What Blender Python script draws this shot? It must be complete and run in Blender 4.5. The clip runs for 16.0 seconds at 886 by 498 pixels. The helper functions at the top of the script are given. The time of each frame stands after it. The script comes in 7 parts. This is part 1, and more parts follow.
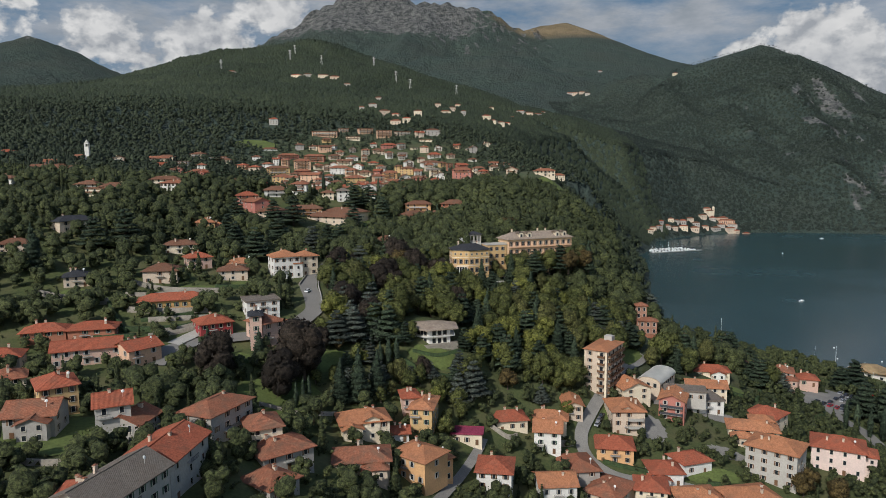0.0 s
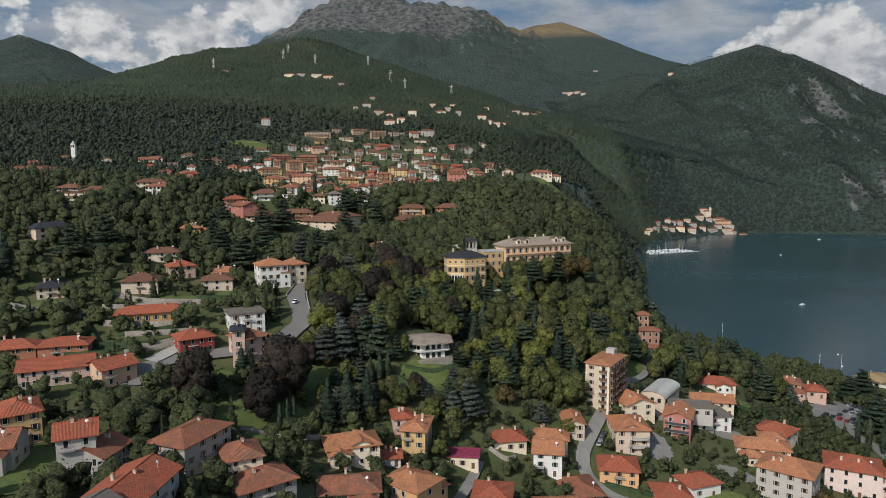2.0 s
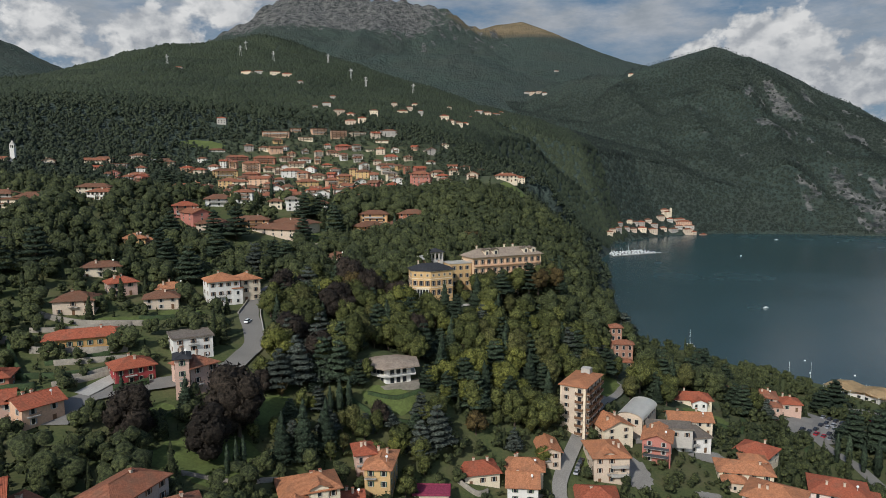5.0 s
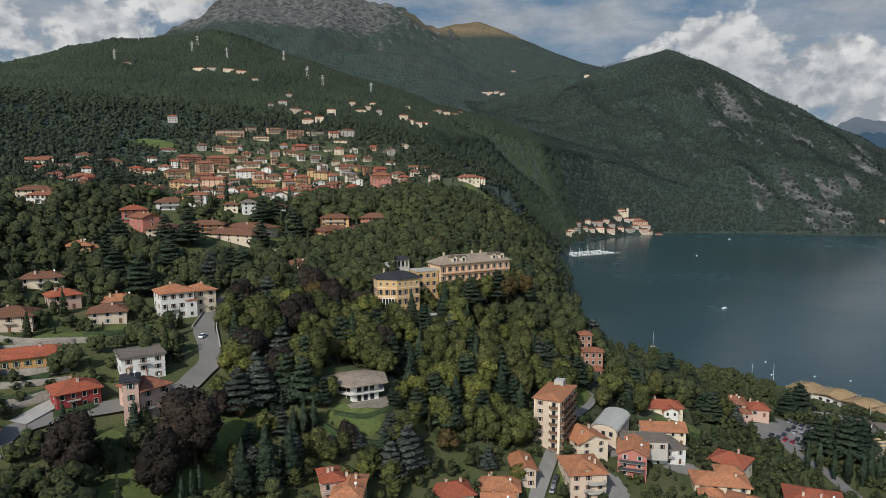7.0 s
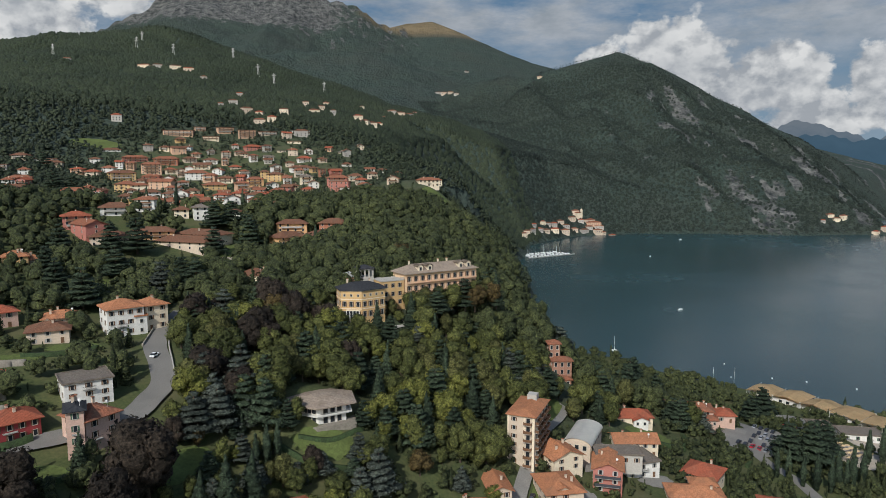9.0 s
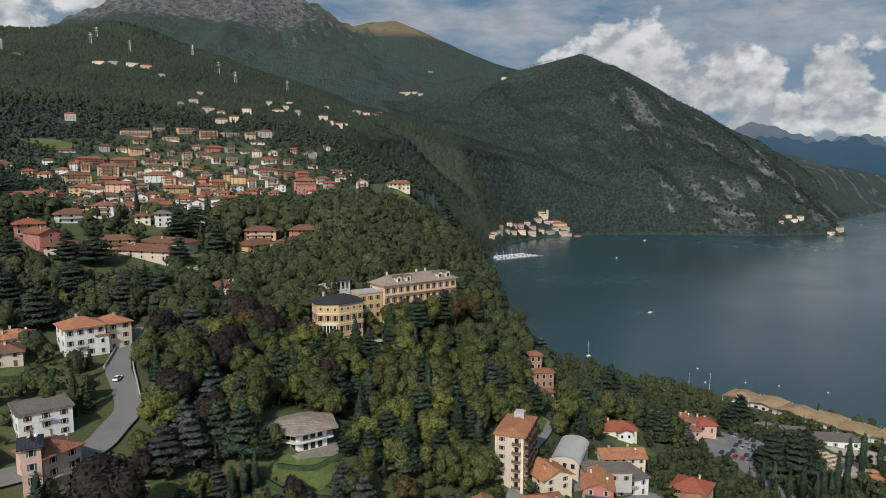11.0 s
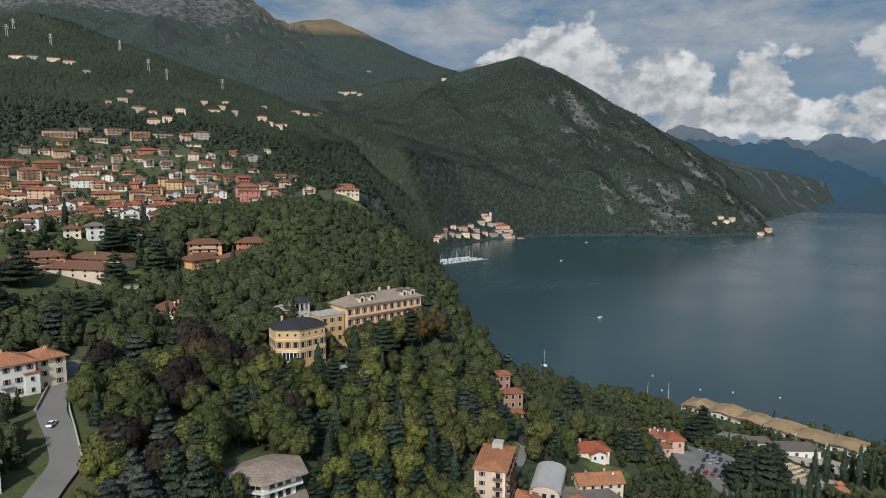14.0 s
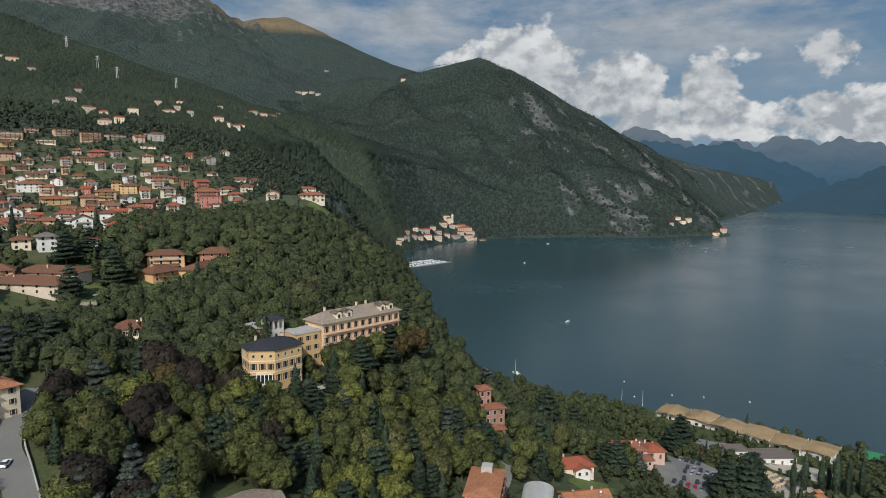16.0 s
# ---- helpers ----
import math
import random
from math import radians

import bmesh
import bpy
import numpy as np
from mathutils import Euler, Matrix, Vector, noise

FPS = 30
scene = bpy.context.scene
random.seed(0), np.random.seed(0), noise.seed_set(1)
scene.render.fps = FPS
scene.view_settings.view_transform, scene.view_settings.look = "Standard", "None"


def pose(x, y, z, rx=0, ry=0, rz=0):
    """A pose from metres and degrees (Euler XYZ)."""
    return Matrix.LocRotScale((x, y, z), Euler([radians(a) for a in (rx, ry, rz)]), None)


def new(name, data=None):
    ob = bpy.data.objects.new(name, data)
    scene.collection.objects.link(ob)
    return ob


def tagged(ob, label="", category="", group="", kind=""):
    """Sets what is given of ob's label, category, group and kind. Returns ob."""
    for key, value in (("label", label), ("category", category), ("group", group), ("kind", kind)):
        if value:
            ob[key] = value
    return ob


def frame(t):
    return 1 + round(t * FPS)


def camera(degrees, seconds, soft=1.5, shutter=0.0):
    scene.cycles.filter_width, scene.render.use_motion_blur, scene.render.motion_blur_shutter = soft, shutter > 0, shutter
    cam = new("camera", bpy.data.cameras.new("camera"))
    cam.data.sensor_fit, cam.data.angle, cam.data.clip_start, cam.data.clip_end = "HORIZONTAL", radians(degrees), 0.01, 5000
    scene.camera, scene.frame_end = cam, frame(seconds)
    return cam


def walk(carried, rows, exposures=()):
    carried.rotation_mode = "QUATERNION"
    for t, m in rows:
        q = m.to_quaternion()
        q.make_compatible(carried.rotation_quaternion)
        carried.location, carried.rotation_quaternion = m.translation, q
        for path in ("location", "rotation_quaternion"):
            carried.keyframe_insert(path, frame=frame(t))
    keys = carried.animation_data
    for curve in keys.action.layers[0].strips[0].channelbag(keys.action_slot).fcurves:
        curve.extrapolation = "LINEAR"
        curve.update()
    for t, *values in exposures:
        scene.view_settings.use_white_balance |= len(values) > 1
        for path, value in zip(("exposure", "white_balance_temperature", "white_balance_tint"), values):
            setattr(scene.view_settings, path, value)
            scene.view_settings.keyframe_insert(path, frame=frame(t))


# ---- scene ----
cam = camera(67.0, 16.0, 0.5)
# seconds, metres, then degrees: turn to the right, tilt up, lean to the left
ROWS = [
    (0, 0.02, -0.01, 134.99, 0.11, -6.50, -0.30),
    (0.5, 0.13, 3.65, 135.66, -0.11, -6.53, -0.32),
    (1, 0.29, 7.22, 136.24, -0.10, -6.54, -0.33),
    (1.5, 0.41, 10.81, 136.86, 0.27, -6.54, -0.33),
    (2, 0.56, 14.37, 137.39, 0.52, -6.55, -0.32),
    (2.5, 0.66, 17.98, 138.05, 0.86, -6.55, -0.31),
    (3, 0.67, 21.48, 138.63, 1.45, -6.56, -0.30),
    (3.5, 0.58, 24.96, 139.35, 2.02, -6.59, -0.29),
    (4, 0.48, 28.07, 140.03, 2.52, -6.63, -0.27),
    (6.5, -2.68, 43.25, 143.49, 6.41, -6.77, -0.10),
    (7, -3.57, 46.42, 143.92, 7.45, -6.78, -0.06),
    (7.5, -4.40, 49.57, 144.62, 8.50, -6.79, -0.03),
    (8, -5.53, 52.41, 145.38, 9.51, -6.81, 0.02),
    (8.5, -6.67, 55.26, 146.07, 10.60, -6.80, 0.05),
    (9, -7.73, 58.38, 146.74, 11.49, -6.81, 0.08),
    (11.5, -13.55, 74.21, 150.99, 15.54, -6.84, 0.26),
    (12, -14.59, 77.41, 151.76, 16.48, -6.83, 0.30),
    (12.5, -15.76, 80.69, 152.77, 17.39, -6.84, 0.30),
    (13, -16.89, 84.01, 153.62, 18.24, -6.84, 0.32),
    (13.5, -18.15, 87.38, 154.59, 19.17, -6.83, 0.34),
    (14, -19.30, 90.58, 155.58, 20.00, -6.84, 0.36),
    (14.5, -20.52, 93.82, 156.55, 20.87, -6.81, 0.37),
    (15, -21.56, 97.14, 157.50, 21.75, -6.81, 0.39),
    (15.5, -22.69, 100.67, 158.50, 22.78, -6.81, 0.39),
    (16, -23.95, 104.09, 159.48, 23.62, -6.82, 0.41),
]
walk(cam, [(t, pose(x, y, z, 90 + tilt, 0, -turn) @ pose(0, 0, 0, 0, 0, lean)) for t, x, y, z, turn, tilt, lean in ROWS], [(0.0, 0.4, 6050, 10), (16.0, 0.47, 5950, 8)])

# ---- light -----------------------------------------------------------------
SUN_FROM = Vector((-0.42, -0.65, 0.62)).normalized()
world = bpy.data.worlds.new("sky")
scene.world = world
world.use_nodes = True
wn = world.node_tree
sky = wn.nodes.new("ShaderNodeTexSky")
sky.sky_type, sky.sun_disc = "NISHITA", False
sky.sun_elevation = math.asin(SUN_FROM.z)
sky.sun_rotation = math.atan2(SUN_FROM.x, SUN_FROM.y)
sky.air_density, sky.dust_density = 1.2, 1.5
wn.nodes["Background"].inputs["Strength"].default_value = 0.085
wn.links.new(sky.outputs[0], wn.nodes["Background"].inputs["Color"])
lamp = bpy.data.lights.new("sun", "SUN")
lamp.energy, lamp.angle, lamp.color = 2.6, radians(0.6), (1.0, 0.95, 0.86)
sunlight = new("sun", lamp)
sunlight.rotation_euler = SUN_FROM.to_track_quat("Z", "Y").to_euler()


# ---- materials ---------------------------------------------------------------
MATS = {}


def nodes_of(name, rough=0.9, metal=0.0):
    m = bpy.data.materials.new(name)
    m.use_nodes = True
    b = m.node_tree.nodes["Principled BSDF"]
    b.inputs["Roughness"].default_value, b.inputs["Metallic"].default_value = rough, metal
    if "Specular IOR Level" in b.inputs:
        b.inputs["Specular IOR Level"].default_value = 0.25
    MATS[name] = m
    return m, m.node_tree.nodes, m.node_tree.links, b


def noise_node(n, l, scale, detail=3.0, vec=None, rough=0.6):
    t = n.new("ShaderNodeTexNoise")
    t.inputs["Scale"].default_value, t.inputs["Detail"].default_value, t.inputs["Roughness"].default_value = scale, detail, rough
    if vec is not None:
        l.new(vec, t.inputs["Vector"])
    return t.outputs["Fac"]


def ramp(n, l, fac, lo, hi, a=0.0, b=1.0):
    r = n.new("ShaderNodeMapRange")
    r.inputs["From Min"].default_value, r.inputs["From Max"].default_value = lo, hi
    r.inputs["To Min"].default_value, r.inputs["To Max"].default_value = a, b
    l.new(fac, r.inputs["Value"])
    return r.outputs[0]


def blend(n, l, fac, a, b, kind="MIX"):
    m = n.new("ShaderNodeMix")
    m.data_type, m.blend_type = "RGBA", kind
    for value, slot in ((a, m.inputs[6]), (b, m.inputs[7])):
        if isinstance(value, tuple):
            slot.default_value = (*value, 1)
        else:
            l.new(value, slot)
    if isinstance(fac, float):
        m.inputs[0].default_value = fac
    else:
        l.new(fac, m.inputs[0])
    return m.outputs[2]


def bump(n, l, b, height, strength, distance):
    u = n.new("ShaderNodeBump")
    u.inputs["Strength"].default_value, u.inputs["Distance"].default_value = strength, distance
    l.new(height, u.inputs["Height"])
    l.new(u.outputs[0], b.inputs["Normal"])


def scaled(c, k):
    return tuple(min(1.0, v * k) for v in c)


def paint(name, col, rough=0.9, fine=2.5, broad=0.22, var=0.16, relief_m=0.03, metal=0.0, spread=0.0):
    """A plain surface with grain, broad stains and, by spread, a tone of its own for each object."""
    m, n, l, b = nodes_of(name, rough, metal)
    pos = n.new("ShaderNodeNewGeometry").outputs["Position"]
    f1, f2 = noise_node(n, l, fine, 4, pos), noise_node(n, l, broad, 3, pos)
    c = blend(n, l, ramp(n, l, f1, 0.3, 0.7), scaled(col, 1 - var), scaled(col, 1 + var))
    c = blend(n, l, ramp(n, l, f2, 0.42, 0.72, 0, 0.55), c, scaled(col, 1 - 2.0 * var))
    if spread:
        o = n.new("ShaderNodeObjectInfo").outputs["Random"]
        c = blend(n, l, ramp(n, l, o, 0, 1), blend(n, l, 1.0, c, scaled((1, 1, 1), 1 - spread), "MULTIPLY"), c)
    l.new(c, b.inputs["Base Color"])
    bump(n, l, b, f1, 0.5, relief_m)
    return m


def tiles(name, col, moss=0.25):
    """Clay tiles: rows down the slope, bleached and mossy patches, a tone for each roof."""
    m, n, l, b = nodes_of(name, 0.95)
    b.inputs["Specular IOR Level"].default_value = 0.08
    pos = n.new("ShaderNodeNewGeometry").outputs["Position"]
    obj = n.new("ShaderNodeTexCoord").outputs["Object"]
    w = n.new("ShaderNodeTexWave")
    w.inputs["Scale"].default_value, w.inputs["Distortion"].default_value, w.inputs["Detail"].default_value = 1.1, 1.2, 2
    w.bands_direction = "X"
    l.new(obj, w.inputs["Vector"])
    v = n.new("ShaderNodeTexVoronoi")
    v.inputs["Scale"].default_value = 2.6
    l.new(pos, v.inputs["Vector"])
    f1, f2, f3 = noise_node(n, l, 1.6, 5, pos), noise_node(n, l, 0.28, 4, pos), noise_node(n, l, 0.75, 5, pos)
    c = blend(n, l, ramp(n, l, f1, 0.3, 0.7), scaled(col, 0.62), scaled(col, 1.28))
    c = blend(n, l, 0.6, c, blend(n, l, v.outputs["Color"], scaled(col, 0.5), scaled(col, 1.4)))
    c = blend(n, l, ramp(n, l, f2, 0.46, 0.7, 0, moss * 2.0), c, (0.14, 0.095, 0.065))
    c = blend(n, l, ramp(n, l, f3, 0.58, 0.75, 0, moss * 0.9), c, (0.42, 0.28, 0.18))
    o = n.new("ShaderNodeObjectInfo").outputs["Random"]
    c = blend(n, l, ramp(n, l, o, 0, 1, 0.0, 0.35), c, scaled(col, 0.62))
    l.new(c, b.inputs["Base Color"])
    h = n.new("ShaderNodeMath")
    h.operation = "ADD"
    l.new(w.outputs["Fac"], h.inputs[0])
    l.new(f1, h.inputs[1])
    bump(n, l, b, h.outputs[0], 0.6, 0.08)
    return m


def foliage(name, col, tip, island=False, far=False):
    """Leaves: tone for each tree, grain for each spray of leaves, lumps in the crown; shade of small gaps painted dark,
    raised leaves paler.
    """
    m, n, l, b = nodes_of(name, 0.7)
    b.inputs["Specular IOR Level"].default_value = 0.15
    geo = n.new("ShaderNodeNewGeometry")
    pos = geo.outputs["Position"]
    leaf = geo.outputs["Random Per Island"]
    if island:
        a = n.new("ShaderNodeAttribute")
        a.attribute_name = "tone"
        tone = a.outputs["Fac"]
    else:
        tone = n.new("ShaderNodeObjectInfo").outputs["Random"]
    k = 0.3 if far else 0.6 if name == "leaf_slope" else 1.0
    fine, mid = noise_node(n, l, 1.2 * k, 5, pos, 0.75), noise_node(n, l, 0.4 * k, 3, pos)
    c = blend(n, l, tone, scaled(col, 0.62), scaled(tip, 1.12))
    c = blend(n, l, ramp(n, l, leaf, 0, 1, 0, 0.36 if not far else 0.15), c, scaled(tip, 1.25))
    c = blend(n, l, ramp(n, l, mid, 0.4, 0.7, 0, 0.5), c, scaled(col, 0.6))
    # shade of gaps painted into the bump's hollows, its crests painted paler
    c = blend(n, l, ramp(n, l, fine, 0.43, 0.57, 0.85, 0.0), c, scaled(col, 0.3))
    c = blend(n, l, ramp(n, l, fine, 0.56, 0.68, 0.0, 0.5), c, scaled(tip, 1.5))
    l.new(c, b.inputs["Base Color"])
    bump(n, l, b, fine, 0.9, 0.8 if not far else 2.4)
    return m


# grey and greywall darkened so that their colour also stands in for shade
WALLS = {
    "white": (0.68, 0.65, 0.59), "grey": (0.36, 0.33, 0.29), "greywall": (0.43, 0.40, 0.35), "beige": (0.56, 0.45, 0.34), "cream": (0.7, 0.59, 0.43),
    "yellow": (0.56, 0.37, 0.17), "pink": (0.55, 0.37, 0.29), "palepink": (0.68, 0.53, 0.46), "peach": (0.6, 0.38, 0.25), "brickred": (0.36, 0.15, 0.09),
    "darkred": (0.3, 0.05, 0.05), "ochre": (0.5, 0.29, 0.11), "redwash": (0.42, 0.17, 0.13), "orangewall": (0.62, 0.36, 0.17), "wing": (0.72, 0.5, 0.31),
}
for key, colour in WALLS.items():
    paint("plaster_" + key, colour, 0.92, 1.7, 0.16, 0.12, 0.02)
ROOFS = {"red": ((0.34, 0.10, 0.055), 0.2), "orange": ((0.43, 0.185, 0.092), 0.25), "old": ((0.29, 0.115, 0.066), 0.4), "brown": ((0.185, 0.09, 0.055), 0.3), "slate": ((0.045, 0.046, 0.05), 0.02), "greyroof": ((0.19, 0.16, 0.13), 0.15), "magenta": ((0.28, 0.05, 0.09), 0.05), "villaroof": ((0.32, 0.255, 0.195), 0.2)}
for key, (colour, mossy) in ROOFS.items():
    tiles("tiles_" + key, colour, mossy)
paint("window_trim", (0.46, 0.42, 0.35), 0.85, 2, 0.3, 0.1, 0.01)
paint("stone", (0.25, 0.22, 0.175), 0.95, 1.2, 0.15, 0.25, 0.08)
paint("trim_white", (0.7, 0.68, 0.62), 0.8, 2, 0.3, 0.06, 0.01)
paint("shutter_green", (0.06, 0.11, 0.07), 0.6, 3, 0.3, 0.15, 0.01)
paint("shutter_brown", (0.16, 0.085, 0.045), 0.6, 3, 0.3, 0.15, 0.01)
paint("shutter_grey", (0.35, 0.34, 0.32), 0.6, 3, 0.3, 0.1, 0.01)
paint("asphalt", (0.18, 0.168, 0.148), 0.9, 3, 0.09, 0.14, 0.02)
paint("worn_paving", (0.22, 0.205, 0.18), 0.9, 2.2, 0.12, 0.2, 0.02)
paint("sand", (0.42, 0.36, 0.28), 0.95, 1.5, 0.2, 0.18, 0.03)
paint("concrete", (0.36, 0.34, 0.30), 0.9, 2, 0.13, 0.14, 0.02)
paint("iron", (0.06, 0.06, 0.065), 0.5, 3, 0.4, 0.15, 0.005)
paint("bark", (0.1, 0.075, 0.055), 0.95, 3, 0.5, 0.25, 0.03)
paint("grass", (0.1, 0.125, 0.035), 0.95, 0.9, 0.06, 0.28, 0.1)
paint("court_green", (0.05, 0.22, 0.09), 0.9, 2, 0.2, 0.06, 0.01)
paint("hedge_leaf", (0.04, 0.062, 0.022), 0.85, 1.8, 0.3, 0.4, 0.25)
paint("thatch", (0.58, 0.42, 0.23), 0.95, 1.6, 0.13, 0.22, 0.08)
paint("metal_sheet", (0.58, 0.56, 0.53), 0.6, 2, 0.2, 0.1, 0.01)
paint("brickwork", (0.35, 0.19, 0.13), 0.92, 2.5, 0.25, 0.22, 0.03)
paint("boat_white", (0.8, 0.8, 0.78), 0.35, 2, 0.5, 0.04, 0.005)
paint("car_paint", (0.5, 0.5, 0.52), 0.25, 2, 0.5, 0.04, 0.0, 0.2, 0.75)
paint("car_red", (0.35, 0.02, 0.03), 0.25, 2, 0.5, 0.04, 0.0)
paint("car_dark", (0.03, 0.03, 0.04), 0.25, 2, 0.5, 0.04, 0.0)
paint("rubber", (0.02, 0.02, 0.02), 0.8)
g, gn, gl, gb = nodes_of("glass", 0.08)
gb.inputs["Base Color"].default_value = (0.02, 0.024, 0.028, 1)
gb.inputs["Specular IOR Level"].default_value = 0.5
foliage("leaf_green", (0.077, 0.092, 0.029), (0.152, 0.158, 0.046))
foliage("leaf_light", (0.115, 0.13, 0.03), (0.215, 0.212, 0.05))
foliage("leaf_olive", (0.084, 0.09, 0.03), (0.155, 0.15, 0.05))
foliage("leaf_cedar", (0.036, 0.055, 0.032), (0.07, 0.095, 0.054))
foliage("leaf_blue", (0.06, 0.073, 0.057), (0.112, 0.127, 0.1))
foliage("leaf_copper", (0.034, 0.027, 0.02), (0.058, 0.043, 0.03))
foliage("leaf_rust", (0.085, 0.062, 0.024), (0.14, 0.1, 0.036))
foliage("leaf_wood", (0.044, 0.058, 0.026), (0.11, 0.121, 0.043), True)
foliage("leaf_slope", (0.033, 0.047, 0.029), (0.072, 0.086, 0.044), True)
# far woods cooled and darkened in colour, for haze and cloud shade
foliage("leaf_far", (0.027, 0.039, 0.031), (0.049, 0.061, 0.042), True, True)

# water
wm, n, l, b = nodes_of("lake_water", 0.3)
pos = n.new("ShaderNodeNewGeometry").outputs["Position"]
f1, f2, f3 = noise_node(n, l, 0.5, 3, pos), noise_node(n, l, 0.05, 3, pos), noise_node(n, l, 0.0035, 4, pos)
c = blend(n, l, ramp(n, l, f3, 0.35, 0.65), (0.013, 0.038, 0.043), (0.019, 0.05, 0.054))
l.new(c, b.inputs["Base Color"])
l.new(ramp(n, l, f3, 0.4, 0.65, 0.19, 0.28), b.inputs["Roughness"])
b.inputs["Specular IOR Level"].default_value = 0.4
h = n.new("ShaderNodeMath")
h.operation = "MULTIPLY_ADD"
l.new(f2, h.inputs[0])
h.inputs[1].default_value = 3.0
l.new(f1, h.inputs[2])
bump(n, l, b, h.outputs[0], 0.3, 0.1)

# ground: meadow near, woods, rock and bald tops by the attributes of the land
gm, n, l, b = nodes_of("land_cover", 0.95)
pos = n.new("ShaderNodeNewGeometry").outputs["Position"]


def attr(nn, key):
    a = nn.new("ShaderNodeAttribute")
    a.attribute_name = key
    return a.outputs["Fac"]


v = n.new("ShaderNodeTexVoronoi")
v.inputs["Scale"].default_value = 0.11
l.new(pos, v.inputs["Vector"])
f1, f2, f3, f4 = noise_node(n, l, 0.9, 5, pos), noise_node(n, l, 0.07, 4, pos), noise_node(n, l, 0.012, 4, pos), noise_node(n, l, 0.004, 5, pos)
grass = blend(n, l, ramp(n, l, f1, 0.3, 0.7), (0.04, 0.055, 0.018), (0.085, 0.095, 0.032))
grass = blend(n, l, ramp(n, l, f2, 0.45, 0.7, 0, 0.6), grass, (0.12, 0.1, 0.05))
# woods tinted cool and bluish, distance haze put into the colour
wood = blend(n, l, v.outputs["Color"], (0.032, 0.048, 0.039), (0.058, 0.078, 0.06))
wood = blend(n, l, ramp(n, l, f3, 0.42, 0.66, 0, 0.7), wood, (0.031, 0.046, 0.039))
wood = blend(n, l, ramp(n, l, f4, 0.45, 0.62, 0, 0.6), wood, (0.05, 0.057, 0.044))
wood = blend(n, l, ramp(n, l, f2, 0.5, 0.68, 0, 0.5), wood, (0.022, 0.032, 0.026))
# shade in the gaps between crowns painted as darker cell edges
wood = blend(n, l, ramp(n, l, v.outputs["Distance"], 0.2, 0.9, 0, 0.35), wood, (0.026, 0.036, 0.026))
rock = blend(n, l, ramp(n, l, noise_node(n, l, 0.035, 8, pos, 0.7), 0.38, 0.64), (0.03, 0.034, 0.033), (0.17, 0.165, 0.15))
bald = blend(n, l, ramp(n, l, f3, 0.35, 0.65), (0.13, 0.1, 0.055), (0.2, 0.15, 0.085))
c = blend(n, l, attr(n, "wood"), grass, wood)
c = blend(n, l, ramp(n, l, attr(n, "bald"), 0.35, 0.6), c, bald)
mixr = n.new("ShaderNodeMath")
mixr.operation = "ADD"
l.new(attr(n, "rock"), mixr.inputs[0])
l.new(ramp(n, l, noise_node(n, l, 0.03, 6, pos), 0.2, 0.8, -0.45, 0.45), mixr.inputs[1])
c = blend(n, l, ramp(n, l, mixr.outputs[0], 0.45, 0.62), c, rock)
l.new(c, b.inputs["Base Color"])
hh = n.new("ShaderNodeMath")
hh.operation = "MULTIPLY"
l.new(v.outputs["Distance"], hh.inputs[0])
l.new(attr(n, "wood"), hh.inputs[1])
hm = n.new("ShaderNodeMath")
hm.operation = "MULTIPLY_ADD"
l.new(noise_node(n, l, 0.016, 7, pos, 0.62), hm.inputs[0])
hm.inputs[1].default_value = 38.0
hv = n.new("ShaderNodeMath")
hv.operation = "MULTIPLY"
l.new(hh.outputs[0], hv.inputs[0])
hv.inputs[1].default_value = -7.0
l.new(hv.outputs[0], hm.inputs[2])
hf = n.new("ShaderNodeMath")
hf.operation = "MULTIPLY"
l.new(hm.outputs[0], hf.inputs[0])
l.new(attr(n, "wood"), hf.inputs[1])
bump(n, l, b, hf.outputs[0], 0.9, 1.0)

# ---- the lie of the land -------------------------------------------------
# heights in metres at the knots of two coarse nets, rows from west to east
NEAR_RELIEF = [
    [75, 79, 83, 90, 103, 111, 111, 110, 111],
    [60, 65, 73, 92, 116, 124, 128, 132, 139],
    [63, 65, 64, 82, 99, 102, 113, 126, 144],
    [66, 75, 65, 78, 87, 91, 103, 115, 144],
    [52, 58, 45, 73, 85, 92, 94, 103, 140],
    [21, 13, 8, 49, 85, 105, 105, 106, 133],
    [10, 11, 19, 29, 38, 72, 95, 101, 119],
    [8, 11, 17, 20, 19, 23, 36, 41, 57],
    [9, 9, 9, 10, 12, 7, 3, -15, -25],
    [9, 7, 4, 3, 4, 2, -4, -23, -36],
    [8, 4, 0, -2, -4, -10, -20, -28, -25],
]
MID_RELIEF = [
    [155, 171, 187, 204, 223, 246, 275, 306, 338],
    [122, 136, 151, 165, 184, 217, 258, 299, 340],
    [124, 136, 149, 155, 168, 209, 257, 302, 345],
    [127, 130, 138, 143, 161, 206, 254, 298, 341],
    [138, 117, 120, 128, 152, 195, 241, 286, 330],
    [150, 110, 111, 123, 150, 188, 228, 275, 323],
    [112, 108, 122, 130, 164, 198, 220, 263, 312],
    [89, 127, 157, 147, 159, 179, 196, 235, 282],
    [-1, 3, 35, 57, 74, 88, 132, 180, 223],
    [-43, -49, -44, -27, -18, -10, 49, 96, 130],
    [-32, -29, -40, -42, -48, -53, -28, -6, 15],
]



def spline(t):
    t = np.abs(t)
    return np.where(t < 1, (4 - 6 * t ** 2 + 3 * t ** 3) / 6, np.where(t < 2, (2 - np.minimum(t, 2)) ** 3 / 6, 0))


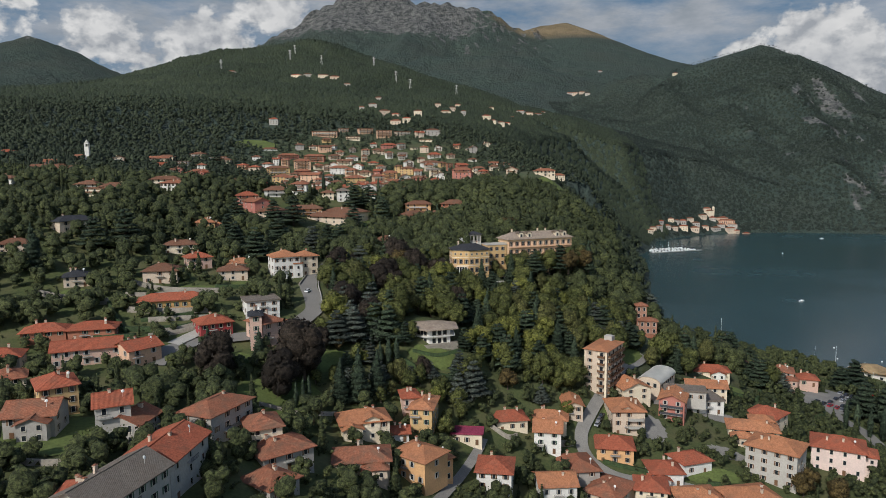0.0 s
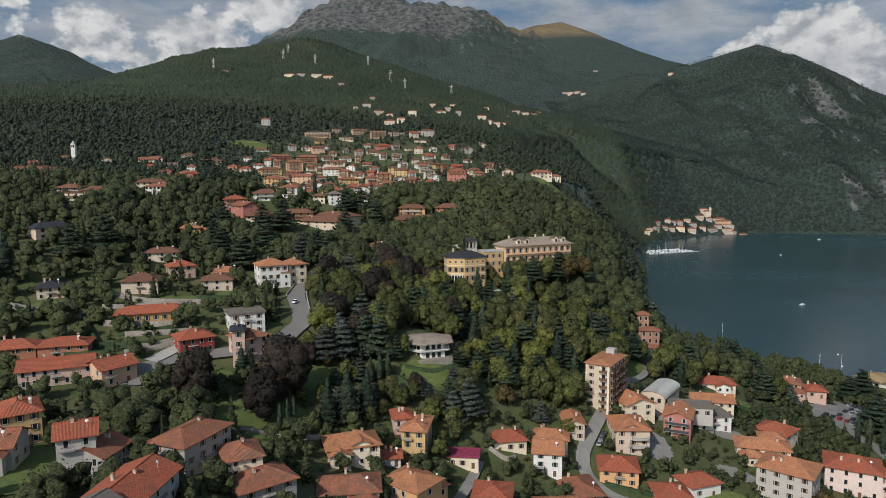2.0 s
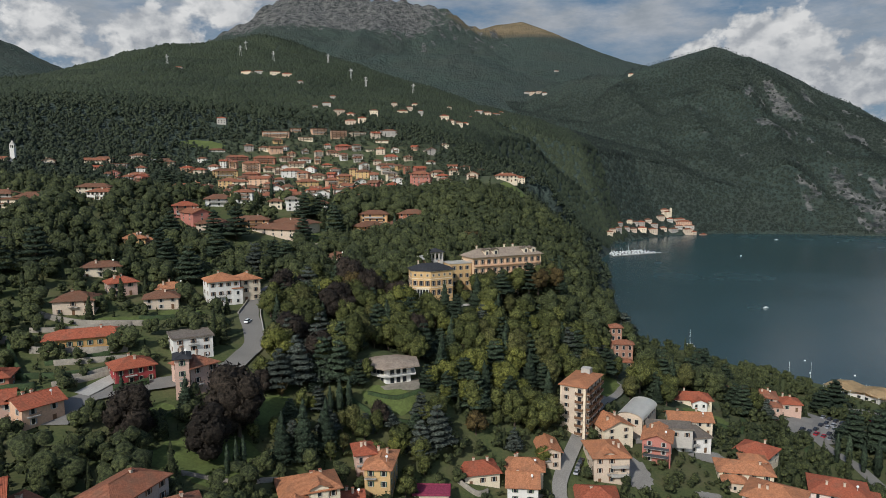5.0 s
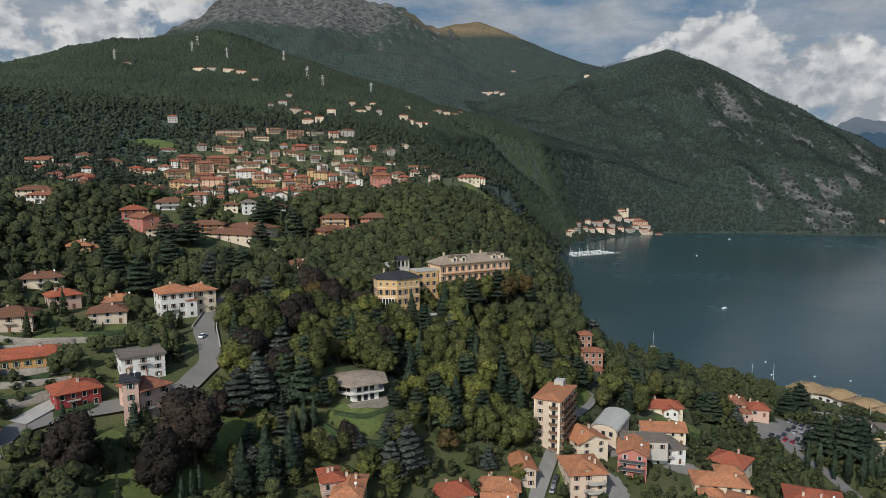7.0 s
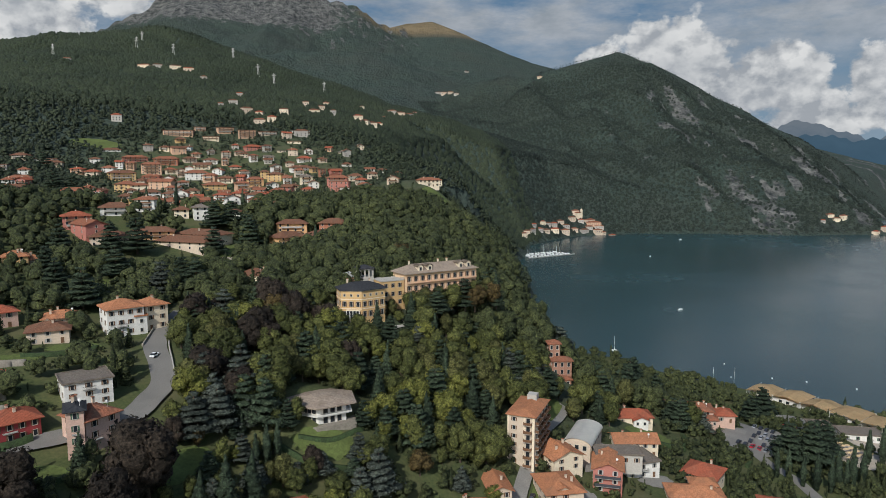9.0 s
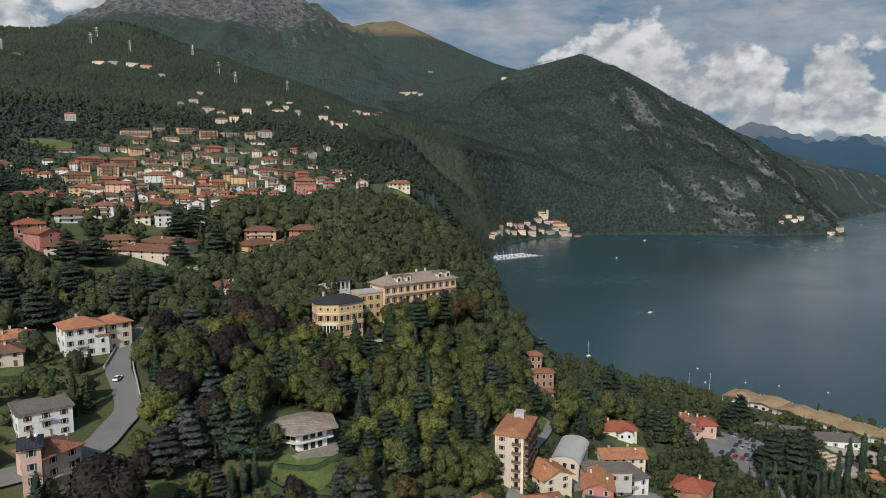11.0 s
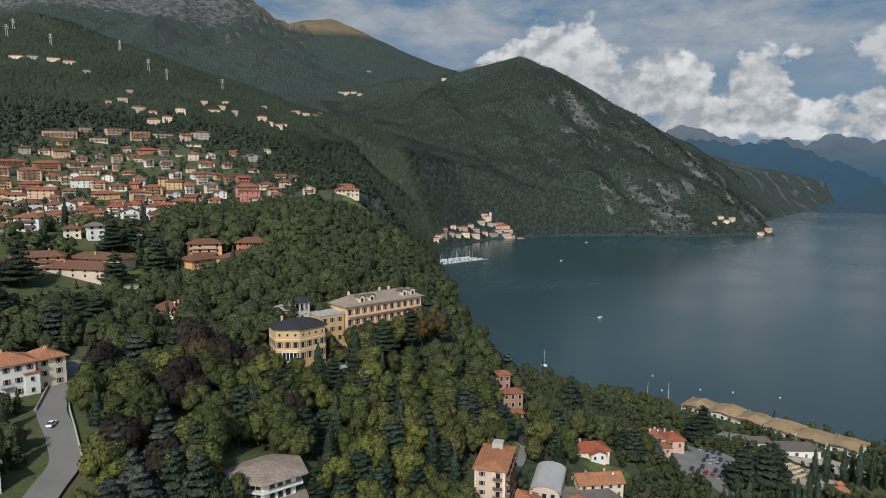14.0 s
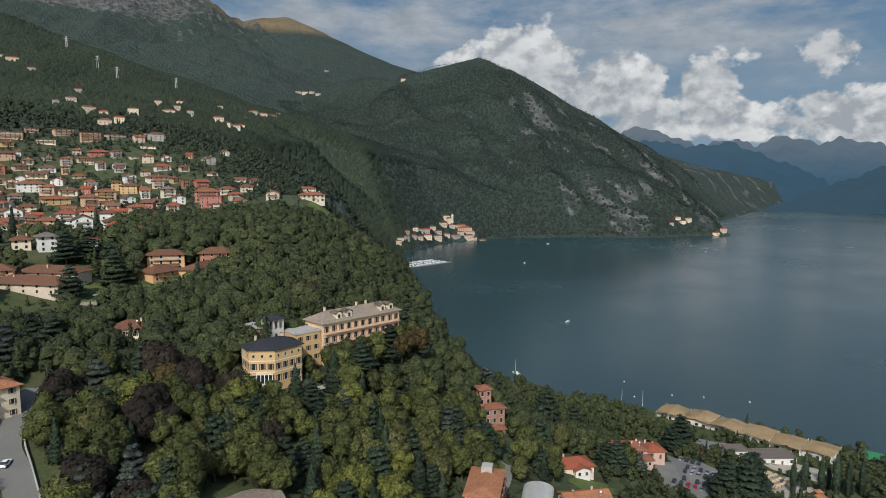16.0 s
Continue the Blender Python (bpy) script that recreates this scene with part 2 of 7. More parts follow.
def relief(table, x, y, x0, dx, y0, dy):
    table = np.array(table, float)
    nx, ny = table.shape
    u, v = np.clip((x - x0) / dx, 1, nx - 2), np.clip((y - y0) / dy, 1, ny - 2)
    z = np.zeros_like(u)
    for i in range(nx):
        bi = spline(u - i)
        for j in range(ny):
            z += table[i, j] * bi * spline(v - j)
    return z


# crests of the mountains: x, y, height
CREST_WEST = [(-3200, 2300, 700), (-2478, 3875, 846), (-2359, 3949, 935), (-2264, 4004, 900), (-2054, 4116, 706), (-1700, 4300, 600)]
CREST_WOODED = [(-1700, 1500, 330), (-1192, 1849, 363), (-963, 1978, 405), (-671, 2095, 500), (-492, 2144, 537), (-390, 2165, 540), (-286, 2181, 518), (-144, 2195, 472), (-37, 2200, 412), (127, 2196, 322), (330, 2200, 240)]
CREST_ROCKY = [(-1500, 4100, 800), (-1027, 4176, 930), (-893, 4206, 1035), (-656, 4250, 1180), (-484, 4273, 1257), (-277, 4291, 1240), (-68, 4299, 1186), (282, 4291, 1147), (560, 4263, 1030), (750, 4150, 900)]
CREST_BALD = [(560, 4600, 1085), (720, 4545, 1108), (817, 4527, 1120), (996, 4491, 1046), (1171, 4449, 955), (1391, 4385, 865), (1601, 4313, 800), (2000, 4150, 650)]
CREST_MID = [(-300, 3200, 640), (200, 3300, 700), (600, 3400, 640), (900, 3300, 560), (1250, 3300, 500)]
CREST_EAST = [(500, 2750, 430), (696, 2560, 478), (744, 2600, 498), (813, 2500, 478), (890, 2440, 519), (1000, 2400, 552), (1096, 2360, 566), (1187, 2310, 535), (1293, 2229, 458), (1429, 2139, 363), (1526, 2066, 283), (1602, 2003, 205), (1676, 1937, 118), (1772, 1844, 10)]


def crest(points, x, y, steep, bow, rough=0.0):
    best = np.full(x.shape, -900.0)
    for (ax, ay, az), (bx, by, bz) in zip(points, points[1:]):
        dx, dy = bx - ax, by - ay
        s = np.clip(((x - ax) * dx + (y - ay) * dy) / (dx * dx + dy * dy), 0, 1)
        d = np.hypot(x - ax - s * dx, y - ay - s * dy)
        d = np.minimum(d, steep / (2 * bow)) if bow else d
        best = np.maximum(best, az + s * (bz - az) - steep * d + bow * d * d)
    return best


def away_from(points, x, y):
    """How far a place lies from a line in plan."""
    best = np.full(x.shape, 9000.0)
    for (ax, ay, _), (bx, by, _) in zip(points, points[1:]):
        dx, dy = bx - ax, by - ay
        s = np.clip(((x - ax) * dx + (y - ay) * dy) / (dx * dx + dy * dy), 0, 1)
        best = np.minimum(best, np.hypot(x - ax - s * dx, y - ay - s * dy))
    return best


SHORE_NEAR = ([-400, 130, 300, 334, 359, 408, 447, 484, 513, 542, 592, 734, 888, 1025, 1131, 1300, 1351, 1420], [420, 390, 357, 345, 329, 315, 291, 270, 242, 207, 200, 232, 278, 290, 352, 420, 467, 540])
SHORE_FAR = ([430, 467, 583, 738, 879, 1000, 1089, 1201, 1290, 1340, 1420, 1550, 1830, 2369, 2898, 3400, 6000], [1300, 1351, 1444, 1466, 1443, 1386, 1355, 1358, 1330, 1390, 1560, 1650, 1823, 2175, 2403, 2500, 3000])


def in_lake(x, y):
    """About how far a place lies inside the lake; negative on land."""
    return np.minimum(x - np.interp(y, *SHORE_NEAR), np.interp(x, *SHORE_FAR) - y)


def lumps(x, y, size, seed):
    """Cheap smooth unevenness between -1 and 1."""
    a = x / size + seed * 1.7
    b = y / size - seed * 2.3
    return (np.sin(a + 1.3 * np.sin(b * 0.8 + seed)) * np.cos(b * 1.1 + 0.9 * np.sin(a * 0.7)) + 0.5 * np.sin(a * 2.1 + b * 1.7 + seed) * np.cos(b * 2.3 - a * 0.6)) / 1.5


def land(x, y):
    x, y = np.asarray(x, float), np.asarray(y, float)
    near = relief(NEAR_RELIEF, x, y, -290, 66, 85, 64)
    mid = relief(MID_RELIEF, x, y, -650, 108, 480, 120)
    w = np.clip((y - 470) / 110, 0, 1)
    w = np.maximum(w, np.clip((-200 - x) / 80, 0, 1) * np.clip((y - 380) / 100, 0, 1))
    w = w * w * (3 - 2 * w)
    z = near * (1 - w) + mid * w
    z = z + 11 * np.exp(-((x - 104) / 32) ** 2 - ((y - 684) / 34) ** 2)
    z = z + 6.0 * np.exp(-((x + 4) / 20) ** 4 - ((y - 276) / 17) ** 4)
    brow = np.interp(y, [340, 360, 400, 450, 500, 560, 640, 720], [112, 112, 114, 117, 132, 146, 160, 170])
    strip = 2.5 + 0.055 * np.maximum(np.interp(y, *SHORE_NEAR) - x, 0)
    drop = np.clip((x - brow) / 34, 0, 1)
    drop = drop * drop * (3 - 2 * drop) * np.clip((y - 352) / 40, 0, 1) * np.clip((760 - y) / 80, 0, 1)
    z = z * (1 - drop) + np.minimum(z, strip) * drop
    far = np.clip((y - 1150) / 250, 0, 1)
    side = np.clip((-x - 520) / 300, 0, 1)
    z = z - 260 * far * np.clip((x - 250) / 150, 0, 1)
    gully = lumps(x, y, 130, 3) * 16 + lumps(x, y, 47, 5) * 7
    broad = lumps(x, y, 420, 1) * 34
    hills = crest(CREST_WOODED, x, y, 0.36, 0.00002) + (gully + 0.4 * broad) * np.clip((y - 1200) / 500, 0, 1)
    hills = np.maximum(hills, crest(CREST_EAST, x, y, 0.72, 0.00017) + gully * 1.0 - (52 * np.abs(lumps(x, y * 0.3, 120, 8)) + 20 * np.abs(lumps(x, y * 0.4, 46, 4)) - 30) * np.clip(away_from(CREST_EAST, x, y) / 160, 0, 1) + np.clip((y - 1500) / 400, 0, 1) * 0.2 * broad)
    hills = np.maximum(hills, crest(CREST_ROCKY, x, y, 0.66, 0.00008) + gully * 1.7 - 75 * np.abs(lumps(x, y * 0.6, 230, 12)) * np.clip((y - 2400) / 400, 0, 1) * np.clip((4250 - y) / 300, 0, 1) + (np.abs(lumps(x, y, 60, 9)) * 40 + np.abs(lumps(x, y, 27, 4)) * 22 - 24) * np.clip((y - 3600) / 500, 0, 1))
    hills = np.maximum(hills, crest(CREST_BALD, x, y, 0.5, 0.00005) + gully * 0.5)
    hills = np.maximum(hills, crest(CREST_MID, x, y, 0.5, 0.00009) + gully * 1.5 + 0.8 * broad)
    hills = np.maximum(hills, crest(CREST_WEST, x, y, 0.5, 0.00005) + gully)
    z = np.maximum(z, np.where(y > 1050, hills, np.where(x < -520, hills * side + z * (1 - side), z)))
    s = in_lake(x, y)
    z = np.where(s > 0, -np.minimum(14, 1.2 + 0.35 * s), np.minimum(z, np.where(x - np.interp(y, *SHORE_NEAR) < np.interp(x, *SHORE_FAR) - y, 1.2 - np.interp(y, [1060, 1200, 1500], [1.1, 0.5, 0.42]) * s + np.interp(y, [1060, 1200], [0.004, 0.0011]) * s * s, 1.2 - 0.5 * s + 0.0011 * s * s)))
    return z + np.where((s < -20) & (y > 130), 0.7 * lumps(x, y, 17, 7), 0)


def rock_share(x, y, z):
    """How far rock breaks through the woods: scars on the eastern mountain, cliffs at its foot, the high crest."""
    east = np.clip((x - 620) / 150, 0, 1) * np.clip((y - 1330) / 60, 0, 1) * (y < 2600)
    scars = np.clip((lumps(x + 0.12 * z, z * 0.75, 33, 6) + 0.8 * lumps(x - 0.2 * z, z * 0.8, 13, 2) - 0.5 + 0.3 * np.clip((x - 1000) / 250, 0, 1) * np.clip((420 - z) / 200, 0, 1)) / 0.3, 0, 1) * np.clip((x - 700) / 350, 0.4, 1)
    scars = scars * np.clip((470 - z) / 70, 0, 1) * np.clip(away_from(CREST_EAST, x, y) / 70 - 0.4, 0, 1)
    foot = np.clip((lumps(x, z * 0.55, 46, 3) + 0.5 * lumps(x, z, 14, 5) + 0.1) / 0.5, 0, 1) * np.exp(-((x - 1190) / 210) ** 2) * np.clip((210 - z) / 90, 0, 1) * (y < 1800)
    great = np.exp(-((x - 1165) / 34) ** 2 - ((z - 335) / 62) ** 2) * (y < 2330) * 1.1
    high = 1.15 * np.clip((z - 840) / 130, 0, 1) * np.clip((420 - x) / 350, 0, 1) * (y > 3500)
    return np.maximum(np.maximum(np.maximum(scars, foot), great) * east, high)


def ground(x, y):
    return float(land(np.array([x]), np.array([y]))[0])


def mesh_of(name, verts, faces, mats, attrs=(), smooth=False):
    me = bpy.data.meshes.new(name)
    me.from_pydata(verts, [], faces)
    for m in mats if isinstance(mats, (list, tuple)) else [mats]:
        me.materials.append(MATS[m])
    for key, values in attrs:
        a = me.attributes.new(key, "FLOAT", "POINT")
        a.data.foreach_set("value", np.asarray(values, np.float32))
    if smooth:
        me.polygons.foreach_set("use_smooth", [True] * len(me.polygons))
    me.update()
    return me


def fast_mesh(name, verts, quads, mat, tone=None, smooth=False, normals=None):
    """A mesh from arrays: verts (n, 3), quads (m, 4)."""
    me = bpy.data.meshes.new(name)
    k = quads.shape[1]
    me.vertices.add(len(verts))
    me.vertices.foreach_set("co", np.asarray(verts, np.float32).ravel())
    me.loops.add(quads.size)
    me.loops.foreach_set("vertex_index", quads.astype(np.int32).ravel())
    me.polygons.add(len(quads))
    me.polygons.foreach_set("loop_start", np.arange(0, quads.size, k, dtype=np.int32))
    if smooth:
        me.polygons.foreach_set("use_smooth", np.ones(len(quads), bool))
    me.materials.append(MATS[mat])
    if tone is not None:
        a = me.attributes.new("tone", "FLOAT", "POINT")
        a.data.foreach_set("value", np.asarray(tone, np.float32))
    me.update(calc_edges=True)
    if normals is not None:
        me.polygons.foreach_set("use_smooth", np.ones(len(quads), bool))
        me.normals_split_custom_set_from_vertices(np.asarray(normals, np.float32))
    return me


def grid_quads(na, nb, closed=False):
    i, j = np.meshgrid(np.arange(na if closed else na - 1), np.arange(nb - 1), indexing="ij")
    i2 = (i + 1) % na
    return np.stack([i * nb + j, i2 * nb + j, i2 * nb + j + 1, i * nb + j + 1], -1).reshape(-1, 4)[:, ::-1]


# one sheet of land round the camera's way, finer where it looks
az = np.radians(np.concatenate([np.arange(-46, 70, 0.26), np.arange(70, 314, 4.0)]))
dist = np.concatenate([[0.5, 40, 80], np.geomspace(105, 4980, 300)])
AA, DD = np.meshgrid(az, dist, indexing="ij")
gx, gy = DD * np.sin(AA), DD * np.cos(AA)
gz = land(gx, gy)
quads = grid_quads(len(az), len(dist), True)
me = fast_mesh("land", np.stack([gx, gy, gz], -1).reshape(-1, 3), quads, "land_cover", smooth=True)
ex, ey = 6.0, 6.0
slope = np.hypot(land(gx + ex, gy) - gz, land(gx, gy + ey) - gz) / 6.0
woody = np.clip((gy - 560) / 200, 0, 1)
woody = np.maximum(woody, np.exp(-(((gx - 70) / 90) ** 2 + ((gy - 400) / 90) ** 2)))
woody = woody * (1 - 0.85 * np.exp(-((gx + 90) / 190) ** 4 - ((gy - 850) / 270) ** 4))
rocky = np.maximum(rock_share(gx, gy, gz) * 0.85, np.clip((slope - 0.7) / 0.5, 0, 1) * (gy > 3500) * 0.6)
bare = np.clip((gz - 860) / 200, 0, 1) * np.clip((gx - 150) / 400, 0, 1) * (gy > 3500)
for key, values in (("wood", woody), ("rock", rocky), ("bald", bare)):
    a = me.attributes.new(key, "FLOAT", "POINT")
    a.data.foreach_set("value", values.astype(np.float32).ravel())
tagged(new("ground", me), "green hillsides and mountains of woods, meadows and rock round the lake", "ground", kind="structure")

wv = [(0, 0, 0)] + [(4990 * math.sin(a), 4990 * math.cos(a), 0) for a in np.linspace(0, 2 * math.pi, 97)[:-1]]
wf = [(0, 1 + (i + 1) % 96, 1 + i) for i in range(96)]
tagged(new("water", mesh_of("water", wv, wf, "lake_water")), "dark teal lake with fine ripples", "lake", kind="structure")

# backdrop of sky: banks of cloud above the mountains
ca, ce = np.radians(np.arange(-60, 84, 1.0)), np.radians(np.arange(-1.5, 24, 0.75))
CA, CE = np.meshgrid(ca, ce, indexing="ij")
R = 4850.0
sv = np.stack([R * np.cos(CE) * np.sin(CA), R * np.cos(CE) * np.cos(CA), 130 + R * np.sin(CE)], -1).reshape(-1, 3)
me = fast_mesh("sky_backdrop", sv, grid_quads(len(ca), len(ce)), "trim_white")
# cumulus banks: bearing, height, half width, half height, weight (degrees)
BANKS = [(-34, 13, 7, 4, .6), (-26, 9.5, 4.5, 3.2, .7), (-18.5, 10.0, 4, 3.2, .75), (-12.5, 12.5, 4, 2.6, .75), (-6, 15, 4, 2, .5), (30, 8.6, 5.5, 3.2, 1), (25, 8.2, 3.5, 2.8, .9), (36, 6.4, 6, 3.0, 1), (40.5, 4, 5, 2.6, 1), (43.5, 6.6, 3.4, 3.0, .95),
         (47, 4.2, 4, 2.2, .9), (51.3, 8.6, 2.2, 1.6, .8), (55, 4.3, 7.5, 2.3, 1), (61, 5.5, 6, 2.6, .95), (68, 6, 6, 3, .9), (-48, 10, 8, 5, .8)]
bank = np.zeros(CA.shape)
for ba, be, wa, we, k in BANKS:
    bank = np.maximum(bank, k * np.exp(-((np.degrees(CA) - ba) / wa) ** 2 - ((np.degrees(CE) - be) / we) ** 2))
for key, values in (("bank", bank), ("rise", np.degrees(CE))):
    a = me.attributes.new(key, "FLOAT", "POINT")
    a.data.foreach_set("value", values.astype(np.float32).ravel())
m = bpy.data.materials.new("clouded_sky")
m.use_nodes = True
n, l = m.node_tree.nodes, m.node_tree.links
n.remove(n["Principled BSDF"])
MATS["clouded_sky"] = m
pos = n.new("ShaderNodeNewGeometry").outputs["Position"]
def sky_pos(scale, shift=(0, 0, 0)):
    mp = n.new("ShaderNodeMapping")
    mp.inputs["Scale"].default_value, mp.inputs["Location"].default_value = scale, shift
    l.new(pos, mp.inputs["Vector"])
    return mp.outputs[0]


def total(a, b, kind="ADD"):
    node = n.new("ShaderNodeMath")
    node.operation = kind
    l.new(a, node.inputs[0])
    l.new(b, node.inputs[1])
    return node.outputs[0]


def billow(shift):
    """Heaped cloud: broad puffs with round heads on them."""
    p = sky_pos((1, 1, 1.35), shift)
    cells = n.new("ShaderNodeTexVoronoi")
    cells.feature = "SMOOTH_F1"
    cells.inputs["Scale"].default_value, cells.inputs["Smoothness"].default_value, cells.inputs["Detail"].default_value = 0.0075, 0.6, 2.0
    l.new(p, cells.inputs["Vector"])
    return total(ramp(n, l, noise_node(n, l, 0.0032, 8, p, 0.58), 0.25, 0.75, -0.45, 0.45), ramp(n, l, cells.outputs["Distance"], 0.0, 0.9, 0.16, -0.16))


heap, lit = billow((0, 0, 0)), billow((70, 20, -75))
veil = noise_node(n, l, 0.0013, 7, sky_pos((1, 1, 3.2)), 0.62)
base = blend(n, l, ramp(n, l, attr(n, "rise"), 0, 16), (0.30, 0.40, 0.47), (0.13, 0.23, 0.36))
thick = total(ramp(n, l, veil, 0.36, 0.6, 0.0, 1.0), ramp(n, l, attr(n, "rise"), 5.5, 11.5, 0.25, 1.0), "MULTIPLY")
base = blend(n, l, thick, base, blend(n, l, ramp(n, l, noise_node(n, l, 0.003, 6, sky_pos((1, 1, 2.4))), 0.35, 0.65), (0.36, 0.39, 0.415), (0.52, 0.53, 0.545)))
add = total(attr(n, "bank"), total(heap, ramp(n, l, attr(n, "bank"), 0.03, 0.35), "MULTIPLY"))
dens = ramp(n, l, add, 0.24, 0.40)
relief_c = total(heap, lit, "SUBTRACT")
body = blend(n, l, ramp(n, l, relief_c, -0.2, 0.2), (0.44, 0.45, 0.46), (0.93, 0.89, 0.83))
body = blend(n, l, ramp(n, l, noise_node(n, l, 0.0018, 4, sky_pos((1, 1, 1.6))), 0.4, 0.62, 0, 0.5), body, (0.5, 0.505, 0.51))
c = blend(n, l, dens, base, body)
em = n.new("ShaderNodeEmission")
l.new(c, em.inputs["Color"])
em.inputs["Strength"].default_value = 0.58
l.new(em.outputs[0], n["Material Output"].inputs["Surface"])
me.materials[0] = m
tagged(new("backdrop", me), "blue sky with white cumulus banks and grey veils of cloud", "sky", kind="structure")


# backdrop of far mountains beyond the head of the lake, glowing, with distance haze painted in as blue


def far_range(profile, away, colours, label, seed):
    """A ribbon of mountainside: bearing and height in degrees along its crest."""
    rng = np.random.default_rng(seed)
    az_ = np.arange(profile[0][0], profile[-1][0], 0.12)
    el = np.interp(az_, [p[0] for p in profile], [p[1] for p in profile])
    el = el + 0.10 * np.sin(az_ * 2.9 + seed) + 0.06 * np.sin(az_ * 7.3 + seed * 2) + np.convolve(rng.normal(0, 0.05, len(az_)), np.ones(3) / 3, "same")
    rows = []
    for f in np.linspace(0, 1, 12):
        r = away + 700 * f
        spur = 1 + 0.16 * np.sin(az_ * 3.3 + 4 * f + seed) * f * (1 - f) * 2
        z = f ** 0.85 * spur * (159 + (away + 700) * np.tan(np.radians(el))) - 2
        rows.append(np.stack([-24 + r * np.sin(np.radians(az_)), 104 + r * np.cos(np.radians(az_)), z], 1))
    v = np.stack(rows, 1)
    me = fast_mesh("far_range", v.reshape(-1, 3), grid_quads(len(az_), 12), "trim_white", smooth=True)
    m = bpy.data.materials.new("far_range")
    m.use_nodes = True
    n, l = m.node_tree.nodes, m.node_tree.links
    n.remove(n["Principled BSDF"])
    pos = n.new("ShaderNodeNewGeometry").outputs["Position"]
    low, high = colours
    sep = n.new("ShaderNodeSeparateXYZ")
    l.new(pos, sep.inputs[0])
    # haze painted into the glow: bluer and darker towards the foot
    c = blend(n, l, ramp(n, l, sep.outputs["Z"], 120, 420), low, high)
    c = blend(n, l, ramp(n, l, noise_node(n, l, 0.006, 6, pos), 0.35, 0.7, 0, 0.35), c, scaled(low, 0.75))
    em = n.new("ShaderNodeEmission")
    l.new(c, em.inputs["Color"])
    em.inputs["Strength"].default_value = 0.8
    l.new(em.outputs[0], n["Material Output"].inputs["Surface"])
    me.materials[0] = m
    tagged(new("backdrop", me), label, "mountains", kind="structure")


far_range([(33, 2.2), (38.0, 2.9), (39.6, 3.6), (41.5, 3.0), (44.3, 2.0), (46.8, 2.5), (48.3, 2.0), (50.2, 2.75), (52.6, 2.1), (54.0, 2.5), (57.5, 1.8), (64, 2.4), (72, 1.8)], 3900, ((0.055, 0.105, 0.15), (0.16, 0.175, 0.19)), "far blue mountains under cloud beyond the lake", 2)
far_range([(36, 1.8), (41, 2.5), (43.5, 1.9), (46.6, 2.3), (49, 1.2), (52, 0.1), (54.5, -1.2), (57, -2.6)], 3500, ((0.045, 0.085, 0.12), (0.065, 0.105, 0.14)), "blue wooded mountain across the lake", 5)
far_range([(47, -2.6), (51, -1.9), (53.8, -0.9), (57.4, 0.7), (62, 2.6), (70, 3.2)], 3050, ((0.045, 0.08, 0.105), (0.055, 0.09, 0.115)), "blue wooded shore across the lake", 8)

# ---- builders ------------------------------------------------------------------


def part(name, bm, material, parent, label="", smooth=False):
    """A bmesh, or a mesh that is shared, as one mesh object under a thing or a part."""
    if isinstance(bm, bpy.types.Mesh):
        me = bm
    else:
        me = bpy.data.meshes.new(name)
        bm.to_mesh(me)
        bm.free()
        me.materials.append(MATS[material])
        if smooth:
            me.polygons.foreach_set("use_smooth", [True] * len(me.polygons))
    ob = new(name, me)
    ob.parent = parent
    if label:
        ob["label"] = label
    return ob


def box(bm, x0, y0, z0, x1, y1, z1, turn=None):
    vs = [bm.verts.new(p) for p in ((x0, y0, z0), (x1, y0, z0), (x1, y1, z0), (x0, y1, z0), (x0, y0, z1), (x1, y0, z1), (x1, y1, z1), (x0, y1, z1))]
    for f in ((0, 3, 2, 1), (4, 5, 6, 7), (0, 1, 5, 4), (1, 2, 6, 5), (2, 3, 7, 6), (3, 0, 4, 7)):
        bm.faces.new([vs[i] for i in f])
    if turn is not None:
        bmesh.ops.transform(bm, matrix=turn, verts=vs)
    return vs


def prism(bm, poly, z0, z1, top=None):
    """An upright prism over a plan polygon; top: another polygon for its upper side."""
    lo = [bm.verts.new((x, y, z0)) for x, y in poly]
    hi = [bm.verts.new((x, y, z1)) for x, y in (top or poly)]
    k = len(poly)
    bm.faces.new(lo[::-1])
    bm.faces.new(hi)
    for i in range(k):
        bm.faces.new((lo[i], lo[(i + 1) % k], hi[(i + 1) % k], hi[i]))
    return lo, hi


def thing(name, x, y, z, rot, label, category, group=""):
    e = new(name)
    e.matrix_basis = pose(x, y, z, 0, 0, rot)
    return tagged(e, label, category, group)


SHARED = {}


def shared(key, build, material, smooth=False):
    if key not in SHARED:
        bm = bmesh.new()
        build(bm)
        me = bpy.data.meshes.new(key if isinstance(key, str) else key[0])
        bm.to_mesh(me)
        bm.free()
        me.materials.append(MATS[material])
        if smooth:
            me.polygons.foreach_set("use_smooth", [True] * len(me.polygons))
        SHARED[key] = me
    return SHARED[key]


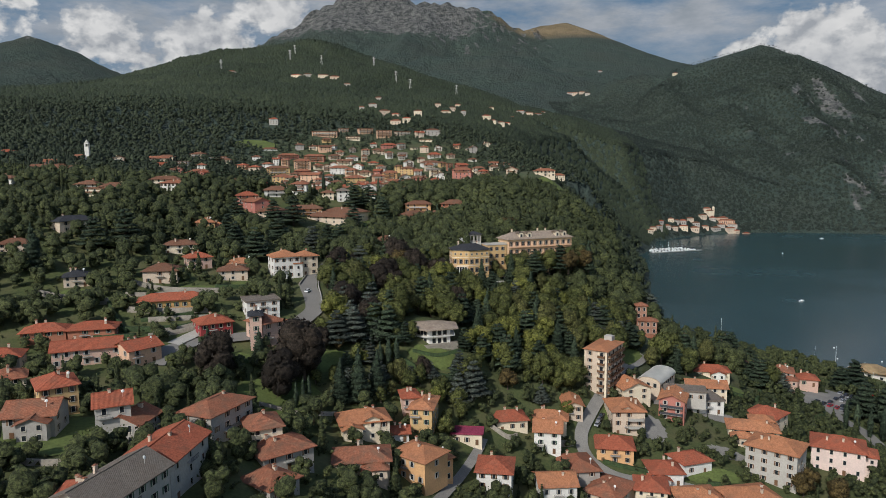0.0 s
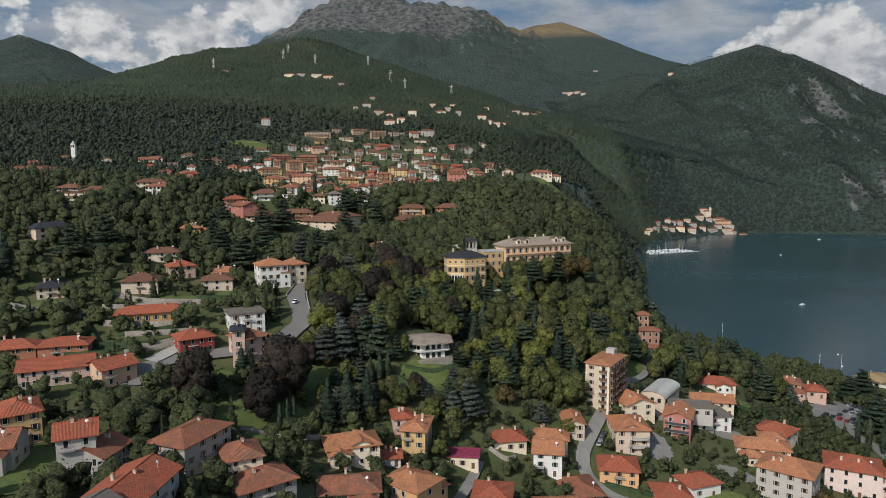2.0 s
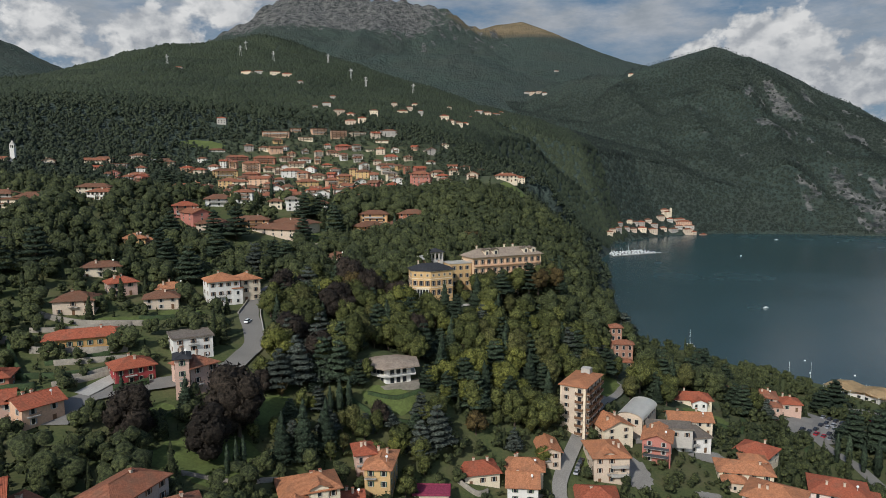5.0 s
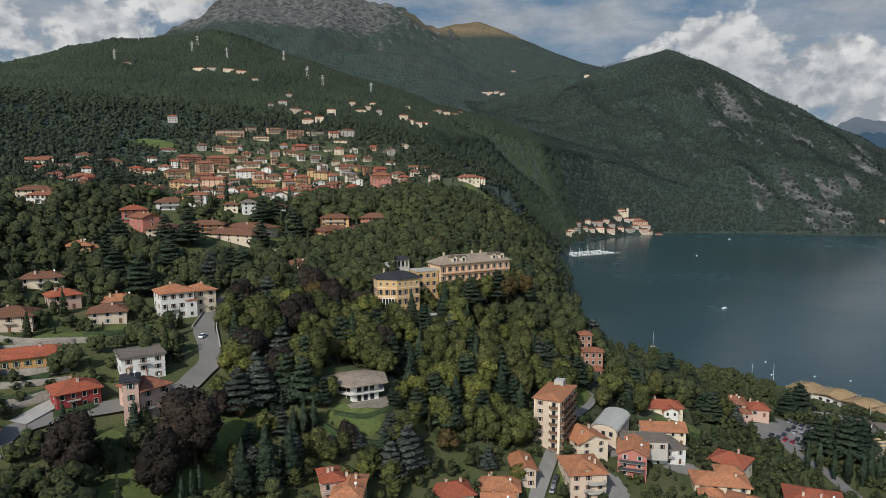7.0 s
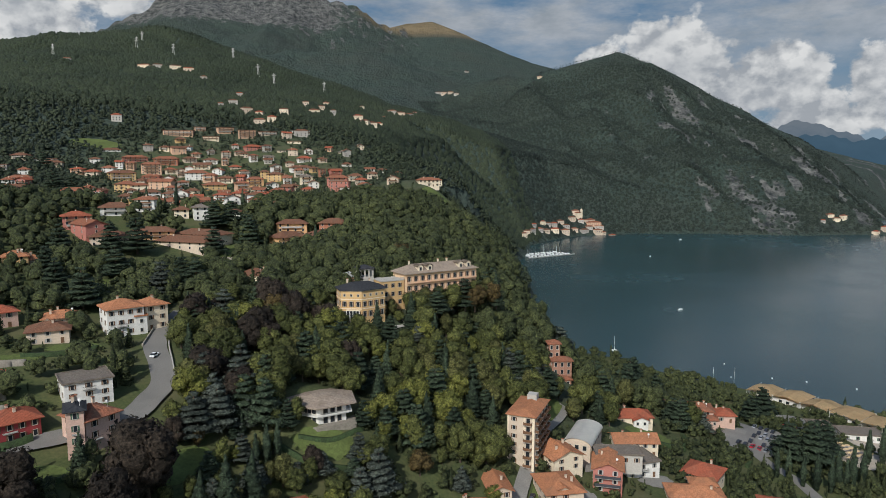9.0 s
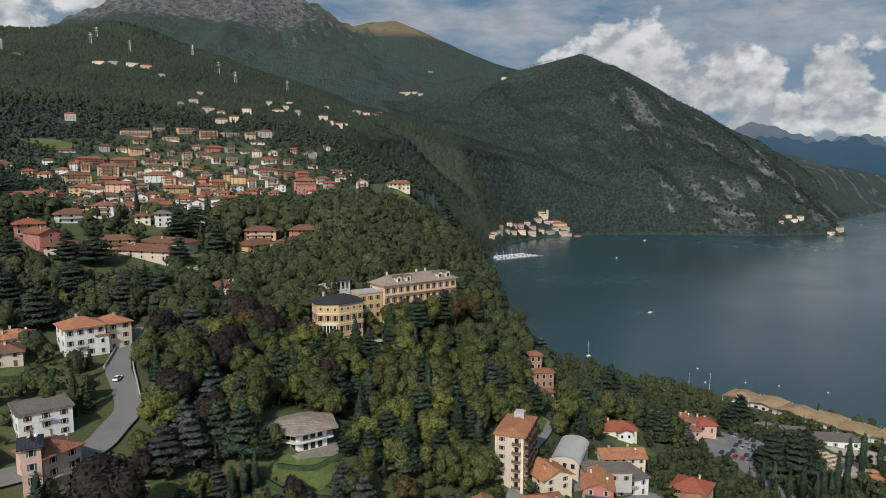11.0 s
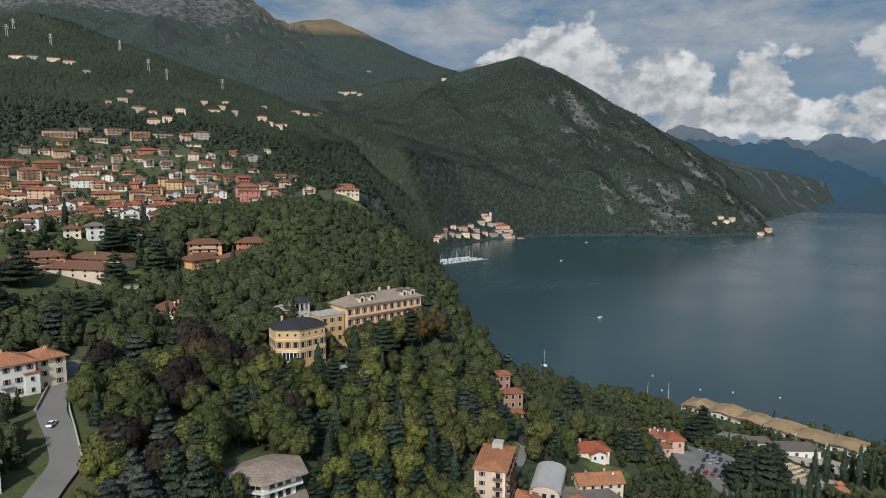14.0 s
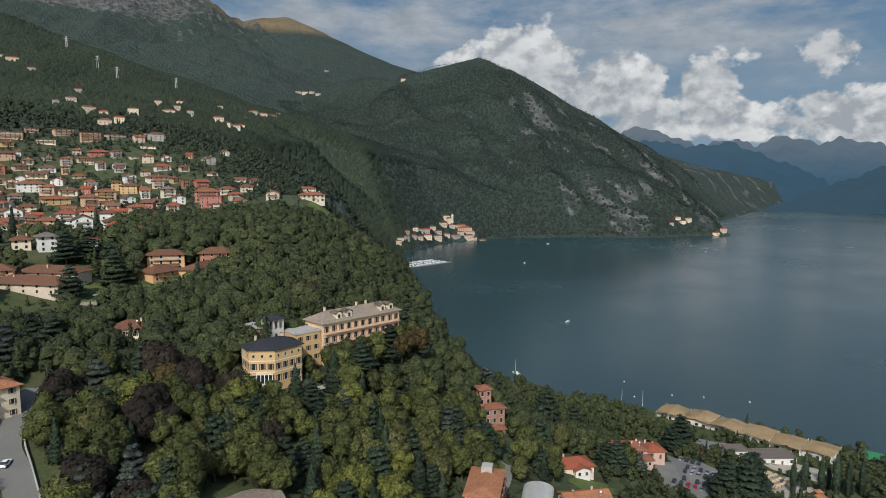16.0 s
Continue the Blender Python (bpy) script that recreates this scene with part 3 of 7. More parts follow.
def window(parent, at, turn, w=1.0, h=1.5, shutters="shutter_green", plain=False):
    """A window on a wall: surround, dark pane and, where it has them, two open shutters. at is its lower middle, -y points outwards."""
    t = 0.14

    def build_frame(bm, glazed=False):
        rect = lambda g, y: [bm.verts.new(p) for p in ((-w / 2 - g, y, -g), (w / 2 + g, y, -g), (w / 2 + g, y, h + g), (-w / 2 - g, y, h + g))]
        rings = [rect(t, 0.04), rect(t, -0.08), rect(0, -0.08), rect(0, 0.0 if not glazed else -0.03)]
        for a, b in zip(rings, rings[1:]):
            for i in range(4):
                bm.faces.new((a[i], a[(i + 1) % 4], b[(i + 1) % 4], b[i]))
        for v in rings[1][:2] + rings[2][:2]:
            v.co.y -= 0.1
        if glazed:
            bm.faces.new(rings[3]).material_index = 1
    if plain:
        key = ("plain_window", w, h)
        if key not in SHARED:
            shared(key, lambda bm: build_frame(bm, True), "window_trim").materials.append(MATS["glass"])
        fr = part("window", SHARED[key], None, parent)
        fr.matrix_basis = Matrix.Translation(at) @ pose(0, 0, 0, 0, 0, turn)
        return fr
    fr = part("window", shared(("window", w, h), build_frame, "window_trim"), None, parent)
    fr.matrix_basis = Matrix.Translation(at) @ pose(0, 0, 0, 0, 0, turn)
    part("pane", shared(("pane", w, h), lambda bm: box(bm, -w / 2, -0.025, 0, w / 2, 0.02, h), "glass"), None, fr)
    if shutters:
        sw = w * 0.52

        def build_shutter(bm):
            vs = box(bm, 0, -0.1, 0, sw, -0.05, h)
            face = min(bm.faces, key=lambda f: f.calc_center_median().y)
            r = bmesh.ops.inset_individual(bm, faces=[face], thickness=0.07, depth=-0.02)
        me = shared(("shutter", w, h, shutters), build_shutter, shutters)
        for sx in (-w / 2 - sw - 0.02, w / 2 + 0.02):
            part("shutter", me, None, fr).location = (sx, 0, 0)
    return fr


def balcony(parent, at, turn, w, d=1.2, solid=False, front="concrete"):
    def slab(bm):
        box(bm, -w / 2, -d, -0.16, w / 2, 0.02, 0)

    def rail(bm):
        if solid:
            box(bm, -w / 2, -d, 0, w / 2, -d + 0.1, 1.0)
            box(bm, -w / 2, -d + 0.1, 0, -w / 2 + 0.1, 0, 1.0)
            box(bm, w / 2 - 0.1, -d + 0.1, 0, w / 2, 0, 1.0)
            return
        k = max(3, int(w / 0.3))
        xs = [-w / 2]
        for i in range(k + 1):
            x = -w / 2 + 0.02 + (w - 0.07) * i / k
            xs += [x, x + 0.03]
        xs.append(w / 2)
        ring = [[bm.verts.new((x, y, z)) for y, z in ((-d, 0.95), (-d + 0.05, 0.95), (-d + 0.05, 1.02), (-d, 1.02))] for x in xs]
        for i, (a, b) in enumerate(zip(ring, ring[1:])):
            for j in (1, 2, 3):
                bm.faces.new((a[j], a[(j + 1) % 4], b[(j + 1) % 4], b[j]))
            under = (a[0], a[1], b[1], b[0])
            if i % 2:
                foot = [bm.verts.new((v.co.x, v.co.y, 0)) for v in under]
                for j in range(4):
                    bm.faces.new((under[j], under[(j + 1) % 4], foot[(j + 1) % 4], foot[j]))
            else:
                bm.faces.new(under)
        bm.faces.new(ring[0])
        bm.faces.new(ring[-1][::-1])
    b = part("balcony", shared(("balcony", w, d), slab, "concrete"), None, parent)
    b.matrix_basis = Matrix.Translation(at) @ pose(0, 0, 0, 0, 0, turn)
    part("railing", shared(("railing", w, d, solid, front), rail, front if solid else "iron"), None, b)
    return b


def chimney(parent, x, y, z, h=1.3, wall="plaster_beige"):
    def stack(bm):
        box(bm, -0.35, -0.3, -1.6, 0.35, 0.3, h)
        box(bm, -0.45, -0.4, h, 0.45, 0.4, h + 0.12)
        box(bm, -0.25, -0.2, h + 0.12, 0.25, 0.2, h + 0.32)
    c = part("chimney", shared(("chimney", h, wall), stack, wall), None, parent)
    c.location = (x, y, z)

    def cap(bm):
        lo, hi = prism(bm, [(-0.5, -0.45), (0.5, -0.45), (0.5, 0.45), (-0.5, 0.45)], h + 0.32, h + 0.55, [(-0.1, -0.08), (0.1, -0.08), (0.1, 0.08), (-0.1, 0.08)])
    part("chimney_cap", shared(("cap", h), cap, "tiles_old"), None, c)


def roof_slab(bm, quad, thick=0.22):
    """A sloping roof face with thickness, from its corners in order."""
    up = [bm.verts.new(p) for p in quad]
    dn = [bm.verts.new((p[0], p[1], p[2] - thick)) for p in quad]
    bm.faces.new(up)
    bm.faces.new(dn[::-1])
    k = len(quad)
    for i in range(k):
        bm.faces.new((up[i], dn[i], dn[(i + 1) % k], up[(i + 1) % k]))


def roof_shape(bm, kind, w, d, h, over, pitch):
    """Roof over a plan w by d centred on 0, eaves at h. Returns the ridge's height."""
    a, c = w / 2 + over, d / 2 + over
    e = h - over * pitch + 0.22
    if kind == "gable":
        t = e + c * pitch
        roof_slab(bm, [(-a, -c, e), (a, -c, e), (a, 0, t), (-a, 0, t)])
        roof_slab(bm, [(a, c, e), (-a, c, e), (-a, 0, t), (a, 0, t)])
        box(bm, -a, -0.18, t - 0.1, a, 0.18, t + 0.1)
    elif kind == "gable_front":
        t = e + a * pitch
        roof_slab(bm, [(-a, c, e), (-a, -c, e), (0, -c, t), (0, c, t)])
        roof_slab(bm, [(a, -c, e), (a, c, e), (0, c, t), (0, -c, t)])
        box(bm, -0.18, -c, t - 0.1, 0.18, c, t + 0.1)
    elif kind == "hip":
        if w >= d:
            t, r = e + c * pitch, a - c * 0.92
            p, q = (-r, 0, t), (r, 0, t)
            roof_slab(bm, [(-a, -c, e), (a, -c, e), q, p])
            roof_slab(bm, [(a, c, e), (-a, c, e), p, q])
            roof_slab(bm, [(-a, c, e), (-a, -c, e), p])
            roof_slab(bm, [(a, -c, e), (a, c, e), q])
            box(bm, -r, -0.16, t - 0.12, r, 0.16, t + 0.08)
        else:
            t, r = e + a * pitch, c - a * 0.92
            p, q = (0, -r, t), (0, r, t)
            roof_slab(bm, [(-a, c, e), (-a, -c, e), p, q])
            roof_slab(bm, [(a, -c, e), (a, c, e), q, p])
            roof_slab(bm, [(-a, -c, e), (a, -c, e), p])
            roof_slab(bm, [(a, c, e), (-a, c, e), q])
            box(bm, -0.16, -r, t - 0.12, 0.16, r, t + 0.08)
    else:
        t = h + 0.35
        box(bm, -a + 0.3, -c + 0.3, h, a - 0.3, c - 0.3, h + 0.3)
        for x0, y0, x1, y1 in ((-a + .3, -c + .3, a - .3, -c + .55), (-a + .3, c - .55, a - .3, c - .3), (-a + .3, -c + .55, -a + .55, c - .55), (a - .55, -c + .55, a - .3, c - .55)):
            box(bm, x0, y0, h + 0.3, x1, y1, h + 0.6)
    return t


def wall_shape(bm, kind, w, d, h, deep, pitch):
    a, c = w / 2, d / 2
    box(bm, -a, -c, -deep, a, c, h)
    if kind == "gable":
        t = h + (c - 0.05) * pitch
        for s in (-1, 1):
            f = [bm.verts.new(p) for p in ((s * a, -c, h), (s * a, c, h), (s * a, 0, t), (s * (a - 0.3), -c, h), (s * (a - 0.3), c, h), (s * (a - 0.3), 0, t))]
            for q in ((0, 1, 2), (3, 5, 4), (0, 2, 5, 3), (1, 4, 5, 2)):
                bm.faces.new([f[i] for i in q])
    elif kind == "gable_front":
        t = h + (a - 0.05) * pitch
        for s in (-1, 1):
            f = [bm.verts.new(p) for p in ((-a, s * c, h), (a, s * c, h), (0, s * c, t), (-a, s * (c - 0.3), h), (a, s * (c - 0.3), h), (0, s * (c - 0.3), t))]
            for q in ((0, 1, 2), (3, 5, 4), (0, 2, 5, 3), (1, 4, 5, 2)):
                bm.faces.new([f[i] for i in q])
    bmesh.ops.recalc_face_normals(bm, faces=bm.faces)


WALL_WORDS = {"white": "white plaster", "grey": "grey rendered", "greywall": "pale grey plaster", "beige": "beige plaster", "cream": "cream plaster", "yellow": "ochre yellow", "pink": "dusty pink", "palepink": "pale pink", "peach": "peach plaster", "brickred": "brick red", "darkred": "deep red", "ochre": "ochre", "redwash": "faded red", "orangewall": "warm orange"}
ROOF_WORDS = {"red": "red tiled", "orange": "orange clay-tiled", "old": "weathered tiled", "brown": "brown tiled", "slate": "dark slate", "greyroof": "grey", "magenta": "dark red sheet", "villaroof": "grey-brown tiled"}
FORM_WORDS = {"hip": "hipped roof", "gable": "gabled roof", "gable_front": "gabled roof", "flat": "flat roof"}
FOOTPRINTS = []


def house(x, y, z, w, d, h, rot, kind, wall, roof, floors, bays, side_bays, plain=False, group="", extra="", name="house"):
    rng = random.Random(int(x * 7 + y * 13))
    pitch = {"hip": 0.4, "gable": 0.42, "gable_front": 0.42, "flat": 0}[kind] + rng.uniform(-0.03, 0.04)
    words = f"{WALL_WORDS[wall]} {('house', 'two-storey house', 'three-storey house', 'four-storey house')[min(floors, 4) - 1]} with {ROOF_WORDS[roof]} {FORM_WORDS[kind]}{extra}"
    e = thing(name, x, y, z, rot, words, "house", group)
    FOOTPRINTS.append((x, y, 0.5 * math.hypot(w, d)))
    bm = bmesh.new()
    wall_shape(bm, kind, w, d, h, 3.5, pitch)
    part("wall", bm, "plaster_" + wall, e)
    bm = bmesh.new()
    ridge = roof_shape(bm, kind, w, d, h, 1.25 if plain else 0.85, pitch)
    if kind != "flat":
        bmesh.ops.recalc_face_normals(bm, faces=bm.faces)
    part("roof", bm, "tiles_" + roof, e)
    sh = rng.choice(["shutter_green", "shutter_brown", "shutter_grey", "shutter_brown", None])
    fh = h / floors
    wh = min(1.55, fh * 0.52)
    sides = [(bays, w, 0, lambda s: (s, -d / 2, 0)), (side_bays, d, 90, lambda s: (w / 2, s, 0)), (side_bays, d, -90, lambda s: (-w / 2, -s, 0))]
    door_at = rng.randrange(max(1, bays))
    for count, length, turn, place in sides:
        if plain and (turn or y > 1300):
            count = count if not turn and y < 1300 else 0
        for f in range(floors):
            for i in range(count):
                s = -length / 2 + length * (i + 0.5) / count
                px_, py_, _ = place(s)
                if f == 0 and turn == 0 and i == door_at and not plain:
                    def leaf(bm):
                        box(bm, -0.55, -0.06, 0, 0.55, 0.04, 2.1)
                        for k in range(3):
                            box(bm, -0.42, -0.09, 0.15 + 0.65 * k, 0.42, -0.06, 0.65 + 0.65 * k)
                    dr = part("door", shared("door_leaf", leaf, "shutter_brown"), None, e)
                    dr.location = (px_, py_, 0.05)
                    continue
                if rng.random() < 0.06:
                    continue
                window(e, (px_, py_, f * fh + fh * 0.3), turn, 0.95 if not plain else 1.1, round(wh, 1), sh if not plain else None, plain)
    if floors > 1 and not plain and rng.random() < 0.75:
        f = rng.randrange(1, floors)
        balcony(e, (0 if bays % 2 else -w / bays / 2, -d / 2, f * fh + fh * 0.12), 0, round(min(w * 0.45, 3.6), 1))
    if plain and y < 1300 and floors > 1 and (kind == "flat" or rng.random() < 0.6):
        for f in range(1, floors):
            balcony(e, (0, -d / 2, f * fh + 0.1), 0, round(w * (0.92 if kind == "flat" else 0.7)), 1.5, True, "concrete" if rng.random() < 0.4 else "shutter_brown")
    if kind != "flat":
        for k in range(rng.choice([0, 1]) if plain else rng.choice([1, 2, 2])):
            chimney(e, rng.uniform(-0.3, 0.3) * w, rng.uniform(-0.25, 0.3) * d, h + 0.6 + (ridge - h) * 0.35)
        if not plain and rng.random() < 0.45:
            def dish(bm):
                bmesh.ops.create_cone(bm, segments=14, radius1=0.42, radius2=0.12, depth=0.16, cap_ends=True, matrix=pose(0, 0, 0.9, 60, 0, 0))
                box(bm, -0.03, -0.03, -0.9, 0.03, 0.03, 0.9)
            part("satellite_dish", shared("dish", dish, "trim_white"), None, e).location = (w * 0.3, -d * 0.28, h + 0.9 + (ridge - h) * 0.4)
    return e


def wing(e, x, y, w, d, h, rot, kind, wall, roof, bays=2, floors=1):
    """A lower part of a house under a roof of its own."""
    bm = bmesh.new()
    wall_shape(bm, kind, w, d, h, 3.5, 0.4)
    wl = part("wing", bm, "plaster_" + wall, e)
    wl.matrix_basis = pose(x, y, 0, 0, 0, rot)
    bm = bmesh.new()
    roof_shape(bm, kind, w, d, h, 0.7, 0.4)
    bmesh.ops.recalc_face_normals(bm, faces=bm.faces)
    part("wing_roof", bm, "tiles_" + roof, wl)
    for f in range(floors):
        for i in range(bays):
            window(wl, (-w / 2 + w * (i + 0.5) / bays, -d / 2, h / floors * (f + 0.3)), 0, 0.95, 1.3, None, True)
    return wl


# ---- trees ----------------------------------------------------------------------


def leaf_sprays(centres, normals, size, rng, even=0.0):
    """Sprays of leaves, a triangle each, at the centres, facing roughly along the normals."""
    k = len(centres)
    out = normals / np.linalg.norm(normals, axis=1, keepdims=True)
    nrm = out + rng.normal(0, 0.5, (k, 3))
    nrm /= np.linalg.norm(nrm, axis=1, keepdims=True)
    a = np.cross(nrm, rng.normal(0, 1, (k, 3)))
    a /= np.linalg.norm(a, axis=1, keepdims=True)
    b = np.cross(nrm, a)
    s = size * rng.uniform(0.55, 1.35, (k, 1))
    a, b = a * s, b * s * rng.uniform(0.55, 0.95, (k, 1))
    v = np.stack([centres - a * 1.2, centres + a * 0.9 - b, centres + a * 0.5 + b * 1.3], 1)
    soft = out * 0.75 * (1 - even) + nrm * 0.45 * (1 - even) + [0, 0, 0.12 + even]
    soft /= np.linalg.norm(soft, axis=1, keepdims=True)
    return v.reshape(-1, 3), np.arange(3 * k).reshape(-1, 3), np.repeat(soft, 3, 0)


def ico(level):
    bm = bmesh.new()
    bmesh.ops.create_icosphere(bm, subdivisions=level, radius=1.0)
    v = np.array([p.co[:] for p in bm.verts])
    f = np.array([[p.index for p in q.verts] for q in bm.faces])
    bm.free()
    return v, f


ICO = {1: ico(1), 2: ico(2)}


def boughs(kind, rng, count=None):
    """The masses of a crown about one unit high, its foot at 0: middle and half sizes."""
    if kind == "cedar":
        rows = []
        for tier in range(7):
            lobes = 5 if tier < 4 else 4 if tier < 6 else 2
            reach = (0.40 - 0.052 * tier)
            for i in range(lobes):
                a = i * 6.283 / lobes + tier * 0.9 + rng.normal(0, 0.2)
                r = reach * rng.uniform(0.45, 0.75)
                w = reach * rng.uniform(0.42, 0.6) + 0.03
                rows.append((r * math.cos(a), r * math.sin(a), 0.2 + 0.115 * tier + rng.normal(0, 0.018), w, w, 0.045))
        return np.array(rows)
    if kind == "cone":
        return np.array([(rng.normal(0, 0.01), rng.normal(0, 0.01), z, 0.26 * (1.04 - z) ** 0.85, 0.26 * (1.04 - z) ** 0.85, 0.1) for z in np.linspace(0.1, 0.97, 9)])
    if kind == "cypress":
        return np.array([(0, 0, z, r, r, 0.2) for z, r in ((0.14, 0.075), (0.32, 0.1), (0.5, 0.098), (0.68, 0.078), (0.84, 0.045))])
    n_, low, top, wide = {"broad": (10, 0.3, 0.78, 0.27), "dome": (15, 0.2, 0.8, 0.27), "tall": (8, 0.25, 0.86, 0.15)}[kind]
    n_ = count or n_
    rows = []
    for i in range(n_):
        z = low + (top - low) * (i + 0.5) / n_
        bow = math.sin(math.pi * (0.22 + 0.6 * (z - low) / (top - low)))
        a, r = i * 2.4 + rng.uniform(-0.5, 0.5), wide * bow * math.sqrt(rng.uniform(0.15, 1))
        k = rng.uniform(0.14, 0.21) * (1.3 if count and count < 7 else 1.0)
        rows.append((r * math.cos(a), r * math.sin(a), z, k, k, k * rng.uniform(0.85, 1.1)))
    return np.array(rows)


def crown(kind, rng, sprays, size, level=2, count=None, even=0.0):
    """Verts, triangles and soft normals of a crown: lumpy masses clothed in sprays of leaves."""
    bs = boughs(kind, rng, count)
    cv, cf = ICO[level]
    vs, fs, ns, off = [], [], [], 0
    middle = np.array([0, 0, 0.45])
    for b_ in bs:
        d = cv * (1 + rng.normal(0, 0.13, (len(cv), 1)))
        v = b_[:3] + d * b_[3:] * 0.88
        nn = cv / b_[3:] * b_[3:].mean()
        nn /= np.linalg.norm(nn, axis=1, keepdims=True)
        o = v - middle
        nn = nn + 0.45 * o / np.maximum(np.linalg.norm(o, axis=1, keepdims=True), 0.05)
        nn = nn / np.linalg.norm(nn, axis=1, keepdims=True) * (1 - even) + [0, 0, even]
        keep = cf[cv[cf].mean(1)[:, 2] > -0.62]
        vs.append(v)
        fs.append(keep + off)
        ns.append(nn / np.linalg.norm(nn, axis=1, keepdims=True))
        off += len(v)
    if sprays:
        area = bs[:, 3] * (bs[:, 3] + bs[:, 5])
        pick = rng.choice(len(bs), sprays, p=area / area.sum())
        dirs = rng.normal(0, 1, (sprays, 3))
        dirs /= np.linalg.norm(dirs, axis=1, keepdims=True)
        dirs[:, 2] = np.where(rng.uniform(0, 1, sprays) < 0.65, np.abs(dirs[:, 2]), dirs[:, 2])
        at = bs[pick, :3] + dirs * bs[pick, 3:] * rng.uniform(0.84, 1.2, (sprays, 1))
        face = dirs / bs[pick, 3:] * bs[pick, 3:].mean(1, keepdims=True)
        v, f, q = leaf_sprays(at, face, size, rng, even)
        vs.append(v)
        fs.append(f + off)
        ns.append(q)
    return np.concatenate(vs), np.concatenate(fs), np.concatenate(ns)


def trunk_mesh(name, kind, rng):
    bm = bmesh.new()
    top = {"cypress": 0.5, "cone": 0.9, "cedar": 0.9}.get(kind, 0.55)
    bmesh.ops.create_cone(bm, segments=8, radius1=0.032, radius2=0.01, depth=top + 0.06, cap_ends=True, matrix=Matrix.Translation((0, 0, top / 2 - 0.03)))
    if kind in ("broad", "dome", "tall", "cedar"):
        for i in range(5):
            a, z0 = i * 1.26 + rng.uniform(0, 0.5), rng.uniform(0.2, 0.42)
            tip = Vector((0.22 * math.cos(a), 0.22 * math.sin(a), z0 + (0.05 if kind == "cedar" else 0.26)))
            foot = Vector((0, 0, z0))
            m = Matrix.Translation((foot + tip) / 2) @ (tip - foot).to_track_quat("Z", "Y").to_matrix().to_4x4()
            bmesh.ops.create_cone(bm, segments=6, radius1=0.014, radius2=0.004, depth=(tip - foot).length, matrix=m)
    me = bpy.data.meshes.new(name)
    bm.to_mesh(me)
    bm.free()
    me.materials.append(MATS["bark"])
    return me


KINDS = {  # shape, leaf material, sprays, their size for a height of 1, words
    "oak": ("broad", "leaf_green", 1300, 0.025, "broad green deciduous tree in full leaf"), "lime": ("broad", "leaf_light", 1300, 0.026, "bright yellow-green broadleaf tree with open crown"),
    "chestnut": ("tall", "leaf_olive", 1200, 0.026, "olive-green broadleaf tree with tall crown"), "beech": ("dome", "leaf_copper", 2000, 0.023, "dark copper beech with a dense crown"),
    "cedar": ("cedar", "leaf_cedar", 1400, 0.024, "dark cedar with layered boughs"), "blue_cedar": ("cedar", "leaf_blue", 1400, 0.022, "grey-blue cedar with layered boughs"),
    "fir": ("cone", "leaf_cedar", 800, 0.022, "dark green conical fir tree"), "cypress": ("cypress", "leaf_cedar", 420, 0.017, "slender dark cypress tree with a pointed top"), "autumn": ("broad", "leaf_rust", 1300, 0.025, "broadleaf tree with rust-tinged leaves"),
    "poplar": ("tall", "leaf_green", 1200, 0.026, "tall green broadleaf tree in full leaf"),
}
PROTO = {}
for key, (shape, leaf, count, size, words) in KINDS.items():
    for variant in range(3):
        rng = np.random.default_rng(len(key) * 31 + variant * 7 + ord(key[0]))
        cv, cf, cn = crown(shape, rng, count, size, 1 if shape == "cedar" else 2)
        PROTO[key, variant] = (trunk_mesh("trunk", shape, random.Random(variant + len(key))), fast_mesh("crown", cv, cf, leaf, normals=cn))


def tree(key, x, y, height, group="trees on the hillside", z=None, spread=1.0):
    v = random.randrange(3)
    e = thing("tree", x, y, (ground(x, y) if z is None else z) - 0.3, random.uniform(0, 360), KINDS[key][4], "tree", group)
    for name, me in zip(("trunk", "crown"), PROTO[key, v]):
        o = part(name, me, None, e)
        o.scale = (height * spread, height * spread, height)
    return e


def dome(rng):
    """A far crown: a rough dome of three rings, with its normals."""
    a = np.arange(5) * 1.2566 + rng.uniform(0, 1)
    rings = [np.stack([r * np.cos(a + o) * rng.uniform(0.8, 1.2, 5), r * np.sin(a + o) * rng.uniform(0.8, 1.2, 5), z + rng.normal(0, 0.05, 5)], 1) for r, z, o in ((0.42, -0.3, 0), (0.36, 0.55, 0.6))]
    v = np.concatenate([*rings, [[0, 0, 0.98]]])
    f = []
    for i in range(5):
        j = (i + 1) % 5
        f += [(i, j, 5 + i), (j, 5 + j, 5 + i), (5 + i, 5 + j, 10)]
    nn = v - [0, 0, 0.2]
    return v, np.array(f), nn / np.linalg.norm(nn, axis=1, keepdims=True)


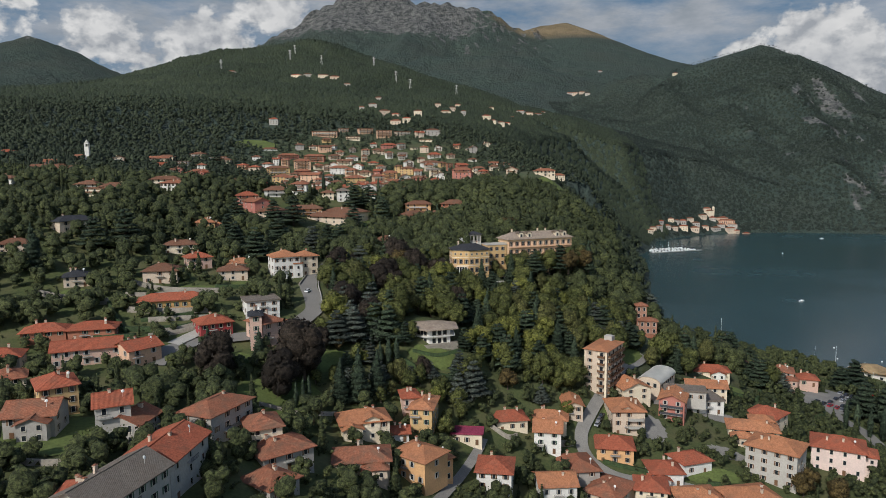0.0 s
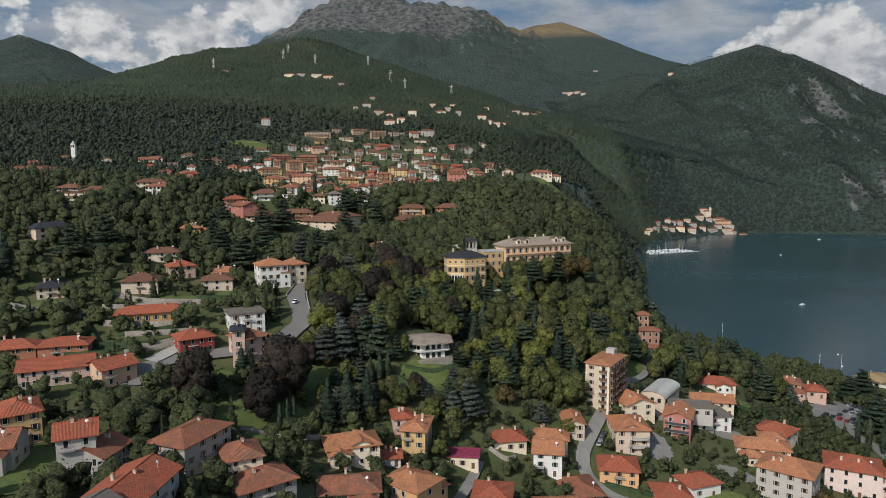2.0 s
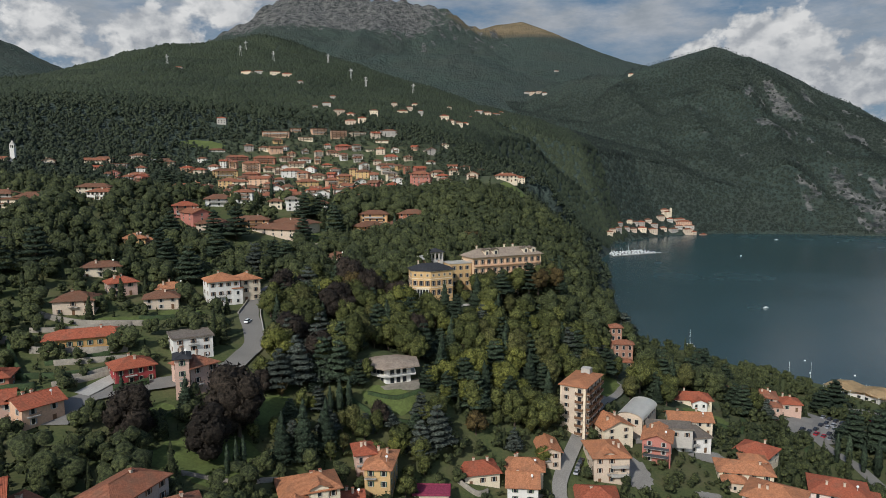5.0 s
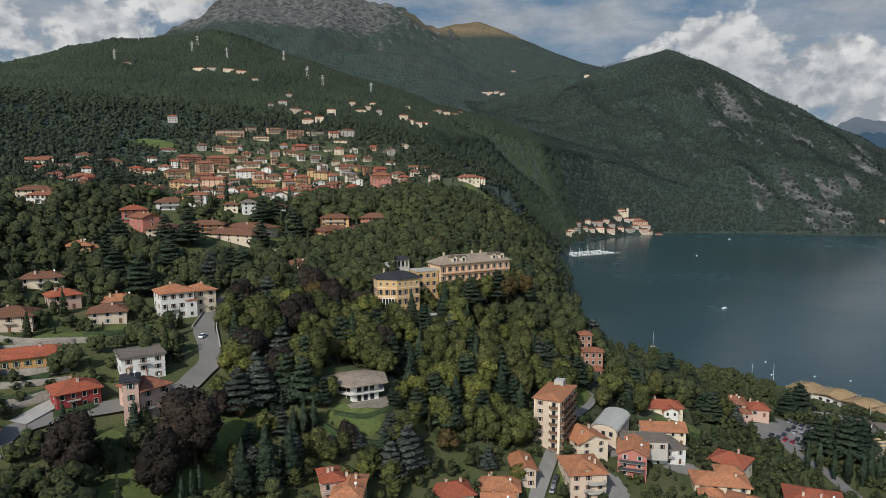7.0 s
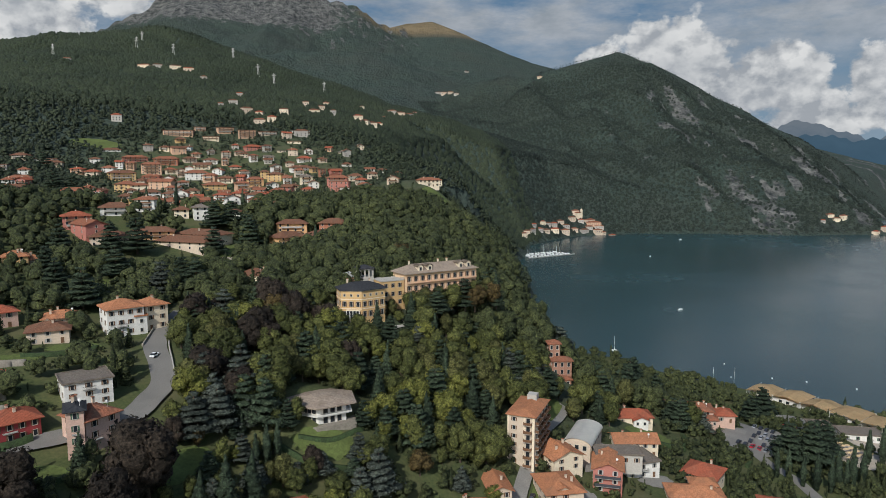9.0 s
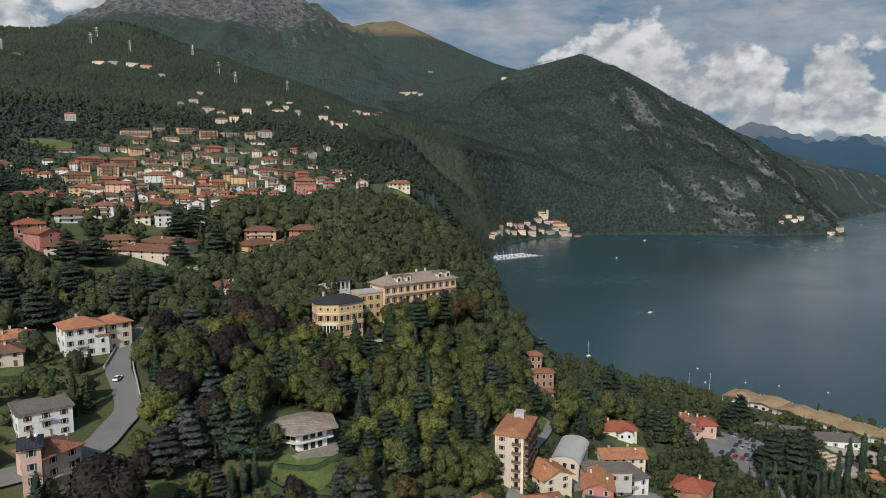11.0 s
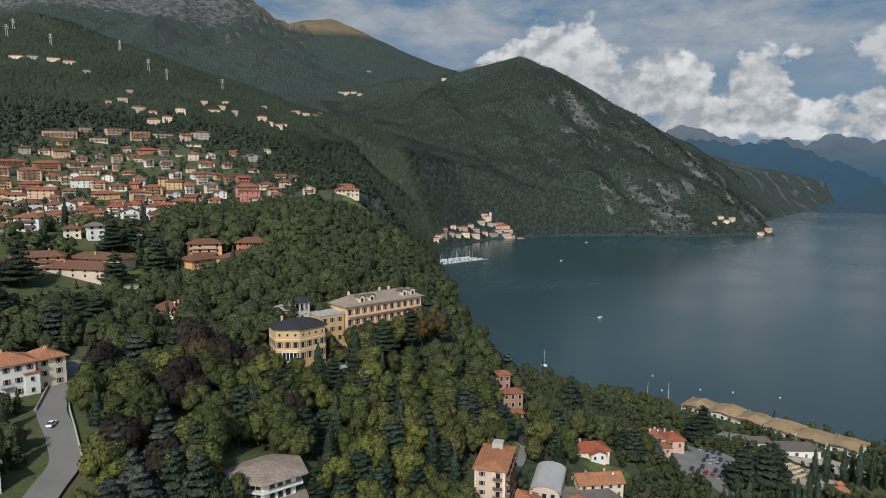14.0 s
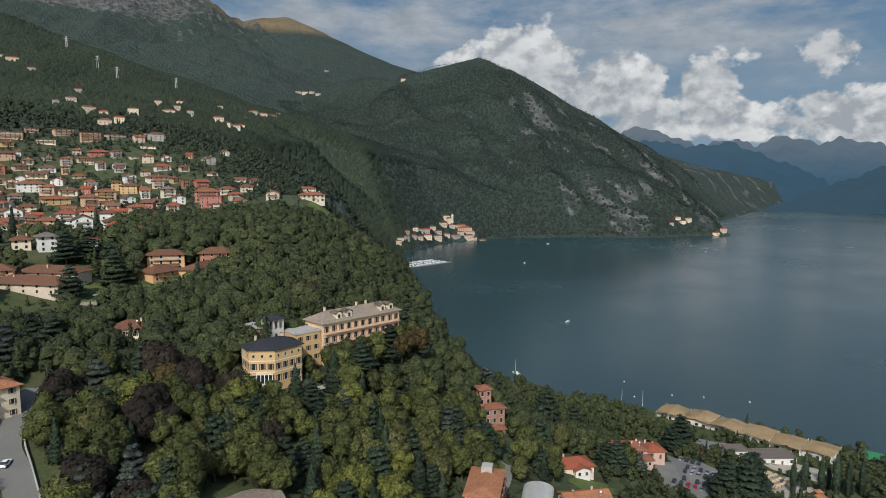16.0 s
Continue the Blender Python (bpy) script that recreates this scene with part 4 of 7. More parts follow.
def joined_woods(name, spots, heights, detail, leaf, size, label, seed, squat=1.0):
    """Trees past counting as one mesh: a few crowns turned and scaled over the spots. detail: masses and sprays of each crown, none for far domes."""
    rng = np.random.default_rng(seed)
    shapes = ("broad", "broad", "broad", "tall", "broad", "cone", "broad", "cypress")
    if detail:
        crowns = [crown(k, rng, detail[1], size, 1, detail[0] if k in ("broad", "tall") else None) for k in shapes]
    else:
        crowns = [dome(rng) for k in shapes]
    kinds = len(shapes)
    vs, fs, tone, nv, off = [], [], [], [], 0
    z = land(spots[:, 0], spots[:, 1])
    turn = rng.uniform(0, 6.28, len(spots))
    pick = rng.choice(kinds, len(spots), p=np.array([1, 1, 1, 0.8, 1, 0.55, 1, 0.3]) / 6.65)
    shade = 0.5 * rng.uniform(0, 1, len(spots)) ** 1.3 + 0.26 * np.clip(0.5 + 0.7 * lumps(spots[:, 0], spots[:, 1], 38, seed), 0, 1) + 0.24 * np.clip(0.5 + 0.8 * lumps(spots[:, 0], spots[:, 1], 130, seed + 1), 0, 1)
    fall = np.stack([(z - land(spots[:, 0] + 25, spots[:, 1])) / 25, (z - land(spots[:, 0], spots[:, 1] + 25)) / 25, 0 * z + 1], 1)
    fall /= np.linalg.norm(fall, axis=1, keepdims=True)
    for k in range(kinds):
        m = np.where(pick == k)[0]
        c, f, cn = crowns[k]
        pointed = detail and shapes[k] in ("cone", "cypress")
        co, si = np.cos(turn[m])[:, None], np.sin(turn[m])[:, None]
        hx = heights[m][:, None] * (1.0 if pointed else squat)
        hz = heights[m][:, None] * (1.15 if pointed else 0.96)
        v = np.stack([(c[:, 0] * co - c[:, 1] * si) * hx + spots[m, 0:1], (c[:, 0] * si + c[:, 1] * co) * hx + spots[m, 1:2], c[:, 2] * hz + z[m][:, None] - 0.1 * heights[m][:, None]], -1)
        nn = np.stack([cn[:, 0] * co - cn[:, 1] * si, cn[:, 0] * si + cn[:, 1] * co, cn[:, 2] + 0 * co], -1)
        nn = nn * (1.0 if detail else 0.5) + fall[m][:, None, :] * (0.25 if detail else 0.9)
        nv.append((nn / np.linalg.norm(nn, axis=2, keepdims=True)).reshape(-1, 3))
        vs.append(v.reshape(-1, 3))
        fs.append((f[None] + (off + np.arange(len(m)) * len(c))[:, None, None]).reshape(-1, 3))
        off += len(m) * len(c)
        tone.append(np.repeat(shade[m] * (0.25 if pointed else 1), len(c)))
    me = fast_mesh(name, np.concatenate(vs), np.concatenate(fs), leaf, np.concatenate(tone), normals=np.concatenate(nv))
    return tagged(new(name, me), label, "woods", kind="stuff")


def scatter(x0, x1, y0, y1, gap, seed):
    """Spots on a jittered net."""
    rng = np.random.default_rng(seed)
    xs, ys = np.meshgrid(np.arange(x0, x1, gap), np.arange(y0, y1, gap * 0.87), indexing="ij")
    xs = xs + (np.arange(xs.shape[1]) % 2)[None, :] * gap / 2
    p = np.stack([xs.ravel(), ys.ravel()], 1)
    return p + rng.uniform(-0.5, 0.5, p.shape) * gap


CLEARINGS = []          # x, y, half width, half depth, turn in degrees


def clear_of(p, margin=1.0):
    ok = in_lake(p[:, 0], p[:, 1]) < -6
    for x, y, r in FOOTPRINTS:
        ok &= np.hypot(p[:, 0] - x, p[:, 1] - y) > r * 0.82 + margin
    for x, y, a, b, t in CLEARINGS:
        c, s = math.cos(radians(t)), math.sin(radians(t))
        u, v = (p[:, 0] - x) * c + (p[:, 1] - y) * s, -(p[:, 0] - x) * s + (p[:, 1] - y) * c
        ok &= (u / a) ** 2 + (v / b) ** 2 > 1
    return ok


# ---- roads, yards and lawns --------------------------------------------------------


def ribbon(points, width, lift, steps=10):
    """A strip draped over the land along a smooth line; returns a mesh's verts and faces."""
    p = np.array(points, float)
    t = np.arange(len(p))
    tt = np.linspace(0, len(p) - 1, (len(p) - 1) * steps + 1)
    q = []
    for s in tt:
        i = min(int(s), len(p) - 2)
        f = s - i
        a, b, c, d = p[max(i - 1, 0)], p[i], p[i + 1], p[min(i + 2, len(p) - 1)]
        q.append(0.5 * (2 * b + (c - a) * f + (2 * a - 5 * b + 4 * c - d) * f * f + (3 * b - a - 3 * c + d) * f ** 3))
    q = np.array(q)
    g = np.gradient(q, axis=0)
    nrm = np.stack([-g[:, 1], g[:, 0]], 1) / np.linalg.norm(g, axis=1, keepdims=True)
    cols = []
    z = land(q[:, 0], q[:, 1]) + lift
    for k in (-0.5, -0.25, 0, 0.25, 0.5):
        e = q + nrm * width * k
        cols.append(np.stack([e[:, 0], e[:, 1], np.maximum(land(e[:, 0], e[:, 1]) + lift - 0.1, z * 0.6 + 0.4 * (land(e[:, 0], e[:, 1]) + lift))], 1))
    v = np.stack(cols, 0)
    return v.reshape(-1, 3), grid_quads(5, len(q))[:, ::-1], q, nrm, z


def road(name, points, width, material, label, kerb=0.0, lift=0.35):
    v, f, q, nrm, z = ribbon(points, width, lift)
    ob = tagged(new(name, fast_mesh(name, v, f, material, smooth=True)), label, "road", kind="structure")
    for x, y in q[::2]:
        CLEARINGS.append((x, y, width * 0.62 + 1.6 + 0.5 * max(0, width - 6), width * 0.62 + 1.6 + 2.2 * max(0, width - 6), 0))
    return ob


def patch(name, x, y, a, b, turn, material, label, lift=0.3, category="lawn"):
    """A piece of mown or paved ground laid over the land."""
    na, nr = 40, 9
    vs = [(x, y, ground(x, y) + lift)]
    c, s = math.cos(radians(turn)), math.sin(radians(turn))
    rim = random.Random(int(x * 3 + y))
    wob = [rim.uniform(0.86, 1.08) for _ in range(na)]
    pts = []
    for i in range(na):
        for j in range(1, nr):
            r = j / (nr - 1) * wob[i]
            u, v = a * r * math.cos(i * 2 * math.pi / na), b * r * math.sin(i * 2 * math.pi / na)
            pts.append((x + u * c - v * s, y + u * s + v * c))
    pts = np.array(pts)
    zz = land(pts[:, 0], pts[:, 1]) + lift
    vs += [(px_, py_, pz_) for (px_, py_), pz_ in zip(pts, zz)]
    k = nr - 1
    fs = []
    for i in range(na):
        i2 = (i + 1) % na
        fs.append((0, 1 + i * k, 1 + i2 * k))
        for j in range(k - 1):
            fs.append((1 + i * k + j, 1 + i * k + j + 1, 1 + i2 * k + j + 1, 1 + i2 * k + j))
    CLEARINGS.append((x, y, a * 0.92, b * 0.92, turn))
    return tagged(new(name, mesh_of(name, vs, fs, material, smooth=True)), label, category, kind="structure")


road("road", [(-60, 352), (-63, 337), (-64, 317), (-59, 301), (-56, 289), (-58, 279), (-61, 270), (-68, 263), (-78, 257), (-92, 250), (-101, 240), (-101, 228)], 8.0, "asphalt", "grey asphalt road bending down the hillside")
road("street", [(101, 325), (93, 313), (80, 297), (69, 279), (60, 263), (54, 251), (55, 241), (65, 233), (85, 231), (100, 224), (120, 214), (150, 214), (186, 235)], 5.0, "worn_paving", "worn grey street between the houses")
road("street", [(186, 235), (188, 270), (191, 292), (190, 314), (200, 335), (212, 352), (205, 372), (180, 378)], 5.5, "asphalt", "asphalt lane beside the cypresses")
road("lane", [(15, 236), (12, 227), (6, 212), (1, 199), (-4, 185), (-6, 168)], 3.2, "worn_paving", "narrow pale lane between garden walls")
road("path", [(30, 352), (34, 344), (27, 338), (25, 322)], 2.2, "concrete", "pale garden path below the villa")
road("driveway", [(-92, 262), (-97, 255), (-101, 246)], 6.0, "concrete", "pale sloping driveway")
for x, y, a, b, t, words in [(-108, 391, 12, 7, 10, "sunny mown lawn on the hillside"), (-109, 300, 13, 4, 15, "mown lawn before a long house"), (-90, 312, 9, 4, 15, "flat bright lawn"), (-56, 224, 15, 9, 20, "shaded park lawn under dark trees"), (-44, 250, 12, 6, 40, "park lawn"),
                             (-4, 264, 10, 4.5, 8, "terraced garden lawn below the pavilion"), (110, 664, 15, 10, 0, "bright green knoll meadow"), (-52, 470, 22, 8, 10, "park lawn before the houses"), (-280, 1020, 34, 18, 0, "sloping meadow above the village"),
                             (-30, 295, 9, 6, 30, "green glade among trees"), (-100, 168, 17, 14, 0, "garden lawn"), (-52, 216, 10, 8, 0, "lawn beside the dark beeches"), (29, 330, 5, 7, 0, "small lawn below the yellow villa"), (140, 322, 11, 6, -10, "hedged garden lawn"), (92, 318, 4, 12, -35, "grass slope with a path"), (70, 268, 3, 7, -35, "grass verge"), (100, 236, 10, 5, 0, "front garden"), (-154, 283, 10, 4, 15, "narrow lawn"), (-66, 218, 9, 5, 20, "sunlit park lawn"), (-54, 219, 8, 5, 20, "sunlit lawn below the beeches"), (-76, 242, 6, 4, 0, "small lawn beside the pink villa"), (-32, 467, 22, 9, 8, "open garden lawn below the orange flats"), (-52, 452, 14, 6, 0, "terraced garden lawn with clipped hedges"), (-104, 386, 12, 6, 10, "sunny garden lawn above the road")]:
    patch("lawn", x, y, a, b, t, "grass", words)
patch("yard", 86, 262, 5, 9, -12, "worn_paving", "paved yard between the flats", 0.3, "yard")
patch("yard", 121, 281, 8, 5, 5, "worn_paving", "paved yard with parked cars", 0.3, "yard")
patch("yard", 112, 252, 8, 4, -30, "worn_paving", "paved forecourt of the houses", 0.3, "yard")
patch("pool_cover", -45, 460, 7, 2.0, 5, "concrete", "pale covered garden pool on a lawn", 0.5, "pool")
patch("court", 336, 333, 9, 6, 20, "court_green", "green sports court beside the lido", 0.6, "court")
patch("car_park", 206, 332, 26, 18, 30, "worn_paving", "grey asphalt car park among trees", 0.3, "car park")
patch("yard", 105, 292, 17, 10, 30, "worn_paving", "paved yard round the vaulted hall", 0.3, "yard")
patch("beach", 246, 320, 17, 17, 30, "sand", "sandy lido terrace before the halls", 0.32, "ground")
patch("forecourt", 258, 362, 26, 13, -60, "worn_paving", "pale paved forecourt behind the lido", 0.3, "ground")
patch("forecourt", 276, 330, 20, 11, -50, "sand", "paved lido ground beside the cypresses", 0.28, "ground")

# ---- the larger buildings -------------------------------------------------------------


def yellow_villa():
    e = thing("villa", 13.0, 345.5, 83.5, 12, "ochre yellow villa with bowed front, dark hipped slate roof", "villa")
    FOOTPRINTS.append((14.5, 346, 12.5))
    h = 12.3
    plan = [(-7.8, 6), (-8.2, -3.0), (-0.5, -7.4), (10.9, -4.4), (10.9, 6)]
    bm = bmesh.new()
    prism(bm, plan, -5, h)
    part("wall", bm, "plaster_yellow", e)
    for z in (4.2, 8.2):
        bm = bmesh.new()
        prism(bm, [(x * 1.012, y * 1.012) for x, y in plan], z, z + 0.3)
        part("cornice", bm, "plaster_cream", e, "pale stone string course")
    bm = bmesh.new()
    prism(bm, [(x * 1.05, y * 1.05) for x, y in plan], h - 0.5, h)
    part("cornice", bm, "plaster_cream", e, "moulded eaves cornice")
    bm = bmesh.new()
    base = [bm.verts.new((x * 1.09, y * 1.09, h)) for x, y in plan]
    under = [bm.verts.new((x * 1.09, y * 1.09, h - 0.25)) for x, y in plan]
    r0, r1 = bm.verts.new((-2.6, 0.6, h + 2.6)), bm.verts.new((5.0, 0.9, h + 2.6))
    bm.faces.new(under)
    k = len(plan)
    for i in range(k):
        bm.faces.new((under[i], under[(i + 1) % k], base[(i + 1) % k], base[i]))
    tops = [r0, r0, r0, r1, r1]
    for i in range(k):
        a, b = tops[i], tops[(i + 1) % k]
        bm.faces.new((base[i], base[(i + 1) % k], b) if a is b else (base[i], base[(i + 1) % k], b, a))
    bmesh.ops.recalc_face_normals(bm, faces=bm.faces)
    part("roof", bm, "tiles_slate", e)
    for i in range(k):
        (ax, ay), (bx, by) = plan[i], plan[(i + 1) % k]
        L = math.hypot(bx - ax, by - ay)
        if L < 1.5 or i == k - 1:
            continue
        turn = math.degrees(math.atan2(by - ay, bx - ax))
        n_ = max(1, int(L / 2.6))
        for f, (zz, hh) in enumerate(((0.8, 2.4), (5.2, 2.2), (9.6, 0.9))):
            for j in range(n_):
                s = (j + 0.5) / n_
                window(e, (ax + (bx - ax) * s, ay + (by - ay) * s, zz), turn, 1.1 if f < 2 else 0.8, hh, "shutter_brown" if f < 2 else None)
    (ax, ay), (bx, by) = plan[1], plan[2]
    bay = part("veranda", bmesh.new(), "plaster_cream", e, "pale glazed garden veranda")
    bay.matrix_basis = Matrix.Translation((ax + (bx - ax) * 0.6, ay + (by - ay) * 0.6, 0)) @ pose(0, 0, 0, 0, 0, math.degrees(math.atan2(by - ay, bx - ax)))
    for x in (-2.7, -1.35, 0, 1.35, 2.7):
        part("post", shared("veranda_post", lambda bm: box(bm, -0.12, -1.2, 0.5, 0.12, -0.9, 3.6), "trim_white"), None, bay).location = (x, 0, 0)
    for z0, z1, out, name in ((3.6, 4.0, 1.3, "roof"), (-5, 0.5, 1.25, "plinth")):
        bm = bmesh.new()
        box(bm, -2.95, -out, z0, 2.95, 0, z1)
        part(name, bm, "plaster_cream", bay)
    bm = bmesh.new()
    box(bm, -2.7, -1.05, 0.5, 2.7, -1.0, 3.6)
    part("pane", bm, "glass", bay)
    chimney(e, -4, 2, h + 2.2)
    chimney(e, 6.2, 3, h + 1.6)


def belvedere():
    e = thing("belvedere_tower", 17.5, 363, 84, 14, "pale square belvedere tower with arched openings and slate cap", "tower")
    FOOTPRINTS.append((17.5, 363, 5))
    bm = bmesh.new()
    box(bm, -3.2, -3.2, -4, 3.2, 3.2, 14)
    for x in (-3.2, -1.2, 0.8, 2.6):
        for y in (-3.2, 2.6):
            box(bm, x, y, 14, x + 0.6, y + 0.6, 17.2)
    for y in (-1.2, 0.8):
        for x in (-3.2, 2.6):
            box(bm, x, y, 14, x + 0.6, y + 0.6, 17.2)
    box(bm, -3.3, -3.3, 17.2, 3.3, 3.3, 18)
    part("wall", bm, "plaster_greywall", e)
    bm = bmesh.new()
    roof_shape(bm, "hip", 6.6, 6.6, 18, 0.7, 0.35)
    part("roof", bm, "tiles_slate", e)
    for t in (0, 90, -90):
        m = Matrix.Rotation(radians(t), 4, "Z") @ Vector((0, -3.2, 10.5))
        window(e, m, t, 1.0, 1.8, None)


def long_wing():
    e = thing("hotel_wing", 51.8, 369.4, 86, 21.5, "long ochre wing with loggias, grey-brown roof and round-headed dormers", "hotel")
    for s in (-18, -6, 6, 18):
        FOOTPRINTS.append((49.5 + s * 0.93, 368.5 + s * 0.37, 8))
    w, d, h = 39.5, 12.0, 13.5
    bm = bmesh.new()
    box(bm, -w / 2, -d / 2, -6, w / 2, d / 2, h)
    part("wall", bm, "plaster_wing", e)
    bm = bmesh.new()
    roof_shape(bm, "hip", w, d, h, 1.0, 0.5)
    bmesh.ops.recalc_face_normals(bm, faces=bm.faces)
    part("roof", bm, "tiles_villaroof", e)
    for z in (4.6, 8.8):
        bm = bmesh.new()
        box(bm, -w / 2 + 0.6, -d / 2 - 1.3, z, w / 2 - 0.6, -d / 2, z + 0.2)
        box(bm, -w / 2 + 0.6, -d / 2 - 1.3, z + 1.0, w / 2 - 0.6, -d / 2 - 1.2, z + 1.1)
        for i in range(60):
            x = -w / 2 + 0.7 + i * (w - 1.5) / 59
            box(bm, x, -d / 2 - 1.28, z + 0.2, x + 0.07, -d / 2 - 1.22, z + 1.0)
        part("loggia", bm, "plaster_peach", e, "long faded timber gallery")
    for z, hh in ((0.6, 2.6), (5.1, 2.4), (9.4, 2.4)):
        for i in range(11):
            window(e, (-w / 2 + w * (i + 0.5) / 11, -d / 2, z), 0, 1.1, hh, "shutter_brown")
        for s in (-3, 3):
            window(e, (w / 2, s, z), 90, 1.1, hh, "shutter_brown")
    for x in (-11.5, -6.5, 11.0, 15.5):
        bm = bmesh.new()
        box(bm, x - 1.3, -d / 2 + 0.6, h + 0.2, x + 1.3, -d / 2 + 4.6, h + 2.2)
        arc = [(x + 1.3 * math.cos(a), h + 2.2 + 1.0 * math.sin(a)) for a in np.linspace(0, math.pi, 9)]
        fr = [bm.verts.new((p, -d / 2 + 0.6, q)) for p, q in arc]
        bk = [bm.verts.new((p, -d / 2 + 4.6, q)) for p, q in arc]
        bm.faces.new(fr[::-1])
        for i in range(8):
            bm.faces.new((fr[i], fr[i + 1], bk[i + 1], bk[i]))
        bmesh.ops.recalc_face_normals(bm, faces=bm.faces)
        dm = part("dormer", bm, "plaster_cream", e, "round-headed cream dormer")
        bm = bmesh.new()
        arc2 = [(x + 1.65 * math.cos(a), h + 2.3 + 1.25 * math.sin(a)) for a in np.linspace(0, math.pi, 9)]
        fr = [bm.verts.new((p, -d / 2 + 0.2, q)) for p, q in arc2]
        bk = [bm.verts.new((p, -d / 2 + 4.8, q)) for p, q in arc2]
        for i in range(8):
            bm.faces.new((fr[i], fr[i + 1], bk[i + 1], bk[i]))
        bmesh.ops.solidify(bm, geom=bm.faces[:], thickness=0.18)
        part("dormer_roof", bm, "tiles_villaroof", dm)
        window(e, (x, -d / 2 + 0.6, h + 0.7), 0, 1.1, 1.5, None)
    for x in (-14, 2, 7):
        chimney(e, x, 1.0, h + 3.0, 1.3, "plaster_cream")


def link_block():
    e = thing("villa_annexe", 28.0, 360.0, 85, 18, "low yellow annexe with a roof terrace between villa and wing", "villa")
    FOOTPRINTS.append((25.5, 356.5, 7))
    bm = bmesh.new()
    box(bm, -5.5, -5, -5, 5.5, 5, 11.5)
    part("wall", bm, "plaster_yellow", e)
    bm = bmesh.new()
    box(bm, -5.8, -5.3, 11.5, 5.8, 5.3, 11.9)
    for i in range(16):
        box(bm, -5.6 + i * 0.72, -5.2, 11.9, -5.4 + i * 0.72, -5.0, 12.7)
    box(bm, -5.7, -5.25, 12.7, 5.7, -4.95, 12.85)
    part("terrace", bm, "plaster_greywall", e)
    for z in (1, 4.8, 8.6):
        for x in (-3.4, 0, 3.4):
            window(e, (x, -5, z), 0, 1.0, 1.8, "shutter_brown")
    g_ = thing("greenhouse_block", 11, 372, 84, 16, "small brick block with a green copper roof", "house")
    bm = bmesh.new()
    box(bm, -4, -4, -4, 4, 4, 13)
    part("wall", bm, "brickwork", g_)
    bm = bmesh.new()
    roof_shape(bm, "hip", 8, 8, 13, 0.5, 0.4)
    part("roof", bm, "shutter_grey", g_, "pale green-grey metal roof")


def apartment_block():
    e = thing("apartment_block", 70.8, 285.8, 40.0, -34, "tall beige apartment block with stacked balconies and orange roof", "apartment block")
    FOOTPRINTS.append((70.8, 285.8, 11))
    w, d, h = 10.0, 19.5, 19.8
    bm = bmesh.new()
    box(bm, -w / 2, -d / 2, -5, w / 2, d / 2, h)
    part("wall", bm, "plaster_beige", e, "beige render")
    bm = bmesh.new()
    box(bm, -w / 2 - 0.02, -d / 2 - 0.25, -3, -w / 2 + 0.5, -d / 2, h)
    box(bm, w / 2 - 0.9, -d / 2 - 0.25, -3, w / 2 + 0.02, -d / 2, h)
    box(bm, 0.9, -d / 2 - 0.12, -3, 1.4, -d / 2, h)
    part("pilaster", bm, "plaster_cream", e)
    bm = bmesh.new()
    roof_shape(bm, "hip", w, d, h, 0.8, 0.22)
    bmesh.ops.recalc_face_normals(bm, faces=bm.faces)
    part("roof", bm, "tiles_orange", e)
    bm = bmesh.new()
    box(bm, -1.8, 4.5, h + 0.5, 1.8, 8, h + 3.0)
    part("lift_house", bm, "plaster_greywall", e, "pale roof-top lift housing")
    for f in range(6):
        z = 1.2 + f * 3.1
        window(e, (-2.6, -d / 2, z + 0.7), 0, 1.0, 1.4, "shutter_brown")
        balcony(e, (2.6, -d / 2, z), 0, 3.0, 1.3, True, "shutter_brown")
        window(e, (2.6, -d / 2, z + 0.1), 0, 1.3, 2.1, None)
        for k, s in enumerate((-7, -2.4, 2.4, 7)):
            balcony(e, (w / 2, s, z), 90, 3.8, 1.3, True, "shutter_brown")
            window(e, (w / 2, s, z + 0.1), 90, 1.4, 2.1, None)
            window(e, (-w / 2, s, z + 0.7), -90, 1.0, 1.4, "shutter_brown")
        for s in (-1.0, 1.0):
            def awning(bm):
                roof_slab(bm, [(-1.7, -1.3, -0.55), (1.7, -1.3, -0.55), (1.7, 0, 0), (-1.7, 0, 0)], 0.05)
            if (f + int(s)) % 2:
                a_ = part("awning", shared("awning", awning, "shutter_brown"), None, e)
                a_.matrix_basis = Matrix.Translation((w / 2, s * 4.7 - 2.3, z + 2.6)) @ pose(0, 0, 0, 0, 0, 90)


